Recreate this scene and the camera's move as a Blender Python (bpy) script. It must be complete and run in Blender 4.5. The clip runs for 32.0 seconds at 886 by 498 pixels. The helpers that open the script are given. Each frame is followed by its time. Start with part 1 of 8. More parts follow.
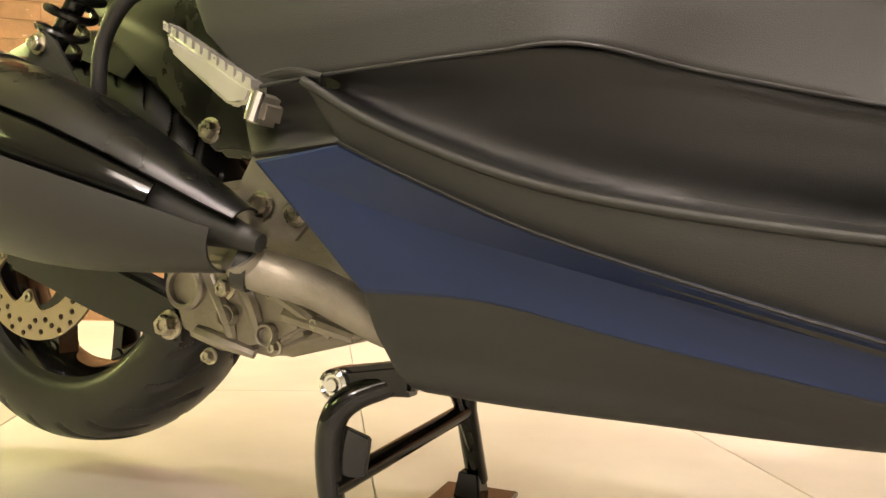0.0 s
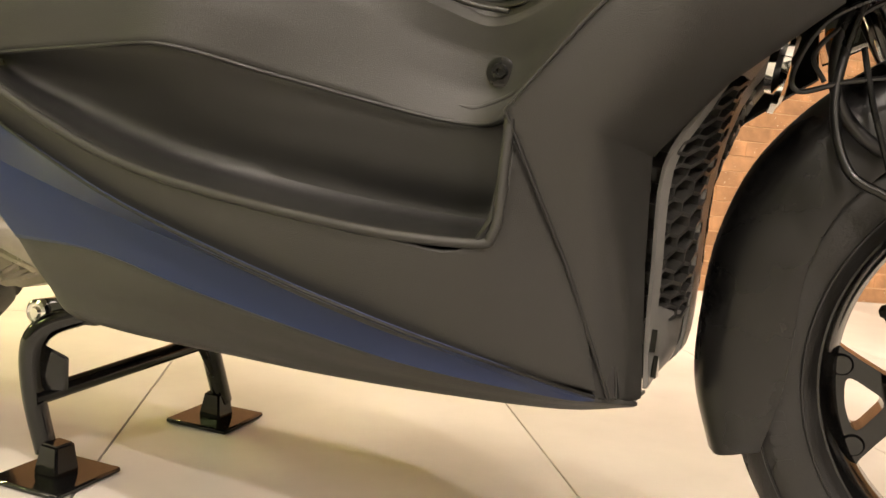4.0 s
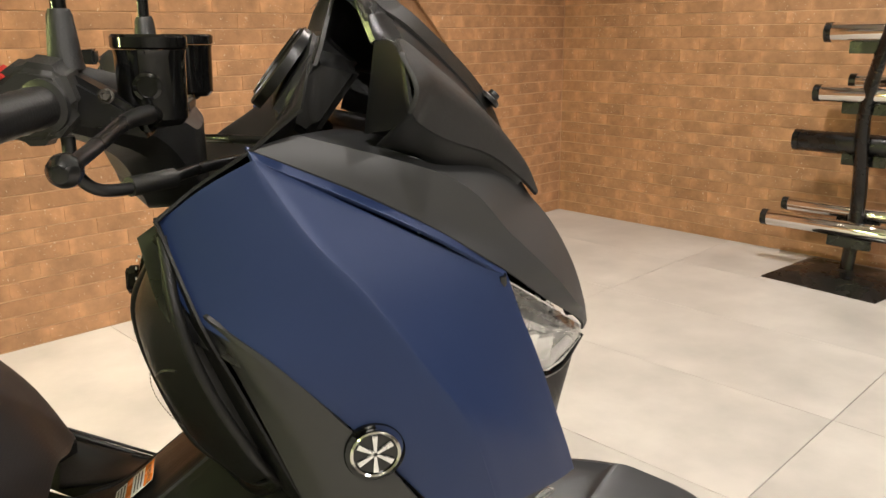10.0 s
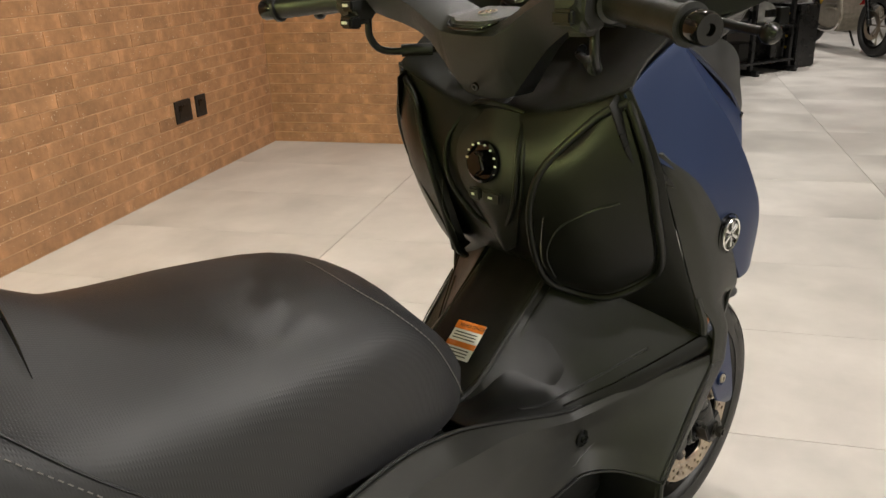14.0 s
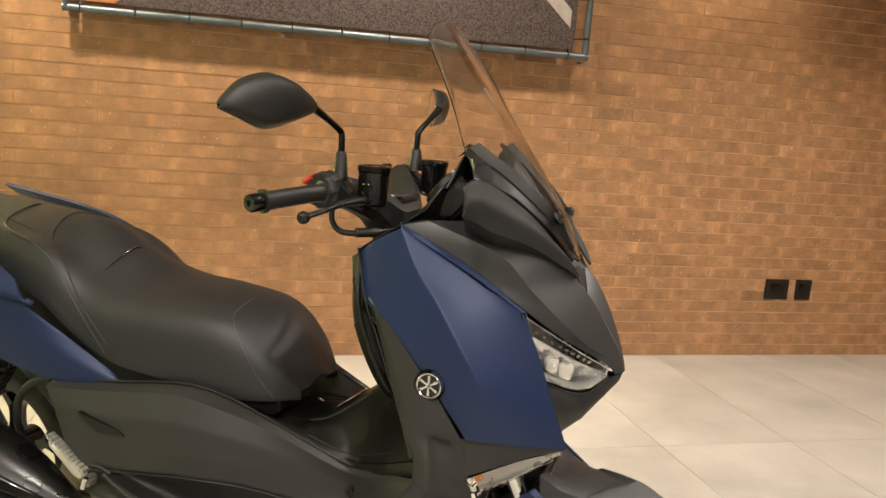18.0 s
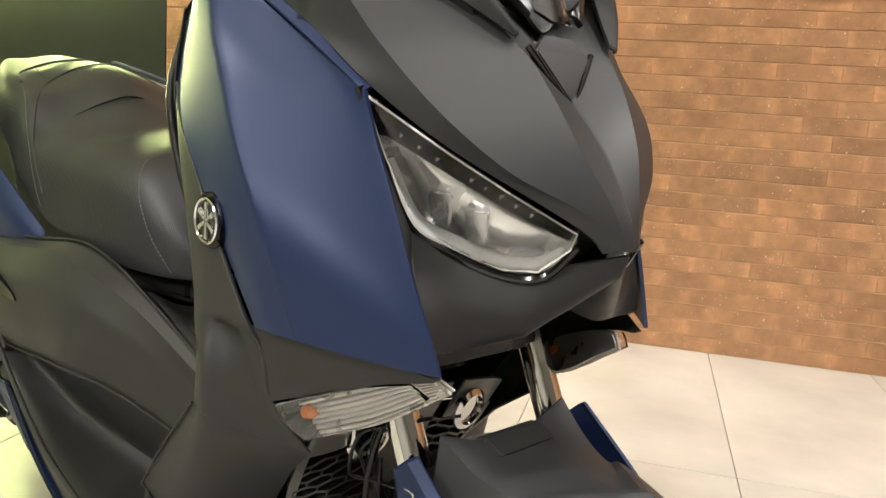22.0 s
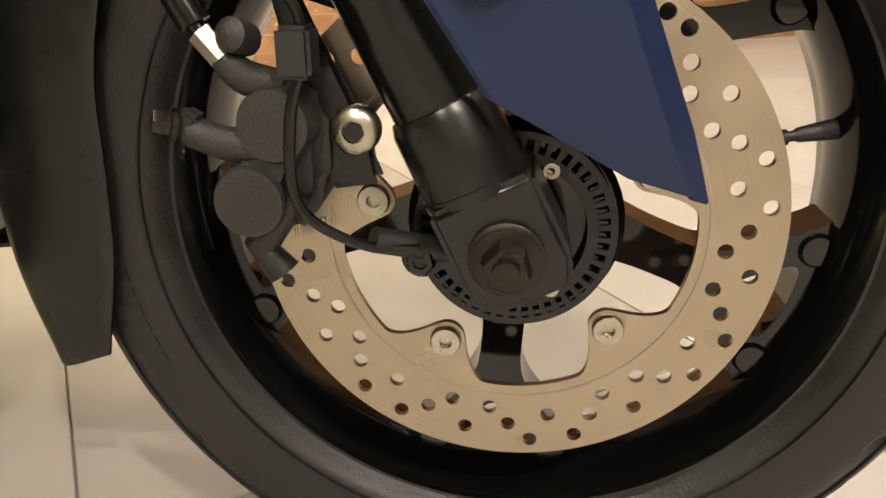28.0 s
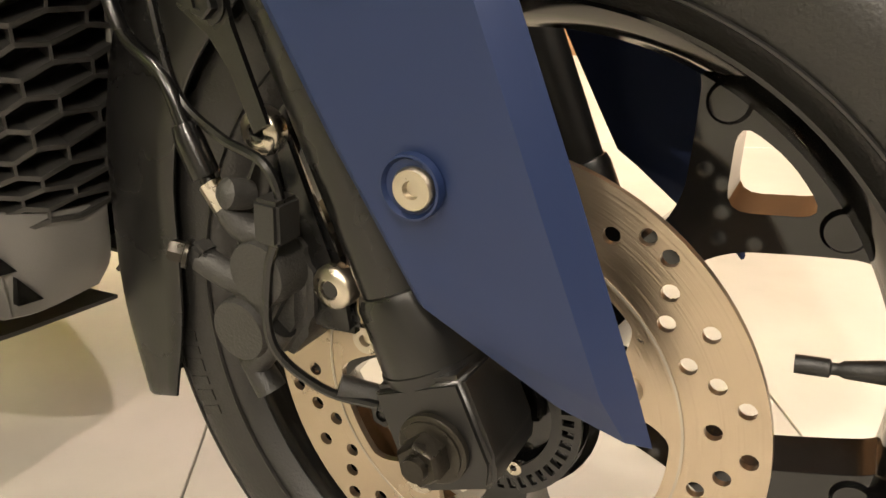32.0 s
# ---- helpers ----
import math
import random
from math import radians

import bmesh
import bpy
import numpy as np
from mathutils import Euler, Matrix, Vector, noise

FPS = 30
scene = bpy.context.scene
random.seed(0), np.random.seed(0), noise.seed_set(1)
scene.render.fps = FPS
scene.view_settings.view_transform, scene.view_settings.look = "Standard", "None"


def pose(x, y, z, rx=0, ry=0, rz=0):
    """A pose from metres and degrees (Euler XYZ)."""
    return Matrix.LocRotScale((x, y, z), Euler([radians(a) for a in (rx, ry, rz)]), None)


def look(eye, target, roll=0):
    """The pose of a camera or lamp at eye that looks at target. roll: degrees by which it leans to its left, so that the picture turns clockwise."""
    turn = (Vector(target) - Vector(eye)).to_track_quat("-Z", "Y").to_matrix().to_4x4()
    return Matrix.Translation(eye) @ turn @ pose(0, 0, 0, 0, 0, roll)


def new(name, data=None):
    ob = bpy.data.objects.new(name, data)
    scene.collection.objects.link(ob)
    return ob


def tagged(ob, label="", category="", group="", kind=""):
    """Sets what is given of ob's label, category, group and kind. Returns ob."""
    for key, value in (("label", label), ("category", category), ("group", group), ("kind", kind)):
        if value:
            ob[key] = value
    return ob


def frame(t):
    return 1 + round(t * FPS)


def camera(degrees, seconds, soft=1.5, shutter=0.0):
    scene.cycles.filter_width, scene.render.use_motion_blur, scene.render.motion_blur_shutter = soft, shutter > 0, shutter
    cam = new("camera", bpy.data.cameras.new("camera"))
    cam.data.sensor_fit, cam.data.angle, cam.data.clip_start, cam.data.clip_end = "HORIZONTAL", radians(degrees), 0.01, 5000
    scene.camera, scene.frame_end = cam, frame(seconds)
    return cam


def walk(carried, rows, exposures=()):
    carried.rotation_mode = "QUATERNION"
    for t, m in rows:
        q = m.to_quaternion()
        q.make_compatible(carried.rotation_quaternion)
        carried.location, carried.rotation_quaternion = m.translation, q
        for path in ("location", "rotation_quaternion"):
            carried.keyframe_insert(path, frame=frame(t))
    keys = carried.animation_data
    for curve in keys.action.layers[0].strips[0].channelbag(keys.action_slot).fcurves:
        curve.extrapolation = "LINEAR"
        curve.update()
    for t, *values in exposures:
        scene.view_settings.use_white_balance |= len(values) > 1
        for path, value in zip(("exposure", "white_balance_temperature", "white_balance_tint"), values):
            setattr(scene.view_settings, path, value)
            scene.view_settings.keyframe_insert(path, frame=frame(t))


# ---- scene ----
cam = camera(59.3, 32.0)
METRES = 7.3
BASE = pose(-0.6246, -0.8321, 0.3553, -0.973, -2.124, 24.019)
ROWS = [
    (0.0, 0.0, 0.0, 0.0, 0.0, 0.0, -0.0),
    (0.5, 0.0071, -0.0023, -0.0014, 0.34, 0.04, -0.33),
    (1.0, 0.0138, -0.0045, -0.0029, 0.37, -0.13, -0.81),
    (1.5, 0.0203, -0.0066, -0.0031, 0.35, -0.44, -1.42),
    (2.0, 0.0269, -0.0091, -0.0031, 0.42, -0.84, -2.16),
    (2.5, 0.0327, -0.0115, -0.0023, 0.83, -1.58, -2.97),
    (4.5, 0.0523, -0.0218, 0.011, -2.55, -5.66, -2.94),
    (5.0, 0.0556, -0.0235, 0.0189, -5.17, -6.63, -2.61),
    (5.5, 0.0583, -0.0258, 0.0272, -7.65, -7.48, -2.34),
    (6.0, 0.0613, -0.0268, 0.0349, -10.3, -8.23, -2.08),
    (6.5, 0.0632, -0.0275, 0.0425, -12.41, -8.92, -1.75),
    (7.0, 0.0633, -0.0264, 0.0491, -14.47, -9.66, -1.27),
    (7.5, 0.0626, -0.0247, 0.0566, -16.62, -10.66, -0.68),
    (8.0, 0.0618, -0.0245, 0.0665, -19.08, -11.85, -0.04),
    (8.5, 0.0581, -0.0254, 0.0771, -21.78, -13.12, 0.84),
    (9.0, 0.052, -0.0258, 0.0898, -24.9, -14.19, 1.84),
    (9.5, 0.0448, -0.0273, 0.1022, -29.44, -15.24, 2.59),
    (10.0, 0.0319, -0.0258, 0.1111, -36.28, -16.03, 2.84),
    (10.5, 0.0081, -0.0161, 0.1153, -43.05, -16.85, 3.24),
    (11.0, -0.013, -0.0075, 0.1133, -51.37, -17.82, 3.6),
    (11.5, -0.0333, 0.0059, 0.1164, -59.95, -18.96, 3.92),
    (12.0, -0.0466, 0.0313, 0.1167, -67.69, -20.25, 4.14),
    (12.5, -0.0557, 0.0509, 0.1188, -73.15, -21.25, 4.43),
    (13.0, -0.0589, 0.0591, 0.12, -75.98, -22.04, 4.27),
    (13.5, -0.0653, 0.0576, 0.1187, -74.25, -22.36, 4.07),
    (14.0, -0.0741, 0.0455, 0.1164, -67.1, -22.2, 3.64),
    (14.5, -0.0834, 0.0196, 0.115, -56.98, -21.27, 2.76),
    (16.5, -0.0441, -0.1133, 0.1215, -26.86, -12.78, -0.92),
    (17.0, -0.0117, -0.1177, 0.1223, -19.76, -10.91, -1.24),
    (17.5, 0.0226, -0.1271, 0.1222, -13.08, -9.8, -1.64),
    (18.0, 0.0601, -0.1328, 0.1219, -5.08, -8.75, -1.98),
    (18.5, 0.0867, -0.1167, 0.1203, 3.74, -7.95, -2.52),
    (19.0, 0.1129, -0.101, 0.1191, 11.59, -7.58, -3.21),
    (19.5, 0.1431, -0.0842, 0.1188, 18.58, -7.48, -3.65),
    (20.0, 0.1564, -0.0699, 0.1177, 22.92, -7.52, -3.79),
    (20.5, 0.1571, -0.0581, 0.1084, 24.99, -7.51, -3.45),
    (21.0, 0.1532, -0.0467, 0.0924, 25.09, -7.61, -2.98),
    (21.5, 0.148, -0.0365, 0.0825, 24.27, -7.7, -2.48),
    (22.0, 0.1469, -0.0332, 0.0715, 23.31, -8.14, -2.21),
    (22.5, 0.1456, -0.0316, 0.0596, 22.12, -8.89, -1.82),
    (23.0, 0.1433, -0.0305, 0.0468, 20.1, -10.19, -1.1),
    (23.5, 0.1408, -0.031, 0.0371, 16.19, -11.8, 0.04),
    (24.0, 0.1339, -0.0402, 0.0352, 9.57, -13.62, 1.26),
    (24.5, 0.118, -0.0514, 0.0368, 2.22, -15.31, 2.63),
    (25.0, 0.1025, -0.0525, 0.0362, -6.49, -17.19, 3.46),
    (25.5, 0.0853, -0.0488, 0.0374, -12.96, -18.65, 3.82),
    (26.0, 0.0796, -0.043, 0.0357, -17.17, -19.77, 3.68),
    (26.5, 0.0842, -0.0296, 0.0279, -19.72, -20.46, 3.27),
    (28.5, 0.1024, 0.0197, -0.0016, -16.16, -20.01, 1.86),
    (29.0, 0.1063, 0.02, -0.0027, -12.29, -19.53, 0.97),
    (29.5, 0.1112, 0.0182, -0.0028, -7.42, -19.31, 0.22),
    (30.0, 0.1174, 0.0178, -0.0012, -3.14, -19.43, -0.37),
    (30.5, 0.1221, 0.0175, 0.0012, 0.13, -20.15, -0.61),
    (31.0, 0.1222, 0.0162, 0.005, 2.28, -20.95, -0.58),
    (31.5, 0.1208, 0.0153, 0.0101, 3.49, -21.93, -0.52),
    (32.0, 0.1202, 0.0142, 0.0153, 4.71, -22.54, -0.43),
]
walk(cam, [(t, BASE @ pose(METRES * x, METRES * y, METRES * z, 90 + pitch, roll, yaw)) for t, x, y, z, yaw, pitch, roll in ROWS],
     [(0.0, 0.30, 6500, 16), (3.0, 0.34, 6500, 16), (5.0, 0.37, 6500, 13), (7.0, 0.26, 6500, 11), (9.0, -0.07, 5900, 10), (10.0, -0.2, 5900, 10), (12.0, -0.38, 5800, 9), (14.5, -0.5, 5800, 9), (18.0, -0.36, 6200, 10), (20.0, -0.28, 6000, 9), (22.5, -0.15, 5700, 9), (24.0, 0.02, 5750, 9), (25.0, -0.05, 5780, 10), (26.0, -0.18, 5800, 10), (28.5, -0.08, 6500, 10), (30.0, 0.0, 6550, 10), (32.0, 0.32, 6600, 10)])
from mathutils import geometry

# ceiling spots: place, watts, cone; the two 150-degree ones are added side fill
LAMPS = [(-4.6, -3.5, 250, 120), (-2.9, -2.6, 80, 120), (-1.35, -1.95, 290, 120), (-1.76, -3.66, 170, 120), (-3.6, -5.6, 330, 150), (-6.4, -6.3, 380, 150), (2.6, -3.6, 560, 120), (5.5, -4.6, 420, 120), (8.5, -5.0, 300, 120)]
# wide unseen fill lamps added over the aisle: place, watts, colour; the last yellow-green
FILLS = [(-5.9, -5.4, 62, (1.0, 0.88, 0.74)), (-3.2, -6.3, 74, (1.0, 0.88, 0.74)), (-8.8, -3.2, 55, (0.86, 1.0, 0.34))]

# ---- room frame: x along the brick wall, -y into the showroom, origin in the brick corner ----
ROOM = pose(1.51, 4.04, 0, 0, 0, 32.3)
CEIL = 3.1

# ---- world and lamps ----
world = bpy.data.worlds.new("night")
scene.world = world
world.use_nodes = True
world.node_tree.nodes["Background"].inputs["Color"].default_value = (0.9, 0.8, 0.66, 1)
world.node_tree.nodes["Background"].inputs["Strength"].default_value = 0.05
scene.view_settings.exposure = 0.0


def room_lamp(name, kind, x, y, z, energy, colour, size=0.3, aim=None, angle=70, blend=0.6):
    """A lamp at a place of the room frame, shining down or at aim."""
    data = bpy.data.lights.new(name, kind)
    data.energy, data.color = energy, colour
    if kind == "AREA":
        data.shape, data.size, data.size_y = "RECTANGLE", size, size
    else:
        data.shadow_soft_size = size
    if kind == "SPOT":
        data.spot_size, data.spot_blend = radians(angle), blend
    ob = new(name, data)
    eye = ROOM @ Vector((x, y, z))
    ob.matrix_world = look(eye, ROOM @ Vector(aim) if aim else eye - Vector((0, 0, 1)) + Vector((0.001, 0, 0)))
    return ob


WARM = (1.0, 0.81, 0.60)
NEUTRAL = (1.0, 0.88, 0.74)
for lx, ly, watts, cone in LAMPS:
    room_lamp("ceiling_spot", "SPOT", lx, ly, CEIL - 0.06, watts, NEUTRAL, 0.028, None, cone, 0.55)
for lx, ly, watts, tint in FILLS:
    room_lamp("ceiling_panel", "AREA", lx, ly, CEIL - 0.04, watts, tint, 1.2, (lx + 0.3, ly + 0.5, 0.0))
for lx, watts in ((-5.2, 320), (-3.5, 310), (-1.8, 100)):
    room_lamp("wall_washer", "SPOT", lx, -0.62, CEIL - 0.06, watts, WARM, 0.05, (lx, 0.0, 0.8), 100, 0.85)
room_lamp("wall_washer", "SPOT", -0.7, -1.3, CEIL - 0.06, 30, WARM, 0.05, (0, -1.2, 0.7), 90, 0.9)


# ---- mesh tools ----
def V(*a):
    return Vector(a)


def spline(points, n, straight=False, ends=0.0):
    """Points along a Catmull-Rom curve, n to a span; ends > 0 adds a close point at both ends."""
    p = [Vector(q) for q in points]
    ts = [i / n for i in range((len(p) - 1) * n + 1)]
    if ends:
        ts = sorted(set(ts + [ends, len(p) - 1 - ends]))
    out = []
    for t in ts:
        i = min(int(t), len(p) - 2)
        f = t - i
        a, b, c, d = p[max(i - 1, 0)], p[i], p[i + 1], p[min(i + 2, len(p) - 1)]
        if i == 0:
            a = b * 2 - c
        if i == len(p) - 2:
            d = c * 2 - b
        if straight:
            out.append(b.lerp(c, f))
        else:
            out.append(0.5 * (2 * b + (c - a) * f + (2 * a - 5 * b + 4 * c - d) * f * f + (3 * b - a - 3 * c + d) * f ** 3))
    return out


def sheet_from_grid(grid, thick, out=None, drop=0.0):
    """A closed shell from a grid of points: outer skin, inner skin and rim."""
    bm = bmesh.new()
    nr, nc = len(grid), len(grid[0])
    normal = [[None] * nc for _ in range(nr)]
    for i in range(nr):
        for j in range(nc):
            a = grid[min(i + 1, nr - 1)][j] - grid[max(i - 1, 0)][j]
            b = grid[i][min(j + 1, nc - 1)] - grid[i][max(j - 1, 0)]
            n = a.cross(b)
            normal[i][j] = n.normalized() if n.length > 1e-12 else None
    flat = [n for row in normal for n in row if n]
    mean = sum(flat, Vector()) / len(flat)
    for i in range(nr):
        for j in range(nc):
            if normal[i][j] is None:
                normal[i][j] = mean.normalized()
    sign = 1 if out is None or mean.dot(Vector(out)) >= 0 else -1
    top, low = [], []
    for i in range(nr):
        rt, rl = [], []
        for j in range(nc):
            n = normal[i][j] * sign
            edge = i in (0, nr - 1) or j in (0, nc - 1)
            rt.append(bm.verts.new(grid[i][j] - n * (drop if edge else 0)))
            rl.append(bm.verts.new(grid[i][j] - n * thick))
        top.append(rt)
        low.append(rl)

    def quad(a, b, c, d):
        ring = [v for k, v in enumerate((a, b, c, d)) if v not in (a, b, c, d)[:k]]
        if len(ring) > 2:
            bm.faces.new(ring if sign > 0 else ring[::-1])

    for i in range(nr - 1):
        for j in range(nc - 1):
            quad(top[i][j], top[i + 1][j], top[i + 1][j + 1], top[i][j + 1])
            quad(low[i][j], low[i][j + 1], low[i + 1][j + 1], low[i + 1][j])
    for i in range(nr - 1):
        quad(top[i][0], low[i][0], low[i + 1][0], top[i + 1][0])
        quad(top[i][-1], top[i + 1][-1], low[i + 1][-1], low[i][-1])
    for j in range(nc - 1):
        quad(top[0][j], top[0][j + 1], low[0][j + 1], low[0][j])
        quad(top[-1][j], low[-1][j], low[-1][j + 1], top[-1][j + 1])
    return bm


def on_curve(points, t):
    p = [Vector(q) for q in points]
    i = max(0, min(int(t), len(p) - 2))
    f = t - i
    b, c = p[i], p[i + 1]
    a = p[i - 1] if i else b * 2 - c
    d = p[i + 2] if i + 2 < len(p) else c * 2 - b
    return 0.5 * (2 * b + (c - a) * f + (2 * a - 5 * b + 4 * c - d) * f * f + (3 * b - a - 3 * c + d) * f ** 3)


def on_patch(rows, u, v, lift=0.0, out=(0, 0, 1)):
    """A point on a panel's skin: u along a row, v from row to row, lifted off it."""
    f = lambda a, b: on_curve([on_curve(r, a) for r in rows], b)
    p = f(u, v)
    n = (f(u + 0.02, v) - p).cross(f(u, v + 0.02) - p).normalized()
    return p + (n if n.dot(Vector(out)) > 0 else -n) * lift


def patch(rows, out, thick=0.004, n=6, m=6, lin_u=False, lin_v=False, drop=0.0012):
    """A curved panel through rows of points (all rows of one length), with thickness and a rounded edge."""
    rows = [spline(r, n, lin_u, 0.04) for r in rows]
    cols = [spline([r[j] for r in rows], m, lin_v, 0.04) for j in range(len(rows[0]))]
    return sheet_from_grid([[c[i] for c in cols] for i in range(len(cols[0]))], thick, out, drop)


def tube(points, radius, sides=10, n=6, straight=False, caps=True, flat=1.0):
    """A round bar along points; radius a number or one number a point."""
    pts = spline(points, 1 if straight else n, straight)
    rad = radius if isinstance(radius, (list, tuple)) else [radius] * len(points)
    rr = [v.x for v in spline([(r, 0, 0) for r in rad], 1 if straight else n, True)]
    bm = bmesh.new()
    rings, side = [], None
    for i, p in enumerate(pts):
        d = (pts[min(i + 1, len(pts) - 1)] - pts[max(i - 1, 0)]).normalized()
        if side is None:
            side = d.orthogonal().normalized() if abs(d.z) > 0.9 else d.cross(Vector((0, 0, 1))).normalized()
        side = (side - d * side.dot(d)).normalized()
        up = d.cross(side)
        rings.append([bm.verts.new(p + rr[i] * (side * math.cos(a) + up * math.sin(a) * flat))
                      for a in (2 * math.pi * k / sides for k in range(sides))])
    for a, b in zip(rings, rings[1:]):
        for k in range(sides):
            bm.faces.new((a[k], a[(k + 1) % sides], b[(k + 1) % sides], b[k]))
    if caps:
        bm.faces.new(rings[0][::-1])
        bm.faces.new(rings[-1])
    bmesh.ops.recalc_face_normals(bm, faces=bm.faces)
    return bm


def lathe(profile, axis_from, axis_to, seg=32, closed=False):
    """A turned body: profile of (radius, distance along the axis)."""
    o = Vector(axis_from)
    d = (Vector(axis_to) - o).normalized()
    s = d.orthogonal().normalized()
    u = d.cross(s)
    bm = bmesh.new()
    rings = []
    for r, h in profile:
        if r < 1e-6:
            rings.append([bm.verts.new(o + d * h)])
        else:
            rings.append([bm.verts.new(o + d * h + r * (s * math.cos(a) + u * math.sin(a))) for a in (2 * math.pi * k / seg for k in range(seg))])
    pairs = list(zip(rings, rings[1:])) + ([(rings[-1], rings[0])] if closed else [])
    for a, b in pairs:
        for k in range(seg):
            ring = [a[k % len(a)], a[(k + 1) % len(a)], b[(k + 1) % len(b)], b[k % len(b)]]
            ring = [v for i, v in enumerate(ring) if v not in ring[:i]]
            if len(ring) > 2:
                bm.faces.new(ring)
    if not closed:
        for r in (rings[0], rings[-1]):
            if len(r) > 2:
                bm.faces.new(r)
    bmesh.ops.recalc_face_normals(bm, faces=bm.faces)
    return bm


def box(x0, y0, z0, x1, y1, z1, bevel=0.0, seg=2):
    bm = bmesh.new()
    bmesh.ops.create_cube(bm, size=1)
    for v in bm.verts:
        v.co = Vector(((x0 + x1) / 2 + v.co.x * (x1 - x0), (y0 + y1) / 2 + v.co.y * (y1 - y0), (z0 + z1) / 2 + v.co.z * (z1 - z0)))
    if bevel:
        bmesh.ops.bevel(bm, geom=bm.edges[:], offset=bevel, segments=seg, affect="EDGES", clamp_overlap=True)
    return bm


def hull(points, bevel=0.0, seg=2):
    """The convex body of some points, with rounded edges."""
    bm = bmesh.new()
    for p in points:
        bm.verts.new(p)
    got = bmesh.ops.convex_hull(bm, input=bm.verts)
    dead = list({e for e in got["geom_interior"] + got["geom_unused"] if isinstance(e, bmesh.types.BMVert)})
    bmesh.ops.delete(bm, geom=dead, context="VERTS")
    bmesh.ops.dissolve_limit(bm, angle_limit=radians(3), verts=bm.verts, edges=bm.edges)
    if bevel:
        bmesh.ops.bevel(bm, geom=bm.edges[:], offset=bevel, segments=seg, affect="EDGES", clamp_overlap=True)
    bmesh.ops.recalc_face_normals(bm, faces=bm.faces)
    return bm


def inside(p, poly):
    hit = False
    for i in range(len(poly)):
        a, b = poly[i - 1], poly[i]
        if (a[1] > p[1]) != (b[1] > p[1]) and p[0] < (b[0] - a[0]) * (p[1] - a[1]) / (b[1] - a[1]) + a[0]:
            hit = not hit
    return hit


def plate(outer, holes, place, thick):
    """A flat plate with holes: outlines in two axes; place(a, b, h) gives the point at height h."""
    loops = [outer] + list(holes)
    coords, edges = [], []
    for loop in loops:
        k = len(coords)
        coords += [Vector(p) for p in loop]
        edges += [(k + i, k + (i + 1) % len(loop)) for i in range(len(loop))]
    vs, _, fs, *_ = geometry.delaunay_2d_cdt(coords, edges, [], 0, 1e-7)
    bm = bmesh.new()
    lo = [bm.verts.new(place(v.x, v.y, 0)) for v in vs]
    hi = [bm.verts.new(place(v.x, v.y, thick)) for v in vs]
    rim = {}
    for f in fs:
        c = sum((vs[i] for i in f), Vector((0, 0))) / len(f)
        if not inside(c, outer) or any(inside(c, h) for h in holes):
            continue
        bm.faces.new([hi[i] for i in f])
        bm.faces.new([lo[i] for i in reversed(f)])
        for a, b in zip(f, f[1:] + f[:1]):
            rim[(a, b)] = 1
    for a, b in rim:
        if (b, a) not in rim:
            bm.faces.new((hi[b], hi[a], lo[a], lo[b]))
    loose = [v for v in bm.verts if not v.link_faces]
    bmesh.ops.delete(bm, geom=loose, context="VERTS")
    bmesh.ops.recalc_face_normals(bm, faces=bm.faces)
    return bm


def circle(cx, cy, r, n=16, a0=0.0):
    return [(cx + r * math.cos(a0 + 2 * math.pi * k / n), cy + r * math.sin(a0 + 2 * math.pi * k / n)) for k in range(n)]


def merge(*bms):
    """Several bmeshes as one."""
    out = bms[0]
    for b in bms[1:]:
        me = bpy.data.meshes.new("tmp")
        b.to_mesh(me)
        out.from_mesh(me)
        bpy.data.meshes.remove(me)
        b.free()
    return out


def moved(bm, m):
    bmesh.ops.transform(bm, matrix=m, verts=bm.verts)
    return bm


CY = 0.014  # the machine's middle plane


def mirrored(bm):
    """A copy on the other side of the machine."""
    out = bm.copy()
    for v in out.verts:
        v.co.y = 2 * CY - v.co.y
    bmesh.ops.reverse_faces(out, faces=out.faces)
    return out


def centred(bm, w=0.2):
    """Shift a symmetric body onto the machine's middle plane, its right edge at -w kept."""
    for v in bm.verts:
        v.co.y += CY * (1 + v.co.y / w)
    return bm


def to_middle(rows, w):
    """The same for rows of points."""
    return [[(x, y + CY * (1 + y / w), z) for x, y, z in r] for r in rows]


def loft(rings, n=5):
    """A closed skin through rings of points, smooth from ring to ring, flat caps."""
    cols = [spline([r[k] for r in rings], n) for k in range(len(rings[0]))]
    bm = bmesh.new()
    vs = [[bm.verts.new(c[i]) for c in cols] for i in range(len(cols[0]))]
    m = len(cols)
    for a, b in zip(vs, vs[1:]):
        for k in range(m):
            bm.faces.new((a[k], a[(k + 1) % m], b[(k + 1) % m], b[k]))
    bm.faces.new(vs[0][::-1])
    bm.faces.new(vs[-1])
    bmesh.ops.recalc_face_normals(bm, faces=bm.faces)
    return bm


def finish(name, bm, material, sharp=38):
    me = bpy.data.meshes.new(name)
    bm.to_mesh(me)
    bm.free()
    for p in me.polygons:
        p.use_smooth = True
    me.set_sharp_from_angle(angle=radians(sharp))
    if material:
        me.materials.append(material)
    return me


def part(name, bm, material, parent, label="", sharp=38):
    """One mesh object under a thing or a part."""
    ob = new(name, finish(name, bm, material, sharp))
    ob.parent = parent
    if label:
        tagged(ob, label)
    return ob


def pair(name, bm, material, parent, label="", sharp=38):
    """A part and its mirror image on the other side."""
    other = mirrored(bm)
    return part(name, bm, material, parent, label, sharp), part(name, other, material, parent, label, sharp)


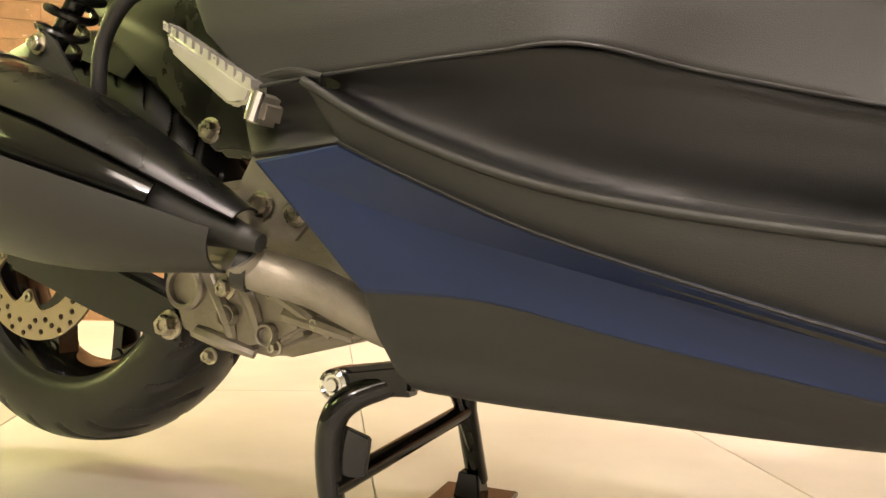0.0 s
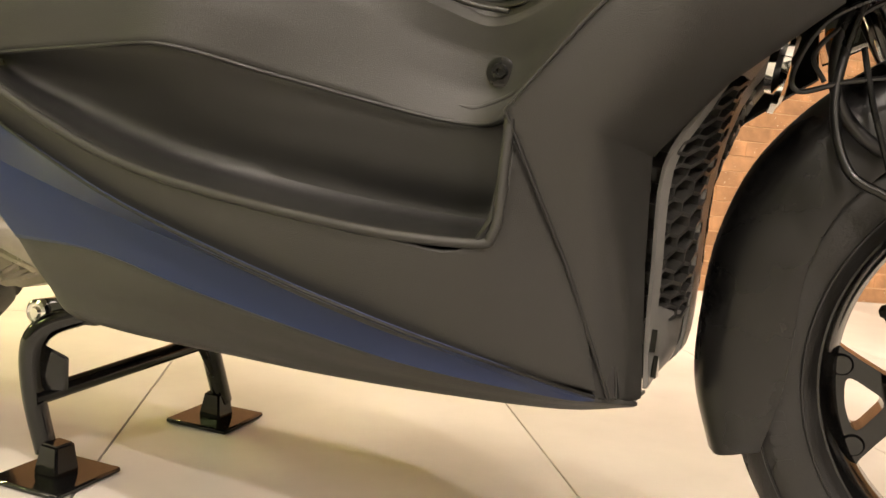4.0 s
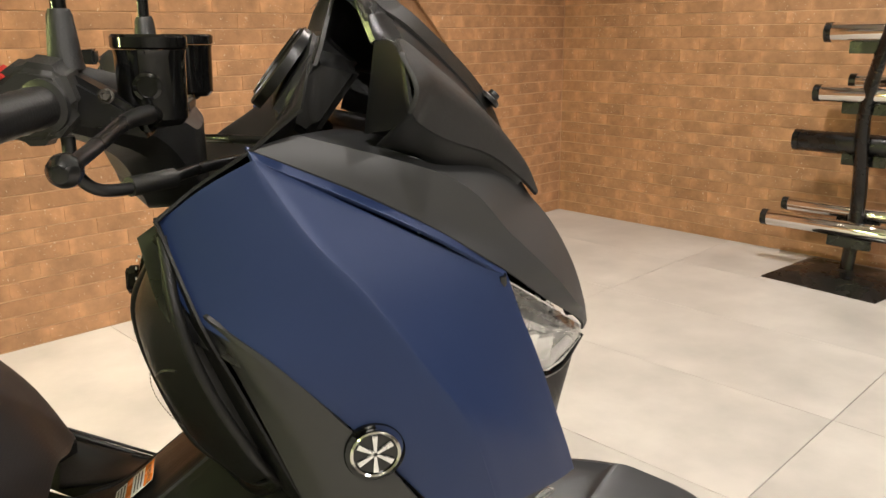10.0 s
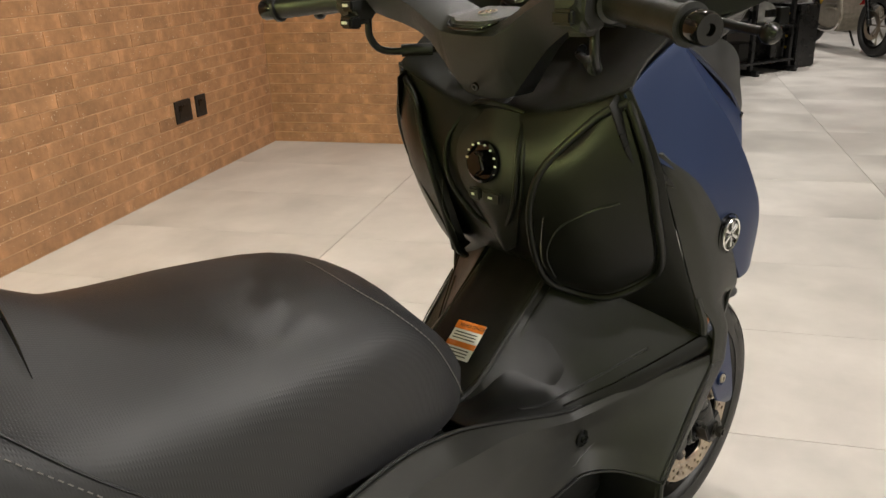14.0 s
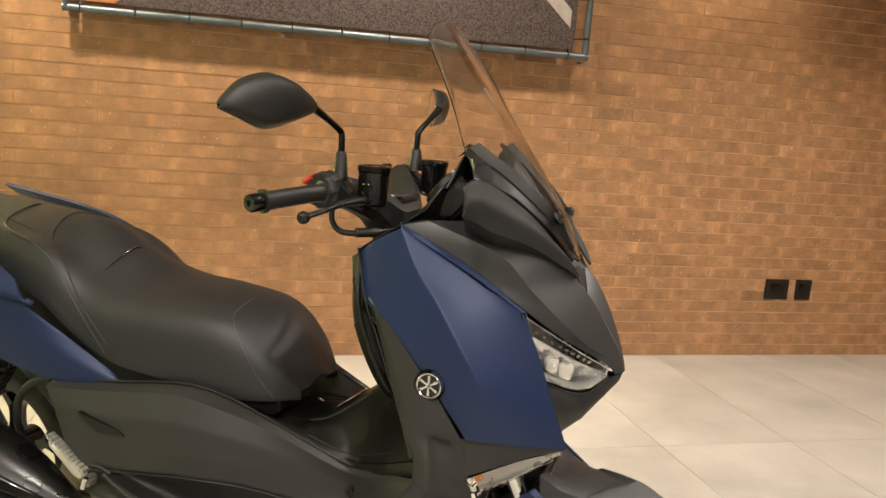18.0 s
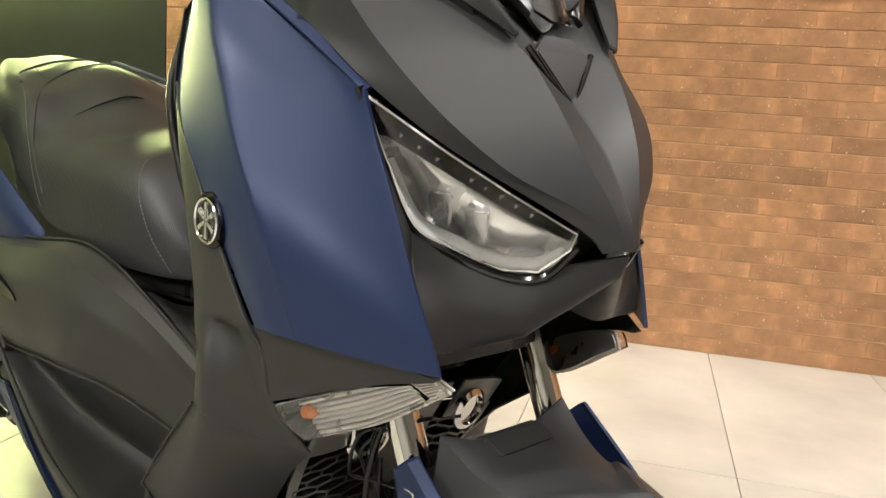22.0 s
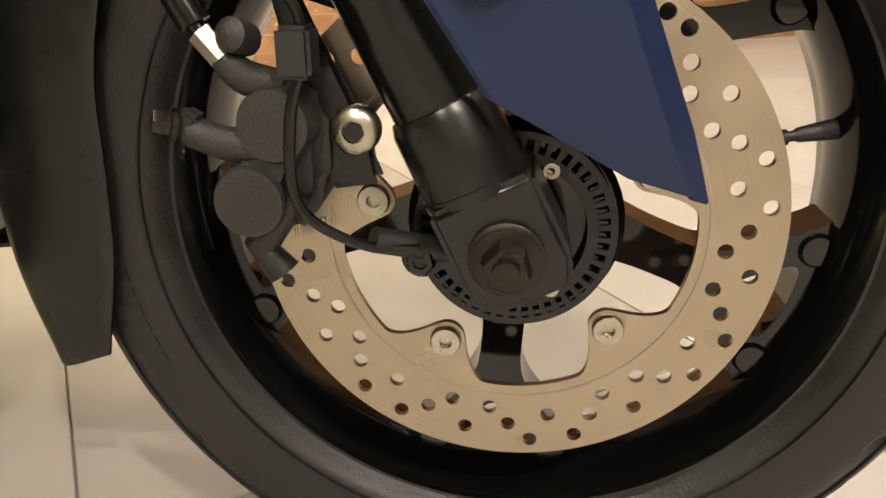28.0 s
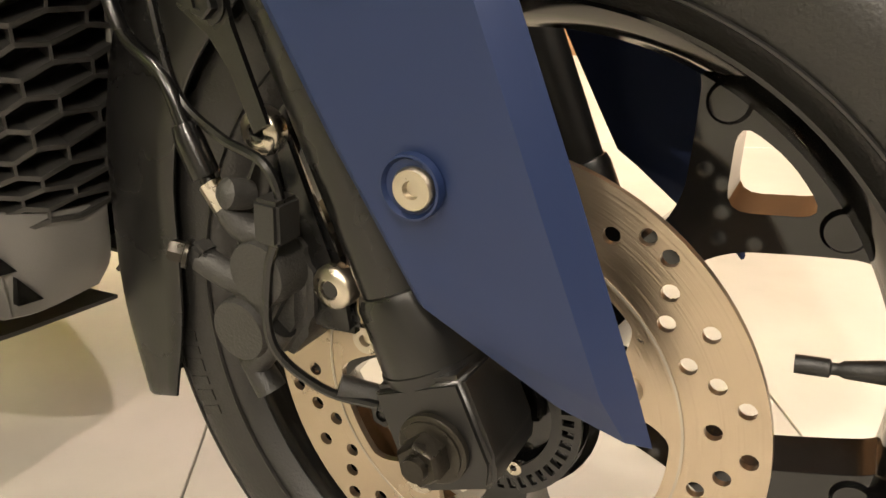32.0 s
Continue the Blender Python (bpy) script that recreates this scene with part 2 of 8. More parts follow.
def thing(name, label, category, m=None, group="", kind=""):
    ob = new(name)
    if m is not None:
        ob.matrix_world = m
    return tagged(ob, label, category, group, kind)


def solid(name, bm, material, label, category, m=None, group="", kind="", sharp=38):
    ob = new(name, finish(name, bm, material, sharp))
    if m is not None:
        ob.matrix_world = m
    return tagged(ob, label, category, group, kind)


# ---- materials ----
def mat(name, colour, rough=0.5, metal=0.0, grain=0.0, scale=300.0, spread=0.15, blotch=6.0, coat=0.0, rough_spread=0.12, spec=0.5):
    """A painted or moulded surface: blotches and fine grain vary colour, gloss and relief."""
    m = bpy.data.materials.new(name)
    m.use_nodes = True
    t = m.node_tree
    b = t.nodes["Principled BSDF"]
    b.inputs["Metallic"].default_value = metal
    b.inputs["Coat Weight"].default_value = coat
    b.inputs["Coat Roughness"].default_value = 0.12
    b.inputs["Specular IOR Level"].default_value = spec
    where = t.nodes.new("ShaderNodeTexCoord")
    big, fine = t.nodes.new("ShaderNodeTexNoise"), t.nodes.new("ShaderNodeTexNoise")
    big.inputs["Scale"].default_value, big.inputs["Detail"].default_value = blotch, 6
    fine.inputs["Scale"].default_value, fine.inputs["Detail"].default_value = scale, 3
    for nz in (big, fine):
        t.links.new(where.outputs["Object"], nz.inputs["Vector"])
    ramp = t.nodes.new("ShaderNodeMapRange")
    ramp.inputs["From Min"].default_value, ramp.inputs["From Max"].default_value = 0.3, 0.7
    ramp.inputs["To Min"].default_value, ramp.inputs["To Max"].default_value = 1 - spread, 1 + spread
    t.links.new(big.outputs["Fac"], ramp.inputs["Value"])
    mul = t.nodes.new("ShaderNodeVectorMath")
    mul.operation = "SCALE"
    mul.inputs[0].default_value = colour
    t.links.new(ramp.outputs["Result"], mul.inputs["Scale"])
    t.links.new(mul.outputs["Vector"], b.inputs["Base Color"])
    rr = t.nodes.new("ShaderNodeMapRange")
    rr.inputs["From Min"].default_value, rr.inputs["From Max"].default_value = 0.3, 0.7
    rr.inputs["To Min"].default_value, rr.inputs["To Max"].default_value = max(rough - rough_spread, 0.02), min(rough + rough_spread, 1)
    t.links.new(big.outputs["Fac"], rr.inputs["Value"])
    t.links.new(rr.outputs["Result"], b.inputs["Roughness"])
    if grain:
        bump = t.nodes.new("ShaderNodeBump")
        bump.inputs["Strength"].default_value, bump.inputs["Distance"].default_value = grain, 0.001
        t.links.new(fine.outputs["Fac"], bump.inputs["Height"])
        t.links.new(bump.outputs["Normal"], b.inputs["Normal"])
    return m


def glass(name, colour, rough=0.02, ior=1.45):
    m = bpy.data.materials.new(name)
    m.use_nodes = True
    b = m.node_tree.nodes["Principled BSDF"]
    b.inputs["Base Color"].default_value = (*colour, 1)
    b.inputs["Transmission Weight"].default_value = 1
    b.inputs["Roughness"].default_value, b.inputs["IOR"].default_value = rough, ior
    return m


def glow(name, colour, strength):
    m = bpy.data.materials.new(name)
    m.use_nodes = True
    b = m.node_tree.nodes["Principled BSDF"]
    b.inputs["Base Color"].default_value = (*colour, 1)
    b.inputs["Emission Color"].default_value = (*colour, 1)
    b.inputs["Emission Strength"].default_value = strength
    return m


def pieces_mat(name, colours, rough, grain, scale, spread, streak=1.0):
    """Bricks or tiles: every piece takes its own tone, and stains cross it."""
    m = mat(name, (1, 1, 1), rough, 0, grain, scale, spread, 2.2, rough_spread=0.05)
    t = m.node_tree
    b = t.nodes["Principled BSDF"]
    info, geo = t.nodes.new("ShaderNodeObjectInfo"), t.nodes.new("ShaderNodeNewGeometry")
    add = t.nodes.new("ShaderNodeMath")
    add.operation = "ADD"
    t.links.new(info.outputs["Random"], add.inputs[0])
    t.links.new(geo.outputs["Random Per Island"], add.inputs[1])
    frac = t.nodes.new("ShaderNodeMath")
    frac.operation = "FRACT"
    t.links.new(add.outputs[0], frac.inputs[0])
    ramp = t.nodes.new("ShaderNodeValToRGB")
    while len(ramp.color_ramp.elements) < len(colours):
        ramp.color_ramp.elements.new(0.5)
    for i, c in enumerate(colours):
        ramp.color_ramp.elements[i].position = i / (len(colours) - 1)
        ramp.color_ramp.elements[i].color = (*c, 1)
    t.links.new(frac.outputs[0], ramp.inputs["Fac"])
    old = b.inputs["Base Color"].links[0].from_node
    mix = t.nodes.new("ShaderNodeVectorMath")
    mix.operation = "MULTIPLY"
    t.links.new(ramp.outputs["Color"], mix.inputs[0])
    t.links.new(old.outputs[0], mix.inputs[1])
    # finer stains
    nz = t.nodes.new("ShaderNodeTexNoise")
    nz.inputs["Scale"].default_value, nz.inputs["Detail"].default_value, nz.inputs["Roughness"].default_value = 9 * streak, 6, 0.55
    # shift the stains from piece to piece
    crd = [n for n in t.nodes if n.type == "TEX_COORD"][0]
    far = t.nodes.new("ShaderNodeMath")
    far.operation = "MULTIPLY"
    far.inputs[1].default_value = 57.0
    t.links.new(info.outputs["Random"], far.inputs[0])
    spot = t.nodes.new("ShaderNodeVectorMath")
    spot.operation = "ADD"
    t.links.new(crd.outputs["Object"], spot.inputs[0])
    t.links.new(far.outputs[0], spot.inputs[1])
    for tex in [n for n in t.nodes if n.type == "TEX_NOISE"]:
        t.links.new(spot.outputs[0], tex.inputs["Vector"])
    mr = t.nodes.new("ShaderNodeMapRange")
    mr.inputs["From Min"].default_value, mr.inputs["From Max"].default_value = 0.3, 0.7
    mr.inputs["To Min"].default_value, mr.inputs["To Max"].default_value = 1 - spread * 0.7, 1 + spread * 0.7
    t.links.new(nz.outputs["Fac"], mr.inputs["Value"])
    sc = t.nodes.new("ShaderNodeVectorMath")
    sc.operation = "SCALE"
    t.links.new(mix.outputs[0], sc.inputs[0])
    t.links.new(mr.outputs["Result"], sc.inputs["Scale"])
    t.links.new(sc.outputs[0], b.inputs["Base Color"])
    return m


CHARCOAL = mat("charcoal_plastic", (0.0205, 0.0203, 0.0186), 0.49, 0, 0.4, 1100, 0.08, 5, rough_spread=0.05, spec=0.40)
COWL = mat("graphite_paint", (0.0225, 0.0228, 0.0238), 0.48, 0.1, 0.06, 1400, 0.05, 4, rough_spread=0.04)
# dark plastics; also the charcoal inner panels with their shade put into the colour
INNER = mat("dark_shaded_plastic", (0.0062, 0.0062, 0.0055), 0.38, 0, 0.3, 1000, 0.08, 6, rough_spread=0.05, spec=0.30)
TRIM = mat("grained_black_plastic", (0.0095, 0.0095, 0.0092), 0.42, 0, 0.5, 1300, 0.1, 7, rough_spread=0.06)
GRAINED = mat("coarse_grained_plastic", (0.0135, 0.0135, 0.0132), 0.50, 0, 0.6, 620, 0.1, 7, rough_spread=0.05, spec=0.34)
BLACK = mat("satin_black_metal", (0.0045, 0.0045, 0.0045), 0.30, 0.1, 0.05, 500, 0.2, 12)
WHEEL_BLACK = mat("gloss_wheel_paint", (0.0028, 0.0028, 0.0028), 0.17, 0, 0.03, 500, 0.15, 10, rough_spread=0.04)
GLOSS = mat("gloss_black", (0.003, 0.003, 0.003), 0.10, 0, 0.0, 300, 0.1, 8, rough_spread=0.03)
BLUE = mat("matte_blue_paint", (0.0100, 0.0205, 0.066), 0.44, 0.25, 0.04, 2500, 0.04, 4, rough_spread=0.03, spec=0.42)
VINYL = mat("seat_vinyl", (0.0155, 0.0155, 0.0170), 0.48, 0, 0.2, 700, 0.08, 6, rough_spread=0.06)
# fine weave pressed into the seat cover
vt = VINYL.node_tree
vb = [n for n in vt.nodes if n.type == "BUMP"][0]
crd = [n for n in vt.nodes if n.type == "TEX_COORD"][0]
weave = vt.nodes.new("ShaderNodeMath")
weave.operation = "MULTIPLY"
for k, way in enumerate(("X", "Y")):
    wv = vt.nodes.new("ShaderNodeTexWave")
    wv.bands_direction = way
    wv.inputs["Scale"].default_value = 120
    vt.links.new(crd.outputs["Object"], wv.inputs["Vector"])
    vt.links.new(wv.outputs["Fac"], weave.inputs[k])
vt.links.new(weave.outputs[0], vb.inputs["Height"])
RUBBER = mat("tyre_rubber", (0.0062, 0.0060, 0.0056), 0.46, 0, 0.4, 500, 0.2, 14)
CHROME = mat("chrome", (0.75, 0.74, 0.72), 0.08, 1, 0, 300, 0.03, 9, rough_spread=0.03)
ALU = mat("cast_aluminium", (0.36, 0.33, 0.28), 0.45, 0.75, 0.5, 260, 0.18, 20)
BRIGHT = mat("machined_aluminium", (0.55, 0.53, 0.49), 0.34, 0.7, 0.15, 500, 0.08, 25)
STEEL = mat("brake_steel", (0.40, 0.33, 0.25), 0.36, 1, 0.04, 700, 0.1, 18)
CALIPER = mat("caliper_paint", (0.020, 0.0195, 0.018), 0.55, 0.1, 0.5, 600, 0.15, 30)
ZINC = mat("zinc_bolt", (0.44, 0.40, 0.33), 0.3, 1, 0.1, 400, 0.12, 60)
ENGINE = mat("engine_alloy", (0.30, 0.27, 0.22), 0.5, 0.6, 0.8, 180, 0.2, 26)
# turned marks on the brake steel: rings about the front axle
st = STEEL.node_tree
sb = st.nodes["Principled BSDF"]
arm = st.nodes.new("ShaderNodeVectorMath")
arm.operation = "SUBTRACT"
arm.inputs[1].default_value = (0, 0, 0.271)
st.links.new([n for n in st.nodes if n.type == "TEX_COORD"][0].outputs["Object"], arm.inputs[0])
flat = st.nodes.new("ShaderNodeVectorMath")
flat.operation = "MULTIPLY"
flat.inputs[1].default_value = (1, 0, 1)
st.links.new(arm.outputs[0], flat.inputs[0])
rad = st.nodes.new("ShaderNodeVectorMath")
rad.operation = "LENGTH"
st.links.new(flat.outputs[0], rad.inputs[0])
turned = st.nodes.new("ShaderNodeTexNoise")
turned.noise_dimensions = "1D"
turned.inputs["Scale"].default_value, turned.inputs["Detail"].default_value = 700, 4
st.links.new(rad.outputs["Value"], turned.inputs["W"])
cut = st.nodes.new("ShaderNodeBump")
cut.inputs["Strength"].default_value, cut.inputs["Distance"].default_value = 0.35, 0.0006
st.links.new(turned.outputs["Fac"], cut.inputs["Height"])
st.links.new(cut.outputs["Normal"], sb.inputs["Normal"])
RED = mat("red_plastic", (0.55, 0.02, 0.015), 0.35, 0, 0.05, 400, 0.06, 9)
ORANGE = mat("orange_reflector", (0.75, 0.22, 0.03), 0.25, 0, 0.2, 500, 0.1, 40)
WHITE = mat("white_print", (0.78, 0.78, 0.76), 0.5, 0, 0.05, 300, 0.04, 30)
SILVER = mat("silver_badge", (0.70, 0.70, 0.70), 0.22, 0.9, 0.05, 600, 0.05, 30)
LENS = glass("clear_lens", (0.98, 0.98, 0.98), 0.01)
# faint pink tint stands in for the haze of lamp light on the screen
SCREEN = glass("haze_tinted_plastic", (0.955, 0.925, 0.905), 0.02, 1.42)
MORTAR = mat("wall_mortar", (0.50, 0.315, 0.180), 0.9, 0, 0.6, 160, 0.2, 5)


def brick_mat(name, origin, axis):
    """Smooth brown bricks; pale mortar smears spread from the upright joints of a half bond along axis."""
    m = pieces_mat(name, [(0.352, 0.187, 0.088), (0.362, 0.196, 0.094), (0.346, 0.182, 0.084), (0.367, 0.200, 0.097), (0.350, 0.185, 0.087)], 0.62, 0.9, 70, 0.24, 2.6)
    t = m.node_tree
    b = t.nodes["Principled BSDF"]
    geo = t.nodes.new("ShaderNodeNewGeometry")

    def calc(op, a, c=None, d=None):
        n = t.nodes.new("ShaderNodeMath")
        n.operation = op
        for k, v in enumerate((a, c, d)):
            if v is None:
                continue
            if isinstance(v, (int, float)):
                n.inputs[k].default_value = v
            else:
                t.links.new(v, n.inputs[k])
        return n.outputs[0]

    off = t.nodes.new("ShaderNodeVectorMath")
    off.operation = "SUBTRACT"
    off.inputs[1].default_value = origin
    t.links.new(geo.outputs["Position"], off.inputs[0])
    dot = t.nodes.new("ShaderNodeVectorMath")
    dot.operation = "DOT_PRODUCT"
    dot.inputs[1].default_value = axis
    t.links.new(off.outputs[0], dot.inputs[0])
    sep = t.nodes.new("ShaderNodeSeparateXYZ")
    t.links.new(geo.outputs["Position"], sep.inputs[0])
    row = calc("FLOOR", calc("DIVIDE", sep.outputs["Z"], 0.0667))
    half = calc("MULTIPLY", calc("FRACT", calc("MULTIPLY", row, 0.5)), 1.0)
    phase = calc("FRACT", calc("ADD", calc("DIVIDE", dot.outputs["Value"], 0.2375), half))
    near = calc("SUBTRACT", 0.5, calc("ABSOLUTE", calc("SUBTRACT", phase, 0.5)))
    nz = t.nodes.new("ShaderNodeTexNoise")
    nz.inputs["Scale"].default_value, nz.inputs["Detail"].default_value = 11, 6
    t.links.new(geo.outputs["Position"], nz.inputs["Vector"])
    reach = calc("MULTIPLY", calc("POWER", nz.outputs["Fac"], 2.0), 0.95)
    mask = t.nodes.new("ShaderNodeMapRange")
    mask.interpolation_type = "SMOOTHSTEP"
    mask.inputs["From Min"].default_value, mask.inputs["From Max"].default_value = 0.0, 1.0
    mask.inputs["To Min"].default_value, mask.inputs["To Max"].default_value = 1.0, 0.0
    t.links.new(calc("DIVIDE", near, reach), mask.inputs["Value"])
    amount = calc("MULTIPLY_ADD", mask.outputs["Result"], 0.27, 0.93)
    old = b.inputs["Base Color"].links[0].from_socket
    sc = t.nodes.new("ShaderNodeVectorMath")
    sc.operation = "SCALE"
    t.links.new(old, sc.inputs[0])
    t.links.new(amount, sc.inputs["Scale"])
    # small pale specks of mortar and worn-off paint
    dots = t.nodes.new("ShaderNodeTexNoise")
    dots.inputs["Scale"].default_value, dots.inputs["Detail"].default_value = 105, 2
    t.links.new(geo.outputs["Position"], dots.inputs["Vector"])
    fleck = t.nodes.new("ShaderNodeMapRange")
    fleck.inputs["From Min"].default_value, fleck.inputs["From Max"].default_value = 0.695, 0.745
    t.links.new(calc("ADD", dots.outputs["Fac"], calc("MULTIPLY", calc("SUBTRACT", nz.outputs["Fac"], 0.5), 0.25)), fleck.inputs["Value"])
    pale = t.nodes.new("ShaderNodeMix")
    pale.data_type = "RGBA"
    pale.inputs[7].default_value = (0.66, 0.54, 0.40, 1)
    t.links.new(fleck.outputs["Result"], pale.inputs[0])
    t.links.new(sc.outputs[0], pale.inputs[6])
    t.links.new(pale.outputs[2], b.inputs["Base Color"])
    return m


BRICK = brick_mat("brick_face", ROOM @ Vector((-5.695, 0, 0)), ROOM.to_3x3() @ Vector((1, 0, 0)))
BRICK_SIDE = brick_mat("brick_face_partition", ROOM @ Vector((0, -0.002, 0)), ROOM.to_3x3() @ Vector((0, -1, 0)))
TILE = pieces_mat("porcelain_tile", [(0.414, 0.390, 0.360), (0.430, 0.405, 0.374), (0.400, 0.377, 0.347)], 0.36, 0.02, 60, 0.15, 0.45)
GROUT = mat("grout", (0.36, 0.33, 0.29), 0.9, 0, 0.3, 200, 0.1, 4)
PLASTER = mat("grey_plaster", (0.30, 0.29, 0.28), 0.85, 0, 0.3, 120, 0.06, 2)
DARKWALL = mat("dark_green_panel", (0.0125, 0.0155, 0.0125), 0.6, 0, 0.1, 120, 0.08, 2)
CEILING = mat("ceiling_paint", (0.45, 0.43, 0.40), 0.9, 0, 0.1, 100, 0.05, 1)


# ---- room shell ----
U0, U1, N1 = -10.5, 12.0, 8.0


def room_box(name, a, material, label, category, bevel=0.0):
    return solid(name, box(*a, bevel), material, label, category, ROOM, kind="structure")


floor = room_box("floor", (U0, -N1, -0.12, U1, 0.2, -0.008), GROUT, "showroom floor of large pale porcelain tiles", "floor")
room_box("ceiling", (U0, -N1, CEIL, U1, 0.2, CEIL + 0.1), CEILING, "plain painted showroom ceiling", "ceiling")
wall_north = room_box("wall_north", (-5.7, 0.0022, -0.1, 0.23, 0.2, CEIL), MORTAR, "brown brick wall with flush mortar joints", "wall")
wall_east = room_box("wall_east", (0.0022, -2.46, -0.1, 0.23, 0.0, CEIL), MORTAR, "brown brick partition wall", "wall")
room_box("wall_panel", (U0, 0.0, -0.1, -5.704, 0.2, CEIL), DARKWALL, "dark green painted wall panel", "wall")
room_box("wall_far", (U1, -N1, -0.1, U1 + 0.2, 0.2, CEIL), PLASTER, "grey plaster wall", "wall")
room_box("wall_back", (0.234, -2.33, -0.1, 2.30, 0.0, CEIL), PLASTER, "light grey plaster wall beside the passage", "wall")
room_box("wall_shelves", (4.55, -4.15, -0.1, 4.7, 0.0, CEIL), PLASTER, "grey plaster wall behind the gear shelves", "wall")
room_box("wall_end", (2.304, 0.0, -0.1, U1, 0.2, CEIL), PLASTER, "grey plaster wall", "wall")
room_box("wall_south", (U0, -N1 - 0.2, -0.1, U1, -N1, CEIL), PLASTER, "plain grey wall", "wall")
room_box("wall_west", (U0 - 0.2, -N1, -0.1, U0, 0.2, CEIL), PLASTER, "plain grey wall", "wall")
room_box("pillar", (-0.015, -2.62, -0.05, 0.23, -2.463, CEIL), PLASTER, "light grey square pillar at the wall's end", "pillar")


# ---- the scooter: forward is +x, its right side is -y ----
scooter = thing("motor_scooter", "dark grey and matte blue scooter on its centre stand", "scooter")
AXLE, REAR = V(0, 0, 0.271), V(-1.545, 0, 0.318)


def tyre(c, radius, bead, half, seg=780, blocks=13):
    """A tyre with a rounded crown, shoulders and sweeping tread grooves pressed into it."""
    prof = spline([(bead, -half * 0.72, 0), (bead + 0.014, -half * 0.93, 0), ((bead + radius) / 2, -half, 0), (radius - 0.024, -half * 0.90, 0),
                   (radius - 0.009, -half * 0.62, 0), (radius, 0, 0), (radius - 0.009, half * 0.62, 0), (radius - 0.024, half * 0.90, 0),
                   ((bead + radius) / 2, half, 0), (bead + 0.014, half * 0.93, 0), (bead, half * 0.72, 0)], 14)
    bm = bmesh.new()
    rings = []
    for k in range(seg):
        a = 2 * math.pi * k / seg
        ring = []
        for p in prof:
            r, y = p.x, p.y
            s = abs(y) / half
            turn = k / seg * blocks + (0.5 if y > 0 else 0)
            cut = 0.0
            if r > radius - 0.036:
                for shift, reach, width in ((0.0, 0.10, 0.058), (0.5, 0.42, 0.046)):
                    f = abs((turn + shift + 0.7 * s * s) % 1 - 0.5)
                    if s > reach and f < width:
                        cut = max(cut, 0.0075 * min(1, (width - f) / 0.026) * min(1, (s - reach) / 0.06) * min(1, max(0, (0.99 - s) / 0.05)))
            r -= cut
            ring.append(bm.verts.new((c.x + r * math.cos(a), c.y + y, c.z + r * math.sin(a))))
        rings.append(ring)
    for k in range(seg):
        a, b = rings[k], rings[(k + 1) % seg]
        for j in range(len(prof) - 1):
            bm.faces.new((a[j], a[j + 1], b[j + 1], b[j]))
    bmesh.ops.recalc_face_normals(bm, faces=bm.faces)
    return bm


def at_y(c, y, sign=-1):
    """Places a flat outline in the wheel's plane: a forward, b up, height outwards."""
    return lambda a, b, h: V(c.x + a, y + sign * h, c.z + b)


def rim(c, r, half):
    return lathe([(r + 0.006, -half), (r + 0.006, -half + 0.005), (r - 0.001, -half + 0.012), (r - 0.009, -half * 0.45), (r - 0.009, half * 0.45),
                  (r - 0.001, half - 0.012), (r + 0.006, half - 0.005), (r + 0.006, half), (r + 0.001, half), (r - 0.006, half - 0.010),
                  (r - 0.014, half * 0.45), (r - 0.014, -half * 0.45), (r - 0.006, -half + 0.010), (r + 0.001, -half)],
                 c, c + V(0, 1, 0), 128, True)


def softened(loop, radius, n=4):
    """An outline with its corners rounded."""
    out = []
    for i, q in enumerate(loop):
        p, a, b = Vector(q), Vector(loop[i - 1]), Vector(loop[(i + 1) % len(loop)])
        d = min(radius, (a - p).length * 0.45, (b - p).length * 0.45)
        u, w = p + (a - p).normalized() * d, p + (b - p).normalized() * d
        for k in range(n + 1):
            f = k / n
            out.append(tuple(u * (1 - f) ** 2 + p * 2 * f * (1 - f) + w * f * f))
    return out


def forked_spoke(c, angle, k):
    """One cast spoke that forks before the rim, a rounded window in the fork; k scales it."""
    side = [(0.036, 0.018), (0.078, 0.0125), (0.110, 0.0125), (0.126, 0.0185), (0.150, 0.0385), (0.165, 0.0520), (0.170, 0.0600)]
    arc = [(0.1835 * math.cos(radians(a)), 0.1835 * math.sin(radians(a))) for a in (18.5, 12, 6, 0, -6, -12, -18.5)]
    outer = softened(side + arc + [(a, -b) for a, b in side[::-1]], 0.010, 3)
    window = softened([(0.134, 0.0), (0.1665, 0.0290), (0.1715, 0.0), (0.1665, -0.0290)], 0.012, 4)
    e, f = math.cos(angle), math.sin(angle)
    place = lambda a, b, h: c + V(k * (a * e - b * f), 0.016 - h, k * (a * f + b * e))
    bm = plate(outer, [window], place, 0.034)
    edges = [q for q in bm.edges if len(q.link_faces) == 2 and q.calc_face_angle(0) > 1.0]
    bmesh.ops.bevel(bm, geom=edges, offset=0.004, segments=2, affect="EDGES", clamp_overlap=True)
    return bm


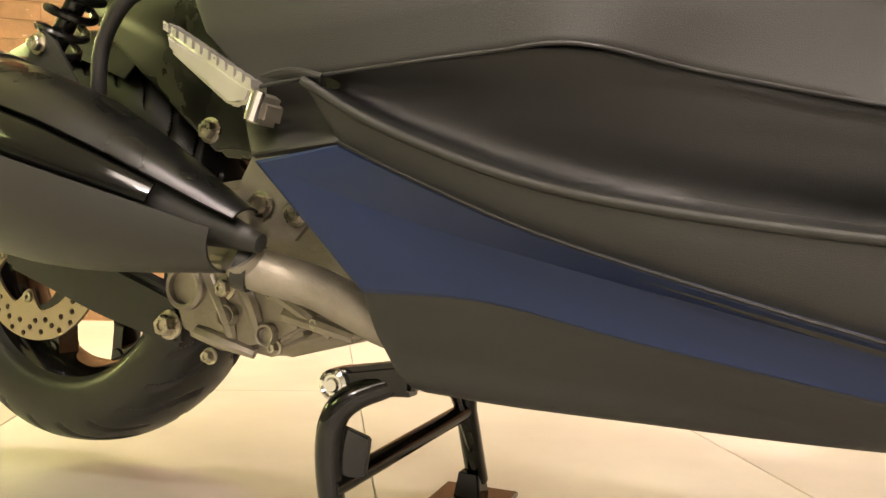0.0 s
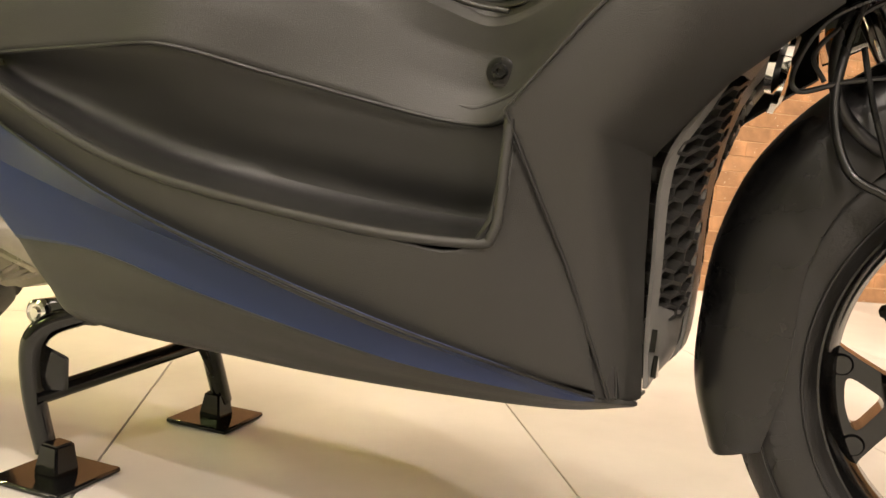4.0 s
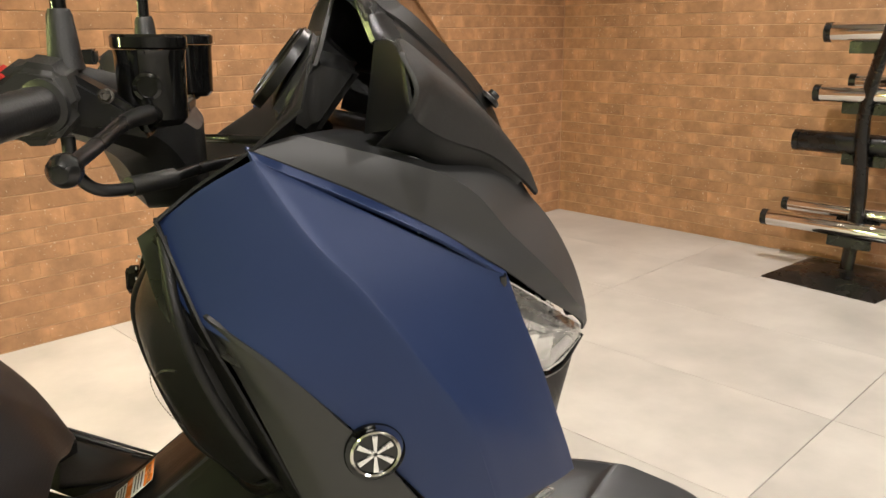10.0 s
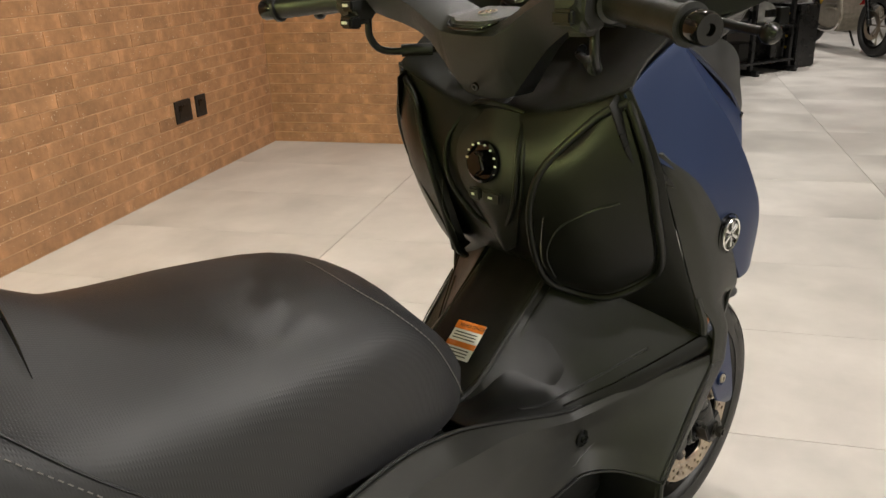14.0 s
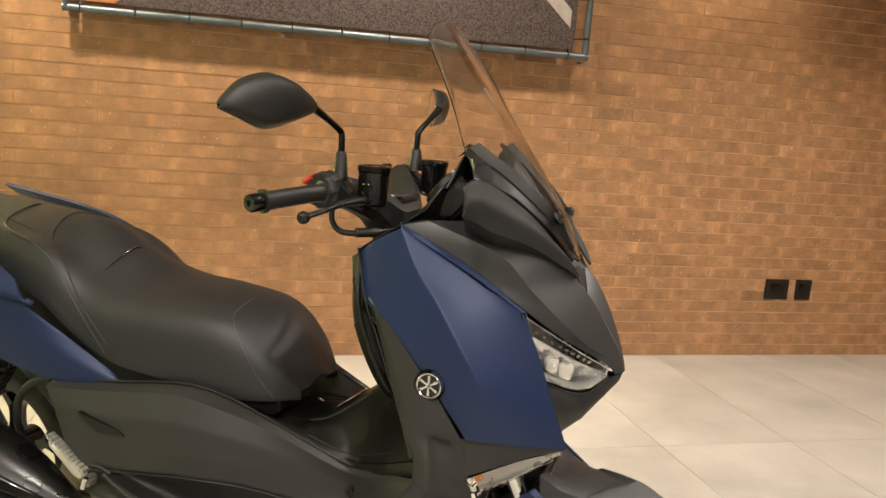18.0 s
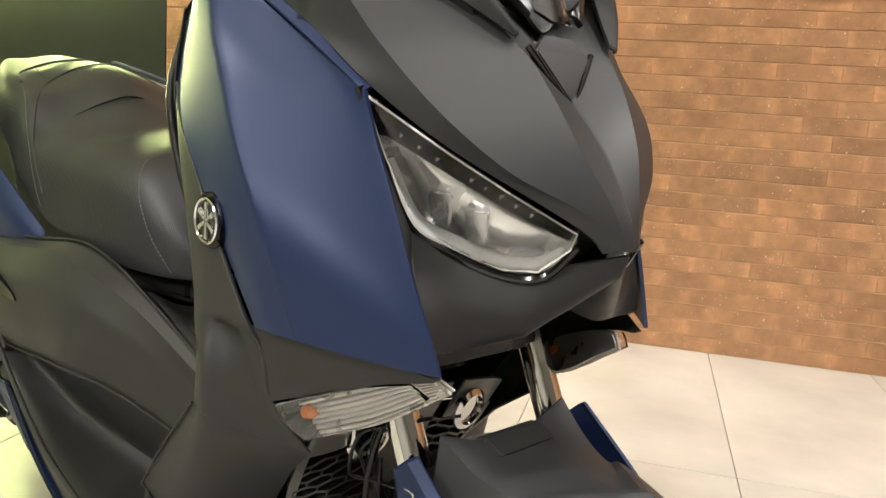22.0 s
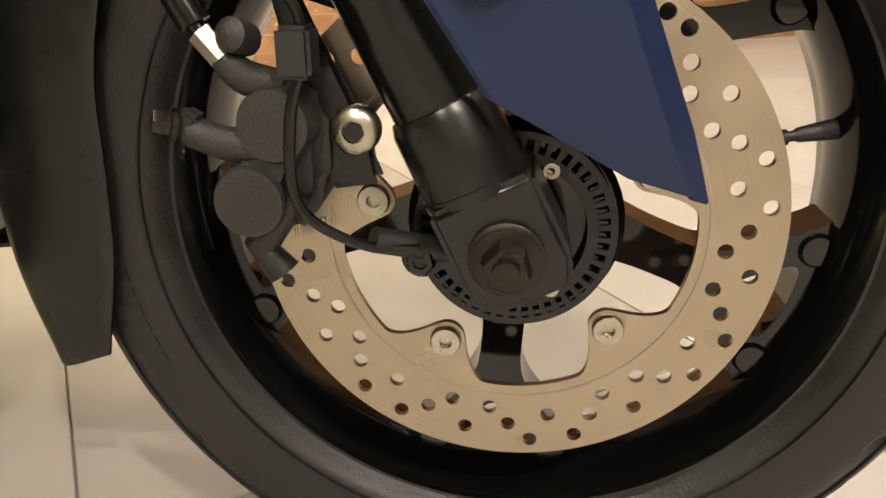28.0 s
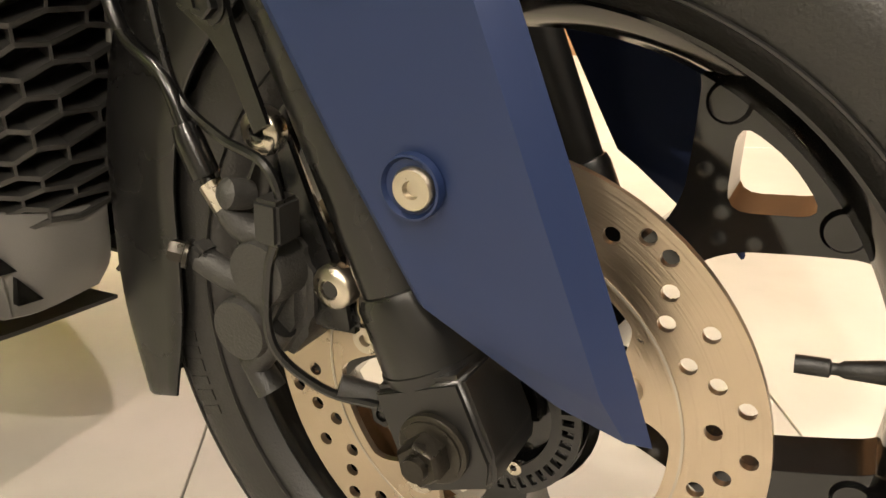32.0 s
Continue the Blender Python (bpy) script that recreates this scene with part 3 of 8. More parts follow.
def wheel(name, c, r, half, angles, label, hub=0.042):
    """A cast wheel: its barrel, the hub and the forked spokes as parts."""
    w = part(name, rim(c, r, half), GLOSS, scooter, label, 30)
    part("hub", lathe([(hub * 0.55, -0.06), (hub, -0.052), (hub, 0.052), (hub * 0.55, 0.06)], c, c + V(0, 1, 0), 32), GLOSS, w)
    k = r / 0.191
    for a in angles:
        part("spoke", forked_spoke(c, a, k), GLOSS, w)
        for e in (-1, 1):
            end = a + e * radians(12.6)
            q = c + V(0.173 * k * math.cos(end), 0, 0.173 * k * math.sin(end))
            part("spoke_lug", lathe([(0.0, -0.0215), (0.0085, -0.021), (0.0105, -0.018), (0.0105, 0.018), (0.0085, 0.021), (0.0, 0.0215)], q, q + V(0, 1, 0), 20), GLOSS, w)
    return w


def bolt(place, direction, r=0.008, h=0.006, hexagon=False):
    """A bolt head with a socket or six flats."""
    d = Vector(direction).normalized()
    p = Vector(place)
    if hexagon:
        return merge(lathe([(r * 1.35, 0), (r * 1.35, h * 0.25), (r * 1.1, h * 0.3)], p, p + d, 20),
                     lathe([(r, h * 0.2), (r, h), (r * 0.86, h * 1.15), (r * 0.5, h * 1.15), (r * 0.45, h * 0.95), (0, h * 0.9)], p, p + d, 6))
    return lathe([(r, 0), (r, h * 0.6), (r * 0.9, h), (r * 0.42, h), (r * 0.37, h * 0.15), (0, h * 0.10)], p, p + d, 20)


ARMS = [radians(50 - 72 * k) for k in range(5)]
front_wheel = wheel("front_wheel", AXLE, 0.191, 0.046, ARMS, "gloss black cast wheel with five forked spokes")
front_tyre = part("tyre", tyre(AXLE, 0.272, 0.192, 0.061), RUBBER, front_wheel, "black road tyre with sweeping grooves")


# moulded sidewall writing, drawn as plain bars round the axle: first angle, then widths and gaps in degrees
for first, spec in ((205, ((1.6, 1.0), (2.0, 1.0), (1.6, 1.0), (2.2, 1.0), (1.4, 1.0), (2.0, 5.0), (1.6, 1.0), (1.6, 1.0), (2.2, 0))), (40, ((1.8, 1.0), (2.2, 1.0), (1.4, 1.0), (2.0, 1.0), (1.8, 0)))):
    turn = first
    for width, gap in spec:
        part("sidewall_mark", hull([AXLE + V(q * math.cos(radians(g)), -0.0606 + h, q * math.sin(radians(g))) for q in (0.2225, 0.2375) for g in (turn, turn - width) for h in (0.002, -0.0007)], 0), RUBBER, front_tyre, "moulded sidewall mark")
        turn -= width + gap
for r0 in (0.2065, 0.2470):
    part("sidewall_ring", lathe([(r0 - 0.0012, 0.0), (r0 - 0.0006, 0.0016), (r0 + 0.0006, 0.0016), (r0 + 0.0012, 0.0)], AXLE + V(0, -0.0580 if r0 < 0.22 else -0.0560, 0), AXLE + V(0, -1, 0), 160, True), RUBBER, front_tyre)


def disc_plate(c, y, r_out, r_in, bolt_r, first, holes_r, thick):
    outer = circle(0, 0, r_out, 96)
    inner = []
    for k in range(240):
        a = 2 * math.pi * k / 240
        d = min(abs((a - first - radians(72) * j + math.pi) % (2 * math.pi) - math.pi) for j in range(5))
        d = math.degrees(d)
        f = min(max((d - 5) / 15, 0), 1)
        r = bolt_r - 0.0105 + 0.002 * (min(d, 5) / 5) ** 2 + (r_in - bolt_r + 0.0085) * (f * f * (3 - 2 * f)) ** 0.7
        inner.append((r * math.cos(a), r * math.sin(a)))
    holes = [inner]
    for k in range(-20, 43):
        r, a = holes_r[k % 8], first + radians(57 - 360 / 63 * k)
        holes.append(circle(r * math.cos(a), r * math.sin(a), 0.0041, 12))
    return plate(outer, holes, at_y(c, y), thick)


HOLES = [0.105, 0.1145, 0.1245, 0.1095, 0.1245, 0.1145, 0.105, 0.120]
disc = part("brake_disc", disc_plate(AXLE, -0.073, 0.1335, 0.0905, 0.073, radians(-119), HOLES, 0.004), STEEL, front_wheel, "drilled steel brake disc")
for k in range(5):
    a = radians(-119 + 72 * k)
    part("disc_bolt", bolt(AXLE + V(0.073 * math.cos(a), -0.077, 0.073 * math.sin(a)), (0, -1, 0), 0.0085, 0.004), ZINC, front_wheel, "zinc disc bolt")
part("carrier_ring", lathe([(0.0970, 0.0), (0.0970, 0.0008), (0.0958, 0.0008), (0.0958, 0.0)], AXLE + V(0, -0.0768, 0), AXLE + V(0, -1, 0), 72, True), ALU, front_wheel, "turned step on the disc")
part("hub_flange", lathe([(0.0, 0.0), (0.052, 0.0), (0.056, -0.006), (0.050, -0.030), (0.0, -0.030)], AXLE + V(0, -0.0725, 0), AXLE + V(0, -1, 0), 40), GLOSS, front_wheel, "gloss black hub")
slots = []
for k in range(44):
    a = 2 * math.pi * k / 44
    d, s = Vector((math.cos(a), math.sin(a))), Vector((-math.sin(a), math.cos(a)))
    slots.append([tuple(d * 0.0415 - s * 0.0018), tuple(d * 0.0475 - s * 0.0018), tuple(d * 0.0475 + s * 0.0018), tuple(d * 0.0415 + s * 0.0018)])
part("sensor_ring", plate(circle(0, 0, 0.051, 64), [circle(0, 0, 0.036, 48)] + slots, at_y(AXLE, -0.079), 0.0025), BLACK, front_wheel, "slotted wheel-speed sensor ring")
for k in range(3):
    a = radians(62 + 120 * k)
    part("ring_bolt", bolt(AXLE + V(0.036 * math.cos(a), -0.079, 0.036 * math.sin(a)), (0, -1, 0), 0.0045, 0.003), ZINC, front_wheel, "small zinc bolt")
part("valve", tube([AXLE + V(0.178, -0.010, 0.041), AXLE + V(0.165, -0.012, 0.039), AXLE + V(0.152, -0.014, 0.037), AXLE + V(0.150, -0.014, 0.0365), AXLE + V(0.147, -0.014, 0.036), AXLE + V(0.146, -0.014, 0.0358), AXLE + V(0.131, -0.015, 0.034)], [0.0065, 0.0055, 0.0042, 0.0030, 0.0030, 0.0046, 0.0046], 12, straight=True), RUBBER, front_wheel, "black rubber tyre valve with cap")

NUT = mat("blackened_steel", (0.030, 0.027, 0.022), 0.34, 0.8, 0.2, 500, 0.2, 60)
# fork
FORK_LO, FORK_HI = V(-0.004, -0.1, 0.271), V(-0.232, -0.1, 0.742)
FD = (FORK_HI - FORK_LO).normalized()


def on_fork(d, y=-0.1):
    p = FORK_LO + FD * d
    return V(p.x, y, p.z)


pair("fork_tube", tube([on_fork(0.28), on_fork(0.56)], 0.0195, 24, straight=True), CHROME, scooter, "polished chrome fork tube")
pair("fork_dust_seal", tube([on_fork(0.286), on_fork(0.300), on_fork(0.308)], [0.0245, 0.0245, 0.0200], 20, straight=True), RUBBER, scooter)
sliders = pair("fork_leg", tube([on_fork(0.070), on_fork(0.20), on_fork(0.290)], [0.0215, 0.0220, 0.0225], 28, straight=True), BLACK, scooter, "satin black fork leg")
pair("fork_collar", tube([on_fork(0.024), on_fork(0.0245), on_fork(0.036), on_fork(0.0365), on_fork(0.069), on_fork(0.074), on_fork(0.0745)], [0.0225, 0.0262, 0.0262, 0.0255, 0.0250, 0.0232, 0.0215], 28, straight=True), BLACK, sliders[0], "stepped satin black fork collar")[1].parent = sliders[1]
pair("axle_clamp", hull([on_fork(d, -0.1 + y) + V((w + 0.003) * FD.z, 0, -(w + 0.003) * FD.x) for d, ws in ((0.034, 0.0255), (-0.010, 0.0262), (-0.0225, 0.0205)) for w in (-ws, ws) for y in (-0.026, 0.022)], 0.0035, 3), BLACK, sliders[0], "satin black axle clamp")[1].parent = sliders[1]
part("axle_nut", merge(bolt(FORK_LO + V(0.001, -0.028, 0.003), (0, -1, 0), 0.0115, 0.013, True), lathe([(0.0175, -0.004), (0.0175, 0.003), (0.0160, 0.004)], FORK_LO + V(0.001, -0.026, 0.003), FORK_LO + V(0.001, -1, 0.003), 32), tube([FORK_LO + V(0.001, -0.04, 0.003), FORK_LO + V(0.001, -0.0465, 0.003)], [0.0065, 0.0058], 16, straight=True)), NUT, scooter, "dark steel axle nut")

# blue fork covers
cover_rows = [[(-0.139, -0.131, 0.558), (-0.119, -0.131, 0.576), (-0.110, -0.124, 0.582)],
              [(-0.117, -0.134, 0.512), (-0.049, -0.133, 0.524), (-0.043, -0.125, 0.531)],
              [(-0.094, -0.135, 0.474), (0.000, -0.132, 0.484), (0.010, -0.122, 0.491)],
              [(-0.055, -0.133, 0.410), (0.037, -0.128, 0.396), (0.048, -0.114, 0.400)],
              [(-0.013, -0.129, 0.345), (0.067, -0.121, 0.322), (0.077, -0.109, 0.328)],
              [(0.050, -0.116, 0.308), (0.078, -0.112, 0.299), (0.088, -0.103, 0.294)]]
covers = pair("fork_cover", patch(cover_rows, (0, -1, 0), 0.004, 5, 4, True, True, 0.0015), BLUE, scooter, "matte blue fork cover panel", 22)
for x, z in ((-0.056, 0.480), (-0.015, 0.398)):
    pair("cover_recess", lathe([(0.0, 0.0003), (0.0112, 0.0003), (0.0124, 0.0024), (0.0134, 0.0022), (0.0138, -0.002)], (x, -0.1335, z), (x, -2, z), 28), BLUE, covers[0], "round recess in the cover")[1].parent = covers[1]
    pair("cover_bolt", bolt((x + 0.002, -0.134, z), (0, -1, 0), 0.0090, 0.0035), ZINC, covers[0], "zinc screw in a blue recess")[1].parent = covers[1]


def letters(text, size, m, material, name, parent, label="", extrude=0.0006):
    """Raised characters from the built-in font."""
    cu = bpy.data.curves.new(name, "FONT")
    cu.body, cu.size, cu.extrude = text, size, extrude
    cu.align_x, cu.align_y = "CENTER", "CENTER"
    tmp = bpy.data.objects.new(name, cu)
    scene.collection.objects.link(tmp)
    me = bpy.data.meshes.new_from_object(tmp.evaluated_get(bpy.context.evaluated_depsgraph_get()))
    scene.collection.objects.unlink(tmp)
    bpy.data.objects.remove(tmp)
    me.transform(m)
    me.materials.clear()
    me.materials.append(material)
    ob = new(name, me)
    ob.parent = parent
    if label:
        tagged(ob, label)
    return ob


# text plane on the right side: x forward, up z, facing -y
def side_text(x, y, z, tilt, shear=0.25, sx=1.25):
    slant = Matrix(((sx, shear, 0, 0), (0, 1, 0, 0), (0, 0, 1, 0), (0, 0, 0, 1)))
    return Matrix.Translation((x, y, z)) @ Matrix.Rotation(radians(tilt), 4, "Y") @ Matrix.Rotation(radians(90), 4, "X") @ slant


letters("ABS", 0.0064, side_text(-0.0905, -0.1357, 0.5445, 15, 1.2, 4.0), SILVER, "badge_letters", covers[0], "raised silver letters")

# caliper and its plumbing
cal = part("brake_caliper", hull([(x, y, z) for x, z in ((-0.136, 0.296), (-0.132, 0.325), (-0.122, 0.346), (-0.100, 0.352), (-0.086, 0.338), (-0.086, 0.300), (-0.104, 0.274), (-0.126, 0.276)) for y in (-0.112, -0.060)], 0.007, 3), CALIPER, scooter, "dark grey two-piston brake caliper")
for x, z, r in ((-0.107, 0.331, 0.0170), (-0.121, 0.2955, 0.0170)):
    part("piston_cap", lathe([(r * 1.06, -0.004), (r * 1.03, 0.010), (r, 0.0145), (r * 0.94, 0.0170), (0, 0.0174)], (x, -0.106, z), (x, -1, z), 40), CALIPER, cal, "round dark grey piston housing")
part("piston_web", hull([(x, y, z) for x, z in ((-0.094, 0.322), (-0.106, 0.299), (-0.121, 0.312), (-0.132, 0.305), (-0.120, 0.327), (-0.112, 0.300)) for y in (-0.106, -0.1195)], 0.004, 3), CALIPER, cal)
part("caliper_arm", tube([(-0.116, -0.112, 0.319), (-0.132, -0.116, 0.322), (-0.147, -0.118, 0.328)], [0.0085, 0.0078, 0.0072], 14, straight=True), CALIPER, cal, "cast stub of the caliper")
part("arm_lug", hull([(x, y, z) for x, z in ((-0.148, 0.322), (-0.155, 0.332), (-0.147, 0.339), (-0.139, 0.334)) for y in (-0.124, -0.112)], 0.002), CALIPER, cal)
part("banjo_bolt", bolt((-0.151, -0.122, 0.331), (-0.80, -0.5, 0.25), 0.0058, 0.009, True), NUT, cal, "dull steel banjo bolt")
part("bleed_stem", tube([(-0.107, -0.110, 0.346), (-0.120, -0.116, 0.352), (-0.128, -0.118, 0.361)], [0.0085, 0.0078, 0.0065], 14, 5), CALIPER, cal, "cast hose neck")
part("bleed_cap", lathe([(0.0072, 0), (0.0078, 0.004), (0.0075, 0.013), (0.004, 0.016), (0, 0.0165)], (-0.118, -0.112, 0.367), (-0.123, -0.130, 0.372), 20), CALIPER, cal, "round dark cap")
part("slide_pin", tube([(-0.110, -0.112, 0.258), (-0.120, -0.112, 0.272), (-0.1, -0.112, 0.30)], [0.0085, 0.0085, 0.007], 14, straight=True), RUBBER, cal, "rubber slide-pin boot")
part("caliper_bracket", hull([(-0.115, -0.102, 0.402), (-0.100, -0.102, 0.400), (-0.066, -0.102, 0.322), (-0.080, -0.102, 0.318), (-0.062, -0.102, 0.300), (-0.090, -0.102, 0.296), (-0.115, -0.090, 0.402), (-0.062, -0.090, 0.300), (-0.090, -0.090, 0.296)], 0.004), BLACK, scooter, "caliper mounting bracket")
for x, z in ((-0.115, 0.397), (-0.074, 0.326)):
    screw = part("caliper_bolt", lathe([(0.0118, -0.004), (0.0118, 0.0015), (0.0108, 0.0038), (0.0085, 0.0052), (0.0052, 0.0058), (0.0048, 0.0040), (0, 0.0038)], (x, -0.103, z), (x, -1, z), 28), ZINC, scooter, "domed zinc bolt")
    part("bolt_socket", lathe([(0.0050, 0.0), (0.0050, 0.0012), (0, 0.0012)], (x, -0.1066, z), (x, -1, z), 6), GLOSS, screw, "dark star socket")
part("hose_bracket", plate([(-0.155, 0.452), (-0.140, 0.470), (-0.126, 0.464), (-0.122, 0.446), (-0.104, 0.404), (-0.112, 0.398), (-0.124, 0.425), (-0.136, 0.440)], [circle(-0.134, 0.455, 0.004, 12)], lambda a, b, h: V(a, -0.110 - h, b), 0.003), BLACK, scooter, "stamped steel hose bracket")
part("bracket_bolt", bolt((-0.134, -0.113, 0.455), (0, -1, 0), 0.0075, 0.006, True), BLACK, scooter)
part("brake_hose", tube([(-0.134, -0.119, 0.368), (-0.143, -0.119, 0.382), (-0.150, -0.119, 0.398), (-0.164, -0.117, 0.420), (-0.196, -0.112, 0.440), (-0.212, -0.106, 0.490), (-0.208, -0.10, 0.545), (-0.195, -0.09, 0.60), (-0.19, -0.07, 0.66)], 0.0040, 10, 7), BLACK, scooter, "black rubber brake hose")
part("hose_fitting", tube([(-0.138, -0.119, 0.374), (-0.147, -0.119, 0.391), (-0.150, -0.119, 0.398)], [0.0075, 0.0075, 0.006], 12, straight=True), BLACK, scooter)
part("hose_union", tube([(-0.136, -0.119, 0.371), (-0.127, -0.119, 0.360)], 0.0062, 6, straight=True), ZINC, scooter, "zinc hose union")
part("sensor_cable", tube([(-0.045, -0.108, 0.270), (-0.072, -0.118, 0.276), (-0.097, -0.124, 0.296), (-0.098, -0.124, 0.335), (-0.090, -0.122, 0.366), (-0.098, -0.122, 0.388), (-0.128, -0.118, 0.395), (-0.156, -0.116, 0.412), (-0.170, -0.113, 0.450), (-0.185, -0.108, 0.495), (-0.196, -0.10, 0.54)], 0.0026, 8, 7), BLACK, scooter, "thin sensor cable")
part("cable_clip", box(-0.101, -0.130, 0.352, -0.086, -0.112, 0.374, 0.002), TRIM, scooter)
part("sensor_tip", tube([(-0.030, -0.092, 0.264), (-0.066, -0.112, 0.276)], 0.0065, 12, straight=True), TRIM, scooter, "wheel-speed sensor")
part("sensor_bolt", bolt((-0.045, -0.096, 0.262), (0, -1, 0), 0.0075, 0.008, True), BLACK, scooter)
part("hose_loop", tube([(-0.132, -0.085, 0.605), (-0.180, -0.10, 0.585), (-0.226, -0.105, 0.560), (-0.246, -0.105, 0.520), (-0.240, -0.105, 0.503), (-0.205, -0.105, 0.512), (-0.15, -0.10, 0.520)], 0.0024, 8, 6), BLACK, scooter, "thin steel cable guide")
part("cable_guide", tube([(-0.150, -0.085, 0.600), (-0.205, -0.095, 0.565), (-0.232, -0.10, 0.535), (-0.222, -0.10, 0.512)], 0.0022, 8, 6), BLACK, scooter)
part("main_hose", tube([(-0.16, -0.06, 0.68), (-0.20, -0.085, 0.60), (-0.215, -0.095, 0.54), (-0.205, -0.09, 0.49), (-0.17, -0.08, 0.46), (-0.15, -0.06, 0.47)], 0.0060, 10, 6), BLACK, scooter, "black corrugated hose")

# front mudguard
# each row: centre, inner top, side crease and lower edge; the ridge runs back from the middle to both sides
fender_rows = []
for row in (((-0.100, 0.0, 0.578), (-0.102, 0.055, 0.586), (-0.106, 0.098, 0.600), (-0.100, 0.112, 0.545)),
            ((-0.030, 0.0, 0.571), (-0.045, 0.050, 0.569), (-0.062, 0.088, 0.570), (-0.055, 0.106, 0.505)),
            ((0.044, 0.0, 0.5735), (0.012, 0.036, 0.567), (-0.018, 0.073, 0.559), (-0.008, 0.096, 0.508)),
            ((0.078, 0.0, 0.585), (0.042, 0.034, 0.577), (0.006, 0.066, 0.567), (0.030, 0.088, 0.518)),
            ((0.128, 0.0, 0.561), (0.100, 0.031, 0.559), (0.073, 0.060, 0.550), (0.090, 0.080, 0.514)),
            ((0.175, 0.0, 0.533), (0.163, 0.029, 0.531), (0.143, 0.052, 0.526), (0.150, 0.068, 0.503)),
            ((0.208, 0.0, 0.510), (0.204, 0.021, 0.509), (0.192, 0.036, 0.507), (0.194, 0.045, 0.495)),
            ((0.222, 0.0, 0.498), (0.220, 0.009, 0.497), (0.216, 0.017, 0.496), (0.216, 0.020, 0.491))):
    fender_rows.append([(x, -y, z) for x, y, z in row[::-1]] + [(x, y, z) for x, y, z in row[1:]])
part("front_mudguard", patch(fender_rows, (0, 0, 1), 0.004, 5, 4, True, False), COWL, scooter, "graphite front mudguard with a creased top", 24)
part("mudguard_bridge", hull([(-0.105, y, z) for y in (-0.072, 0.072) for z in (0.540, 0.572)] + [(-0.100, y, 0.590) for y in (-0.05, 0.05)] + [(-0.060, y, 0.574) for y in (-0.05, 0.05)] + [(-0.13, y, 0.55) for y in (-0.066, 0.066)], 0.008, 3), TRIM, scooter, "black mudguard bridge between the fork legs")
rear_rows = []
for d in range(8):
    a = radians(108 + 13.2 * d)
    r = (0.324, 0.324, 0.324, 0.322, 0.313, 0.304, 0.303, 0.299)[d]
    low = (0.085, 0.085, 0.085, 0.085, 0.085, 0.085, 0.080, 0.050)[d]
    rear_rows.append([(AXLE.x + (r + dr) * math.cos(a), y, AXLE.z + (r + dr) * math.sin(a)) for y, dr in ((-0.071, -low), (-0.066, -low * 0.35), (-0.045, -0.005), (0, 0), (0.045, -0.005), (0.066, -low * 0.35), (0.071, -low))])
part("mudguard_rear", patch(rear_rows, (-1, 0, 0.3), 0.003, 4, 5), BLACK, scooter, "black rear half of the front mudguard")

# rear wheel
RARMS = [radians(18 + 72 * k) for k in range(5)]
rear_wheel = wheel("rear_wheel", REAR, 0.178, 0.050, RARMS, "gloss black cast rear wheel")
part("tyre", tyre(REAR, 0.276, 0.179, 0.070, 360), RUBBER, rear_wheel, "wide black rear tyre")
part("brake_disc", disc_plate(REAR, -0.098, 0.1225, 0.083, 0.066, radians(-100), [h - 0.0085 for h in HOLES], 0.004), STEEL, rear_wheel, "drilled steel rear brake disc")
for k in range(5):
    a = radians(-100 + 72 * k)
    part("disc_bolt", bolt(REAR + V(0.066 * math.cos(a), -0.102, 0.066 * math.sin(a)), (0, -1, 0), 0.008, 0.004), ZINC, rear_wheel, "zinc disc bolt")


# ---- body panels: right side given, left side mirrored ----
RIGHT = (0, -1, 0)

# leg shield outer panel: rows upwards, each from the rear edge to the front edge
shield_low = [[(-0.356, -0.166, 0.232), (-0.350, -0.156, 0.229), (-0.344, -0.145, 0.227), (-0.340, -0.134, 0.226), (-0.335, -0.122, 0.226)],
              [(-0.392, -0.215, 0.345), (-0.378, -0.208, 0.345), (-0.364, -0.196, 0.345), (-0.352, -0.180, 0.345), (-0.343, -0.134, 0.345)],
              [(-0.438, -0.268, 0.460), (-0.408, -0.258, 0.455), (-0.378, -0.244, 0.450), (-0.362, -0.210, 0.446), (-0.346, -0.140, 0.438)],
              [(-0.385, -0.267, 0.525), (-0.360, -0.264, 0.522), (-0.330, -0.254, 0.514), (-0.312, -0.222, 0.507), (-0.291, -0.154, 0.500)],
              [(-0.316, -0.263, 0.601), (-0.302, -0.266, 0.600), (-0.284, -0.266, 0.596), (-0.264, -0.240, 0.582), (-0.217, -0.180, 0.557)]]
shield_high = [[(-0.316, -0.261, 0.655), (-0.302, -0.266, 0.655), (-0.286, -0.266, 0.652), (-0.270, -0.250, 0.645), (-0.222, -0.224, 0.622)],
               [(-0.336, -0.254, 0.690), (-0.318, -0.261, 0.690), (-0.296, -0.258, 0.690), (-0.276, -0.243, 0.686), (-0.224, -0.236, 0.676)],
               [(-0.352, -0.246, 0.714), (-0.330, -0.257, 0.714), (-0.305, -0.259, 0.713), (-0.280, -0.256, 0.711), (-0.236, -0.249, 0.709)],
               [(-0.380, -0.238, 0.785), (-0.355, -0.254, 0.785), (-0.335, -0.258, 0.785), (-0.312, -0.258, 0.785), (-0.287, -0.256, 0.785)],
               [(-0.418, -0.228, 0.880), (-0.404, -0.243, 0.882), (-0.394, -0.248, 0.884), (-0.384, -0.251, 0.884), (-0.372, -0.252, 0.884)],
               [(-0.448, -0.215, 0.935), (-0.446, -0.221, 0.936), (-0.444, -0.225, 0.936), (-0.441, -0.229, 0.936), (-0.438, -0.232, 0.935)]]
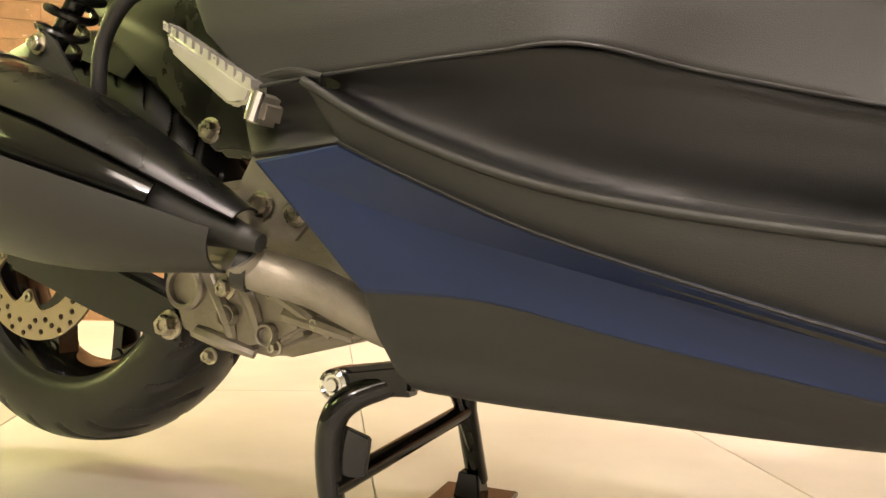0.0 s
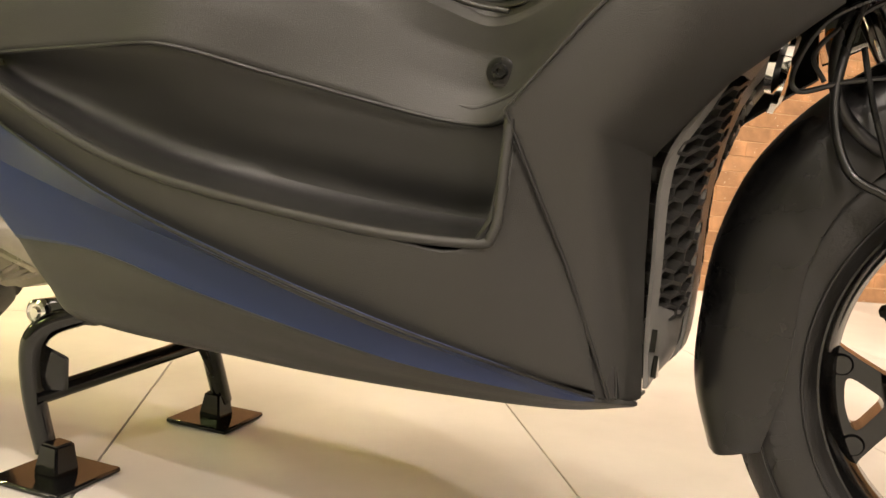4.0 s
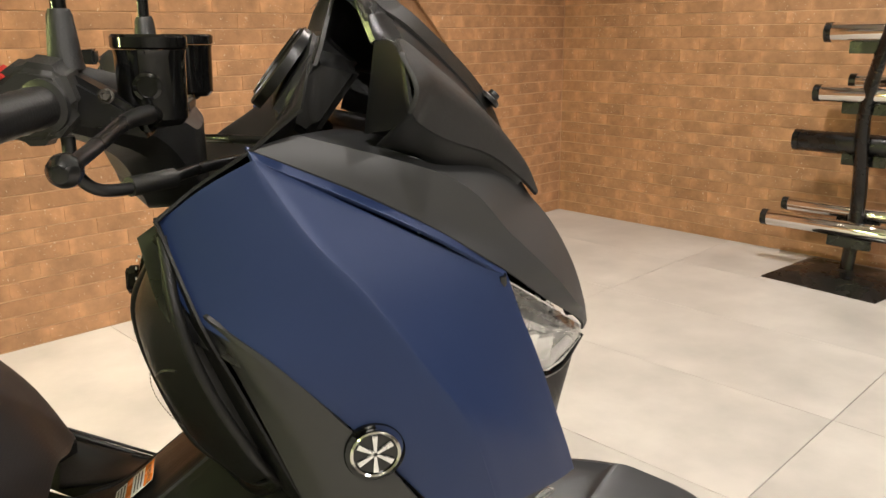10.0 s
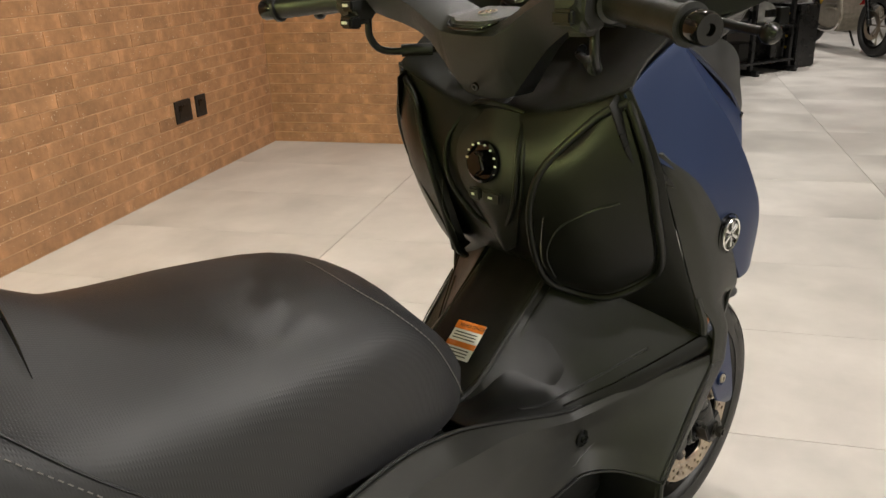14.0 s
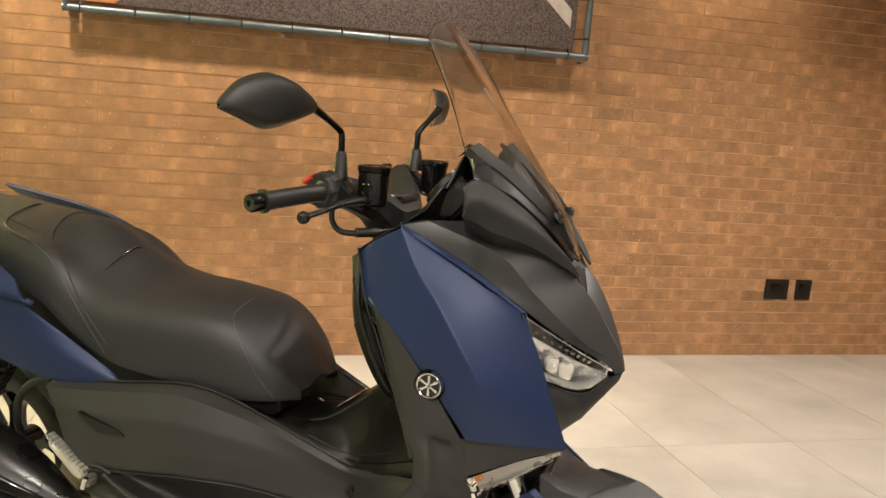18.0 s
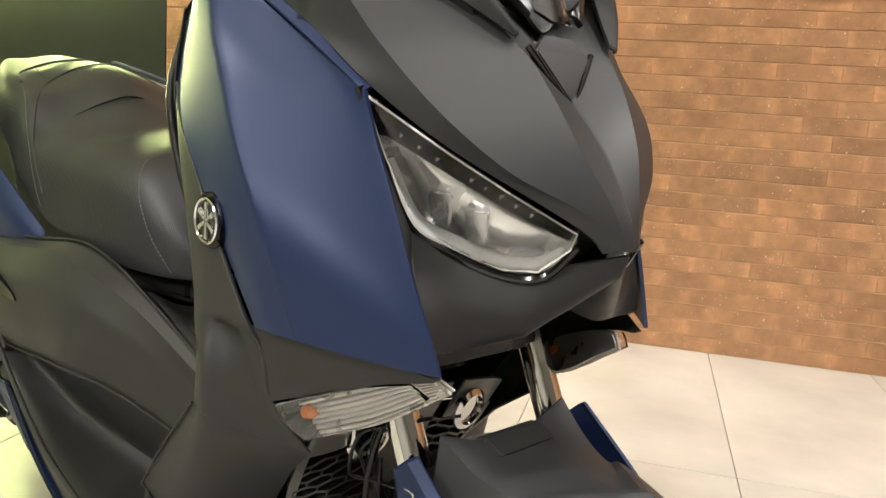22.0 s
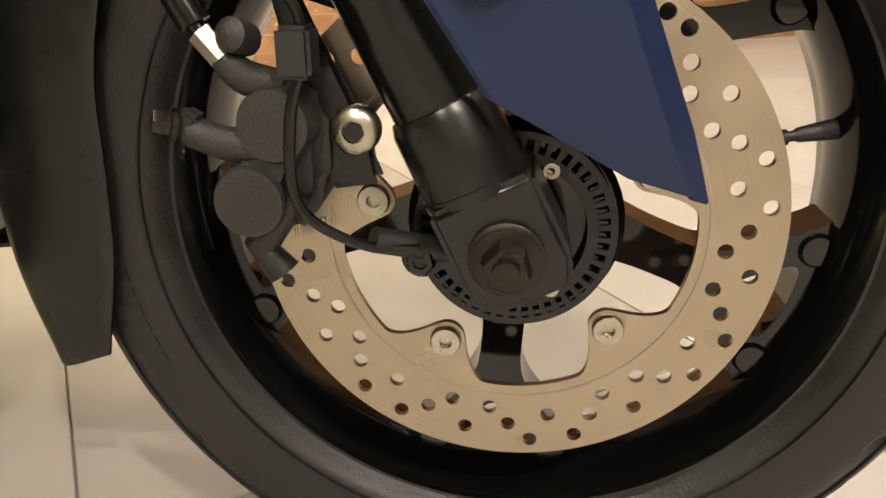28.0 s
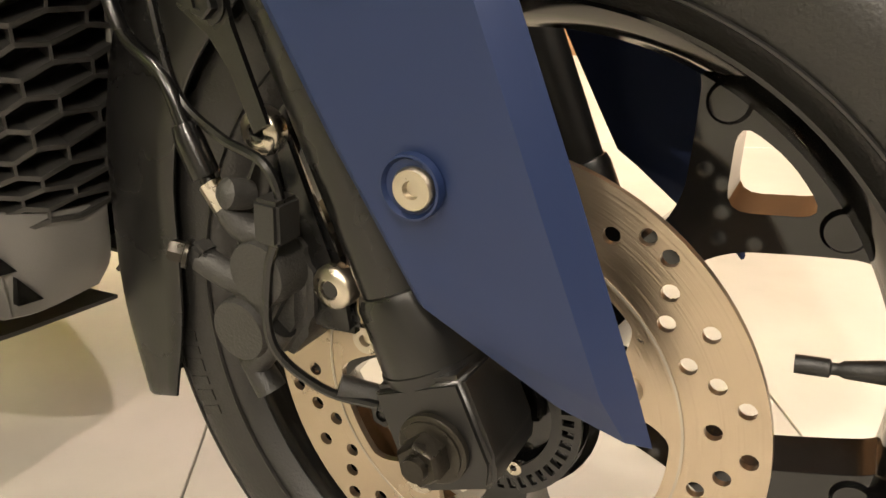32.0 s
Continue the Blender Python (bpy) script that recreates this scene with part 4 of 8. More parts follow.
pair("leg_shield_side", merge(patch(shield_low, RIGHT, 0.004, 6, 4, False, True, 0.001), patch([shield_low[-1]] + shield_high, RIGHT, 0.004, 6, 5, False, False, 0.001)), CHARCOAL, scooter, "matte charcoal leg shield side panel", 20)
# under the blue panel, above the indicator
brow_rows = [[(-0.250, -0.250, 0.702), (-0.160, -0.212, 0.700), (-0.100, -0.176, 0.692), (-0.058, -0.150, 0.680)],
             [(-0.236, -0.231, 0.618), (-0.172, -0.2035, 0.643), (-0.114, -0.1735, 0.664), (-0.066, -0.148, 0.676)]]
pair("indicator_brow", patch(brow_rows, RIGHT, 0.004, 5, 5), CHARCOAL, scooter, "charcoal brow above the indicator lens")

# blue front side panel: rows from the rear edge to the front edge, each downwards
blue_low_edge = [(-0.478, -0.198, 1.014), (-0.455, -0.222, 0.940), (-0.385, -0.2495, 0.892), (-0.318, -0.2545, 0.826), (-0.262, -0.2505, 0.755), (-0.222, -0.246, 0.704)]
blue_mid = [(-0.436, -0.208, 1.046), (-0.400, -0.231, 0.972), (-0.340, -0.249, 0.918), (-0.282, -0.2575, 0.850), (-0.232, -0.256, 0.780), (-0.195, -0.243, 0.7040)]
blue_crease = [(-0.388, -0.214, 1.072), (-0.346, -0.235, 1.007), (-0.299, -0.248, 0.954), (-0.246, -0.257, 0.880), (-0.200, -0.255, 0.807), (-0.166, -0.234, 0.7035)]
blue_edge = [(-0.146, -0.186, 0.938), (-0.130, -0.182, 0.895), (-0.107, -0.176, 0.840), (-0.080, -0.167, 0.765), (-0.064, -0.159, 0.722), (-0.052, -0.153, 0.686)]
blue_front = [[V(*a).lerp(V(*b), f) + V(0.002, -0.004, 0) * min(k, 1) for k, (a, b) in enumerate(zip(blue_crease, blue_edge))] for f in (0.36, 0.72)] + [blue_edge]
pair("seam_backing", patch([[V(*q) + V(-0.018, 0.009, -0.012) for q in blue_low_edge], [V(*q) + V(0.018, 0.010, 0.012) for q in blue_low_edge]], RIGHT, 0.003, 5, 3), BLACK, scooter, "black backing of the panel seam")
blue_band = [[(-0.394, -0.202, 1.083), (-0.300, -0.194, 1.040), (-0.215, -0.186, 0.993), (-0.145, -0.172, 0.944)],
             [(-0.388, -0.2135, 1.071), (-0.300, -0.2075, 1.029), (-0.215, -0.2005, 0.983), (-0.146, -0.1855, 0.937)]]
pair("blue_side_panel", merge(patch([blue_low_edge, blue_mid, blue_crease], RIGHT, 0.005, 6, 6, False, False, 0.0006), patch([blue_crease] + blue_front, RIGHT, 0.005, 6, 5, False, False, 0.0006),
                              patch(blue_band, (0, -1, 1), 0.004, 6, 3, False, False, 0.0004)), BLUE, scooter, "matte metallic blue front side panel", 20)

# emblem: plain round chrome badge
EMB = V(-0.296, -0.2575, 0.799)
embs = pair("emblem", merge(lathe([(0.0, 0.0), (0.0218, 0.0), (0.0218, 0.003), (0.0, 0.003)], EMB, EMB + V(0.02, -1, -0.02), 40)), GLOSS, scooter, "round black and chrome badge")
ring = lathe([(0.0240, 0.0), (0.0240, 0.005), (0.0226, 0.0062), (0.0210, 0.005), (0.0210, 0.0)], EMB, EMB + V(0.02, -1, -0.02), 48, True)
pair("emblem_ring", ring, CHROME, embs[0], "chrome ring")[1].parent = embs[1]
for k in range(6):
    a = radians(30 + 60 * k)
    pair("emblem_spoke", hull([EMB + V(d * math.cos(a) - w * math.sin(a), -0.003 - h, d * math.sin(a) + w * math.cos(a)) for d, w0 in ((0.002, 0.0011), (0.0115, 0.0013), (0.0186, 0.0026)) for w in (-w0, w0) for h in (0, 0.0022)], 0), SILVER, embs[0])[1].parent = embs[1]
pair("emblem_seat", lathe([(0.0, -0.002), (0.0265, -0.002), (0.0290, 0.0012), (0.0300, -0.006)], EMB, EMB + V(0.02, -1, -0.02), 40), GLOSS, embs[0])[1].parent = embs[1]

# indicator under the blue panel
lens_rows = [[(-0.221, -0.2235, 0.620), (-0.165, -0.200, 0.645), (-0.125, -0.179, 0.660), (-0.088, -0.160, 0.670)],
             [(-0.219, -0.213, 0.597), (-0.160, -0.190, 0.622), (-0.112, -0.166, 0.647), (-0.080, -0.155, 0.664)],
             [(-0.214, -0.192, 0.575), (-0.155, -0.170, 0.603), (-0.106, -0.152, 0.635), (-0.073, -0.149, 0.657)]]
lenses = pair("indicator_lens", patch(lens_rows, (0, -1, -0.4), 0.004, 8, 5), LENS, scooter, "clear ribbed indicator lens", 30)
back_rows = [[(x + 0.004, y + 0.030, z + 0.004) for x, y, z in r] for r in lens_rows]
backs = pair("indicator_reflector", patch(back_rows, (0, -1, -0.4), 0.003, 8, 5), BRIGHT, lenses[0], "silver reflector behind the lens")
backs[1].parent = lenses[1]
for k in range(9):
    f = k / 8
    p, q = V(*lens_rows[0][0]).lerp(V(*lens_rows[2][0]), f), V(*lens_rows[0][3]).lerp(V(*lens_rows[2][3]), f)
    m1, m2 = V(*lens_rows[0][1]).lerp(V(*lens_rows[2][1]), f), V(*lens_rows[0][2]).lerp(V(*lens_rows[2][2]), f)
    pair("lens_rib", tube([w + V(0.004, 0.025, 0.004) for w in (p, m1, m2, q)], 0.0022, 8, 3), BRIGHT, lenses[0])[1].parent = lenses[1]
pair("indicator_bulb", lathe([(0, 0), (0.007, 0.002), (0.009, 0.010), (0.006, 0.018), (0, 0.020)], (-0.209, -0.176, 0.611), (-0.204, -0.3, 0.611), 16), ORANGE, lenses[0], "orange indicator bulb")[1].parent = lenses[1]

# nose cowl: rows from the cockpit to the nose, each from the side edge over two creases to the middle
cowl = [[(-0.394, -0.206, 1.080), (-0.350, -0.190, 1.090), (-0.310, -0.110, 1.085), (-0.300, CY, 1.075)],
        [(-0.300, -0.200, 1.036), (-0.205, -0.192, 1.043), (-0.145, -0.105, 1.050), (-0.150, CY, 1.030)],
        [(-0.215, -0.192, 0.989), (-0.140, -0.175, 0.980), (-0.079, -0.060, 0.990), (-0.094, CY, 0.960)],
        [(-0.150, -0.180, 0.944), (-0.082, -0.151, 0.923), (-0.046, -0.048, 0.951), (-0.064, CY, 0.938)],
        [(-0.085, -0.133, 0.890), (-0.036, -0.100, 0.872), (-0.014, -0.033, 0.897), (-0.020, CY, 0.893)],
        [(-0.003, -0.036, 0.823), (0.003, -0.029, 0.835), (0.013, -0.006, 0.840), (0.016, CY, 0.836)],
        [(0.010, -0.014, 0.800), (0.016, -0.008, 0.803), (0.023, 0.004, 0.804), (0.025, CY - 0.0005, 0.803)]]
pair("nose_cowl", patch(cowl, (0.5, -0.4, 0.8), 0.004, 5, 6, True, False, 0.001), COWL, scooter, "graphite nose cowl between the headlights", 16)
part("cowl_centre_plate", hull([(x + d, CY + k * y, z + d) for x, y, z in ((-0.066, 0.0, 0.938), (-0.073, 0.020, 0.960), (-0.082, 0.042, 0.986), (-0.092, 0.020, 1.004)) for k in (-1, 1) for d in (0.001, -0.010)], 0.0015), COWL, scooter, "dark wedge plate below the windscreen")
pair("plate_slot", tube([(-0.086, -0.036, 0.990), (-0.075, -0.013, 0.963), (-0.0665, 0.008, 0.940)], [0.0035, 0.0028, 0.0012], 8, 5), GLOSS, scooter, "black gap beside the wedge plate")

# headlights
hl_rows = [[(-0.150, -0.184, 0.936), (-0.085, -0.131, 0.886), (-0.045, -0.088, 0.853), (-0.004, -0.037, 0.819)],
           [(-0.139, -0.164, 0.880), (-0.078, -0.130, 0.850), (-0.036, -0.090, 0.825), (-0.006, -0.043, 0.803)],
           [(-0.126, -0.132, 0.815), (-0.092, -0.108, 0.793), (-0.060, -0.076, 0.777), (-0.034, -0.054, 0.778)]]
heads = pair("headlight", patch(hl_rows, (0.6, -0.7, 0), 0.003, 6, 6), LENS, scooter, "clear angular headlight lens")
LAMPBOWL = mat("lamp_bowl", (0.80, 0.80, 0.79), 0.22, 0.9, 0.1, 300, 0.12, 25)
hb_rows = [[(x - 0.030, y + 0.022, z) for x, y, z in r] for r in hl_rows]
hb = pair("headlight_bowl", patch(hb_rows, (0.6, -0.7, 0), 0.003, 6, 6), LAMPBOWL, heads[0], "pale lamp reflector")
hb[1].parent = heads[1]
skirt = [V(*hl_rows[0][0]), V(*hl_rows[1][0]), V(*hl_rows[2][0])] + [V(*q) for q in hl_rows[2][1:]] + [V(*hl_rows[1][3]), V(*hl_rows[0][3])] + [V(*q) for q in hl_rows[0][2::-1]]
back = V(-0.032, 0.024, 0)
pair("lamp_box", patch([[q - back * 0.03 for q in skirt], [q + back for q in skirt]], (0, -1, -0.5), 0.002, 4, 2, True, True, 0), LAMPBOWL, heads[0], "pale lamp housing wall")[1].parent = heads[1]
# black brow over the upper third, with bright studs along it
brow_in = [[V(*q) + back * 0.35 for q in hl_rows[0]], [V(*a).lerp(V(*b), 0.62) + back * 0.75 for a, b in zip(hl_rows[0], hl_rows[1])]]
pair("lamp_brow", patch(brow_in, (0.6, -0.7, 0), 0.003, 6, 3, False, True), GLOSS, heads[0], "black inner brow of the lamp")[1].parent = heads[1]
for f in (0.4, 0.62, 0.85, 1.1, 1.35, 1.6, 1.85, 2.1, 2.35):
    q = on_curve([V(*a).lerp(V(*b), 0.35) + back * 0.4 for a, b in zip(hl_rows[0], hl_rows[1])], f)
    pair("lamp_stud", hull([q + V(dx, dy, dz) for dx, dy, dz in ((0.006, -0.003, 0.0), (-0.006, 0.004, 0.003), (0.0, -0.002, -0.003), (0.003, 0.006, 0.002), (0.004, -0.006, 0.002))], 0), CHROME, heads[0], "bright chrome facet")[1].parent = heads[1]
for f in (1.0, 1.62):
    q = on_curve([V(*b).lerp(V(*c), 0.30) + back * 0.62 for b, c in zip(hl_rows[1], hl_rows[2])], f)
    pair("lamp_projector", hull([q + V(dx, dy, dz) for dx, dy, dz in ((0.016, -0.012, 0.016), (-0.014, -0.020, 0.018), (0.012, -0.010, -0.018), (-0.010, -0.016, -0.014), (-0.012, 0.014, 0.016), (-0.012, 0.014, -0.016), (-0.022, 0.004, 0.0))], 0.003), LAMPBOWL, heads[0], "pale angular reflector cup")[1].parent = heads[1]
guide = [V(*hl_rows[1][0]).lerp(V(*hl_rows[2][0]), 0.1), V(*hl_rows[2][0]) + V(0.003, -0.002, 0.004)] + [V(*q) + V(0, 0, 0.006) for q in hl_rows[2][1:]] + [V(*hl_rows[1][3]) + V(-0.004, 0, -0.006)]
pair("light_bar", tube([q + back * 0.22 for q in guide], 0.0085, 12, 5), WHITE, heads[0], "white daytime light bar")[1].parent = heads[1]
pair("headlight_rim", tube([(-0.152, -0.186, 0.940), (-0.142, -0.166, 0.880), (-0.129, -0.133, 0.811), (-0.093, -0.108, 0.788), (-0.060, -0.075, 0.772), (-0.030, -0.050, 0.774), (-0.003, -0.038, 0.806)], 0.0045, 8, 5), GLOSS, heads[0])[1].parent = heads[1]
# black filler between the blue edge and the lamp, and the chin below
filler = [[(-0.147, -0.180, 0.930), (-0.122, -0.174, 0.870), (-0.098, -0.168, 0.800), (-0.072, -0.156, 0.722)],
          [(-0.150, -0.178, 0.932), (-0.142, -0.162, 0.876), (-0.128, -0.132, 0.806), (-0.100, -0.120, 0.745)]]
pair("lamp_filler", patch(filler, (0.6, -0.6, 0), 0.004, 5, 4), TRIM, scooter, "black filler beside the headlight")
chin = [[(-0.129, -0.134, 0.810), (-0.092, -0.106, 0.786), (-0.056, -0.070, 0.769), (-0.016, -0.026, 0.787), (0.022, CY, 0.799)],
        [(-0.092, -0.160, 0.775), (-0.066, -0.118, 0.745), (-0.040, -0.066, 0.730), (-0.008, -0.018, 0.756), (0.012, CY, 0.776)],
        [(-0.070, -0.152, 0.704), (-0.072, -0.110, 0.700), (-0.052, -0.050, 0.708), (-0.032, -0.012, 0.738), (-0.012, CY, 0.764)],
        [(-0.110, -0.150, 0.700), (-0.120, -0.100, 0.706), (-0.110, -0.045, 0.716), (-0.090, -0.010, 0.745), (-0.070, CY, 0.766)]]
pair("chin_panel", patch(chin, (1, -0.5, -0.3), 0.004, 5, 5, True), TRIM, scooter, "black grained chin panel under the headlights", 25)

# cockpit side trim and windscreen carrier
trim = [[(-0.255, -0.264, 1.112), (-0.242, -0.228, 1.098), (-0.212, -0.204, 1.080), (-0.155, -0.153, 1.056), (-0.103, -0.100, 1.019), (-0.075, -0.066, 0.995)],
        [(-0.250, -0.267, 1.134), (-0.232, -0.236, 1.138), (-0.206, -0.200, 1.124), (-0.150, -0.145, 1.088), (-0.100, -0.094, 1.040), (-0.073, -0.063, 0.999)],
        [(-0.260, -0.252, 1.163), (-0.256, -0.208, 1.174), (-0.232, -0.160, 1.163), (-0.168, -0.116, 1.112), (-0.118, -0.076, 1.052), (-0.079, -0.058, 1.003)]]
pair("cockpit_side_trim", patch(trim, (0.2, -1, 0.3), 0.004, 6, 5, False, False, 0.002), GRAINED, scooter, "dark grained wing trim beside the windscreen", 40)
pair("trim_underside", patch([[(-0.256, -0.262, 1.1125), (-0.242, -0.226, 1.099), (-0.212, -0.2025, 1.081), (-0.155, -0.1515, 1.057), (-0.103, -0.099, 1.020)], [(-0.275, -0.180, 1.074), (-0.240, -0.176, 1.062), (-0.212, -0.172, 1.052), (-0.160, -0.136, 1.042), (-0.110, -0.088, 1.006)]], (0, -0.3, -1), 0.003, 5, 4), TRIM, scooter, "black underside of the wing trim")
pair("trim_return", patch([[(-0.257, -0.261, 1.113), (-0.268, -0.215, 1.095), (-0.285, -0.160, 1.085)], [(-0.261, -0.250, 1.161), (-0.266, -0.205, 1.171), (-0.272, -0.158, 1.170)]], (-1, -0.2, 0.2), 0.004, 5, 4), TRIM, scooter, "black rear face of the wing trim")
wing = [[(-0.270, -0.160, 1.172), (-0.200, -0.122, 1.140), (-0.135, -0.075, 1.080), (-0.092, -0.028, 1.022)],
        [(-0.286, -0.135, 1.222), (-0.225, -0.100, 1.180), (-0.150, -0.062, 1.110), (-0.098, -0.018, 1.030)],
        [(-0.300, -0.110, 1.235), (-0.245, -0.080, 1.185), (-0.185, -0.048, 1.110), (-0.135, -0.018, 1.035)]]
pair("windscreen_carrier", patch(wing, (0.7, -0.5, 0.5), 0.008, 5, 5), BLACK, scooter, "gloss black windscreen carrier arm", 30)
# raised bar over the carrier that clamps the windscreen's lower edge
arm = [V(-0.291, -0.127, 1.226), V(-0.262, -0.112, 1.203), V(-0.225, -0.098, 1.178), V(-0.150, -0.060, 1.108), V(-0.104, -0.020, 1.036)]
A_OUT, A_UP = V(-0.35, -0.75, -0.30).normalized(), V(0.66, -0.22, 0.68).normalized()
arm_w = (0.016, 0.018, 0.016, 0.015, 0.004)
pair("screen_arm", patch([[p + A_OUT * (w * a) + A_UP * b for p, w in zip(arm, arm_w)] for a, b in ((1.15, -0.006), (0.95, 0.009), (-0.75, 0.010), (-1.25, -0.010))], A_UP, 0.004, 5, 3, False, True), INNER, scooter, "matt black clamp bar along the windscreen", 24)
pair("screen_arm_end", hull([arm[0] + A_OUT * a + A_UP * b + V(d, 0, d * 0.8) for a, b in ((0.018, -0.008), (0.015, 0.007), (-0.012, 0.008), (-0.020, -0.010)) for d in (0.001, -0.010)], 0.002), INNER, scooter, "blunt upper end of the clamp bar")
visor = [[(-0.330, -0.150, 1.150), (-0.330, -0.08, 1.160), (-0.330, 0, 1.150), (-0.330, 0.08, 1.160), (-0.330, 0.150, 1.150)],
         [(-0.290, -0.112, 1.225), (-0.265, -0.070, 1.195), (-0.250, 0, 1.135), (-0.265, 0.070, 1.195), (-0.290, 0.112, 1.225)],
         [(-0.200, -0.085, 1.140), (-0.185, -0.045, 1.120), (-0.180, 0, 1.090), (-0.185, 0.045, 1.120), (-0.200, 0.085, 1.140)],
         [(-0.125, -0.050, 1.040), (-0.115, -0.025, 1.030), (-0.110, 0, 1.010), (-0.115, 0.025, 1.030), (-0.125, 0.050, 1.040)]]
part("meter_visor", centred(patch(visor, (0.6, 0, 0.8), 0.005, 5, 5), 0.15), INNER, scooter, "black visor behind the windscreen", 30)
for y in (-0.052, 0.080):
    part("screen_bolt", merge(lathe([(0.0125, 0), (0.0125, 0.004), (0.010, 0.006)], (-0.131, y, 1.103), (0.5, y, 1.75), 24), bolt((-0.126, y, 1.108), (0.7, 0, 0.7), 0.007, 0.005)), BLACK, scooter, "black rubber-set windscreen bolt")
ws = []
for z, x, w, sag in ((1.018, -0.086, 0.016, 0.0), (1.075, -0.108, 0.072, 0.060), (1.140, -0.148, 0.130, 0.095), (1.205, -0.194, 0.158, 0.090), (1.290, -0.258, 0.163, 0.058), (1.362, -0.312, 0.170, 0.034), (1.418, -0.356, 0.142, 0.028), (1.450, -0.380, 0.097, 0.016), (1.466, -0.394, 0.045, 0.004)):
    ws.append([(x - sag, -w, z), (x - sag * 0.32, -w * 0.55, z), (x, 0, z), (x - sag * 0.32, w * 0.55, z), (x - sag, w, z)])
screen = part("windscreen", centred(patch(ws, (1, 0, 0.5), 0.0035, 6, 5, False, False, 0.0008), 0.187), SCREEN, scooter, "clear tall windscreen")
screen.visible_shadow = False
edge = [V(*r[0]) for r in ws[2:]] + [V(*r[4]) for r in ws[:1:-1]]
bead = part("windscreen_edge", centred(tube(edge, 0.0015, 8, 4), 0.187), LENS, screen, "rounded clear edge of the windscreen")
bead.visible_shadow = False

# side floor panel between the leg shield and the tail
stripe_low = [(-0.952, -0.262, 0.305), (-0.842, -0.264, 0.304), (-0.730, -0.264, 0.284), (-0.610, -0.258, 0.264), (-0.500, -0.240, 0.246), (-0.395, -0.192, 0.231), (-0.345, -0.155, 0.226)]
stripe = [stripe_low[:6] + [(-0.366, -0.176, 0.2305)], [(-1.046, -0.290, 0.413), (-0.912, -0.272, 0.368), (-0.790, -0.269, 0.338), (-0.655, -0.265, 0.308), (-0.520, -0.252, 0.276), (-0.420, -0.212, 0.245), (-0.366, -0.1765, 0.2312)],
          [(-0.963, -0.2895, 0.4265), (-0.895, -0.291, 0.397), (-0.790, -0.293, 0.357), (-0.655, -0.290, 0.319), (-0.520, -0.273, 0.284), (-0.424, -0.222, 0.253), (-0.366, -0.178, 0.2325)]]
pair("blue_lower_stripe", patch(stripe, RIGHT, 0.004, 6, 6, False, True, 0.0014), BLUE, scooter, "matte blue lower side stripe", 9)
panel_mid = [[(-0.963, -0.2785, 0.421), (-0.895, -0.2800, 0.389), (-0.790, -0.282, 0.350), (-0.655, -0.278, 0.311), (-0.520, -0.262, 0.276), (-0.422, -0.217, 0.252), (-0.365, -0.180, 0.240)],
             [(-0.985, -0.284, 0.455), (-0.910, -0.285, 0.420), (-0.800, -0.288, 0.380), (-0.675, -0.288, 0.350), (-0.530, -0.278, 0.325), (-0.440, -0.250, 0.320), (-0.385, -0.208, 0.330)],
             [(-1.000, -0.289, 0.479), (-0.930, -0.288, 0.441), (-0.815, -0.290, 0.399), (-0.700, -0.291, 0.376), (-0.545, -0.285, 0.359), (-0.455, -0.268, 0.357), (-0.434, -0.258, 0.455)]]
pair("stripe_seam", tube([V(*q) + V(0, -0.0012, 0.0022) for q in stripe[2]], 0.0015, 8, 6), INNER, scooter, "dark seam above the blue stripe")
pair("lower_body_panel", patch(panel_mid, RIGHT, 0.004, 6, 6), CHARCOAL, scooter, "charcoal lower body panel below the foot well")
belly = [[(x, y + 0.001, z + 0.0005) for x, y, z in stripe_low],
         [(-0.950, -0.225, 0.255), (-0.840, -0.230, 0.250), (-0.720, -0.232, 0.243), (-0.610, -0.228, 0.236), (-0.500, -0.210, 0.228), (-0.400, -0.175, 0.222), (-0.336, -0.135, 0.222)],
         [(-0.925, -0.190, 0.212), (-0.840, -0.195, 0.210), (-0.720, -0.195, 0.210), (-0.610, -0.185, 0.208), (-0.500, -0.160, 0.206), (-0.400, -0.130, 0.206), (-0.345, -0.10, 0.212)],
         [(-0.900, -0.02, 0.205), (-0.840, -0.02, 0.200), (-0.720, -0.02, 0.198), (-0.610, -0.02, 0.196), (-0.500, -0.02, 0.196), (-0.400, -0.02, 0.200), (-0.345, -0.02, 0.205)]]
pair("belly_panel", patch(belly, (0, -1, -0.6), 0.004, 5, 5), CHARCOAL, scooter, "charcoal belly panel")
# dark backing added so the gap at the stripe's end stays black
pair("belly_corner", hull([(-0.42, -0.196, 0.232), (-0.350, -0.162, 0.230), (-0.353, -0.166, 0.262), (-0.405, -0.205, 0.285), (-0.42, -0.12, 0.236), (-0.345, -0.10, 0.234), (-0.35, -0.10, 0.262), (-0.405, -0.12, 0.285)], 0.002), BLACK, scooter, "black filler hull behind the lower panels")
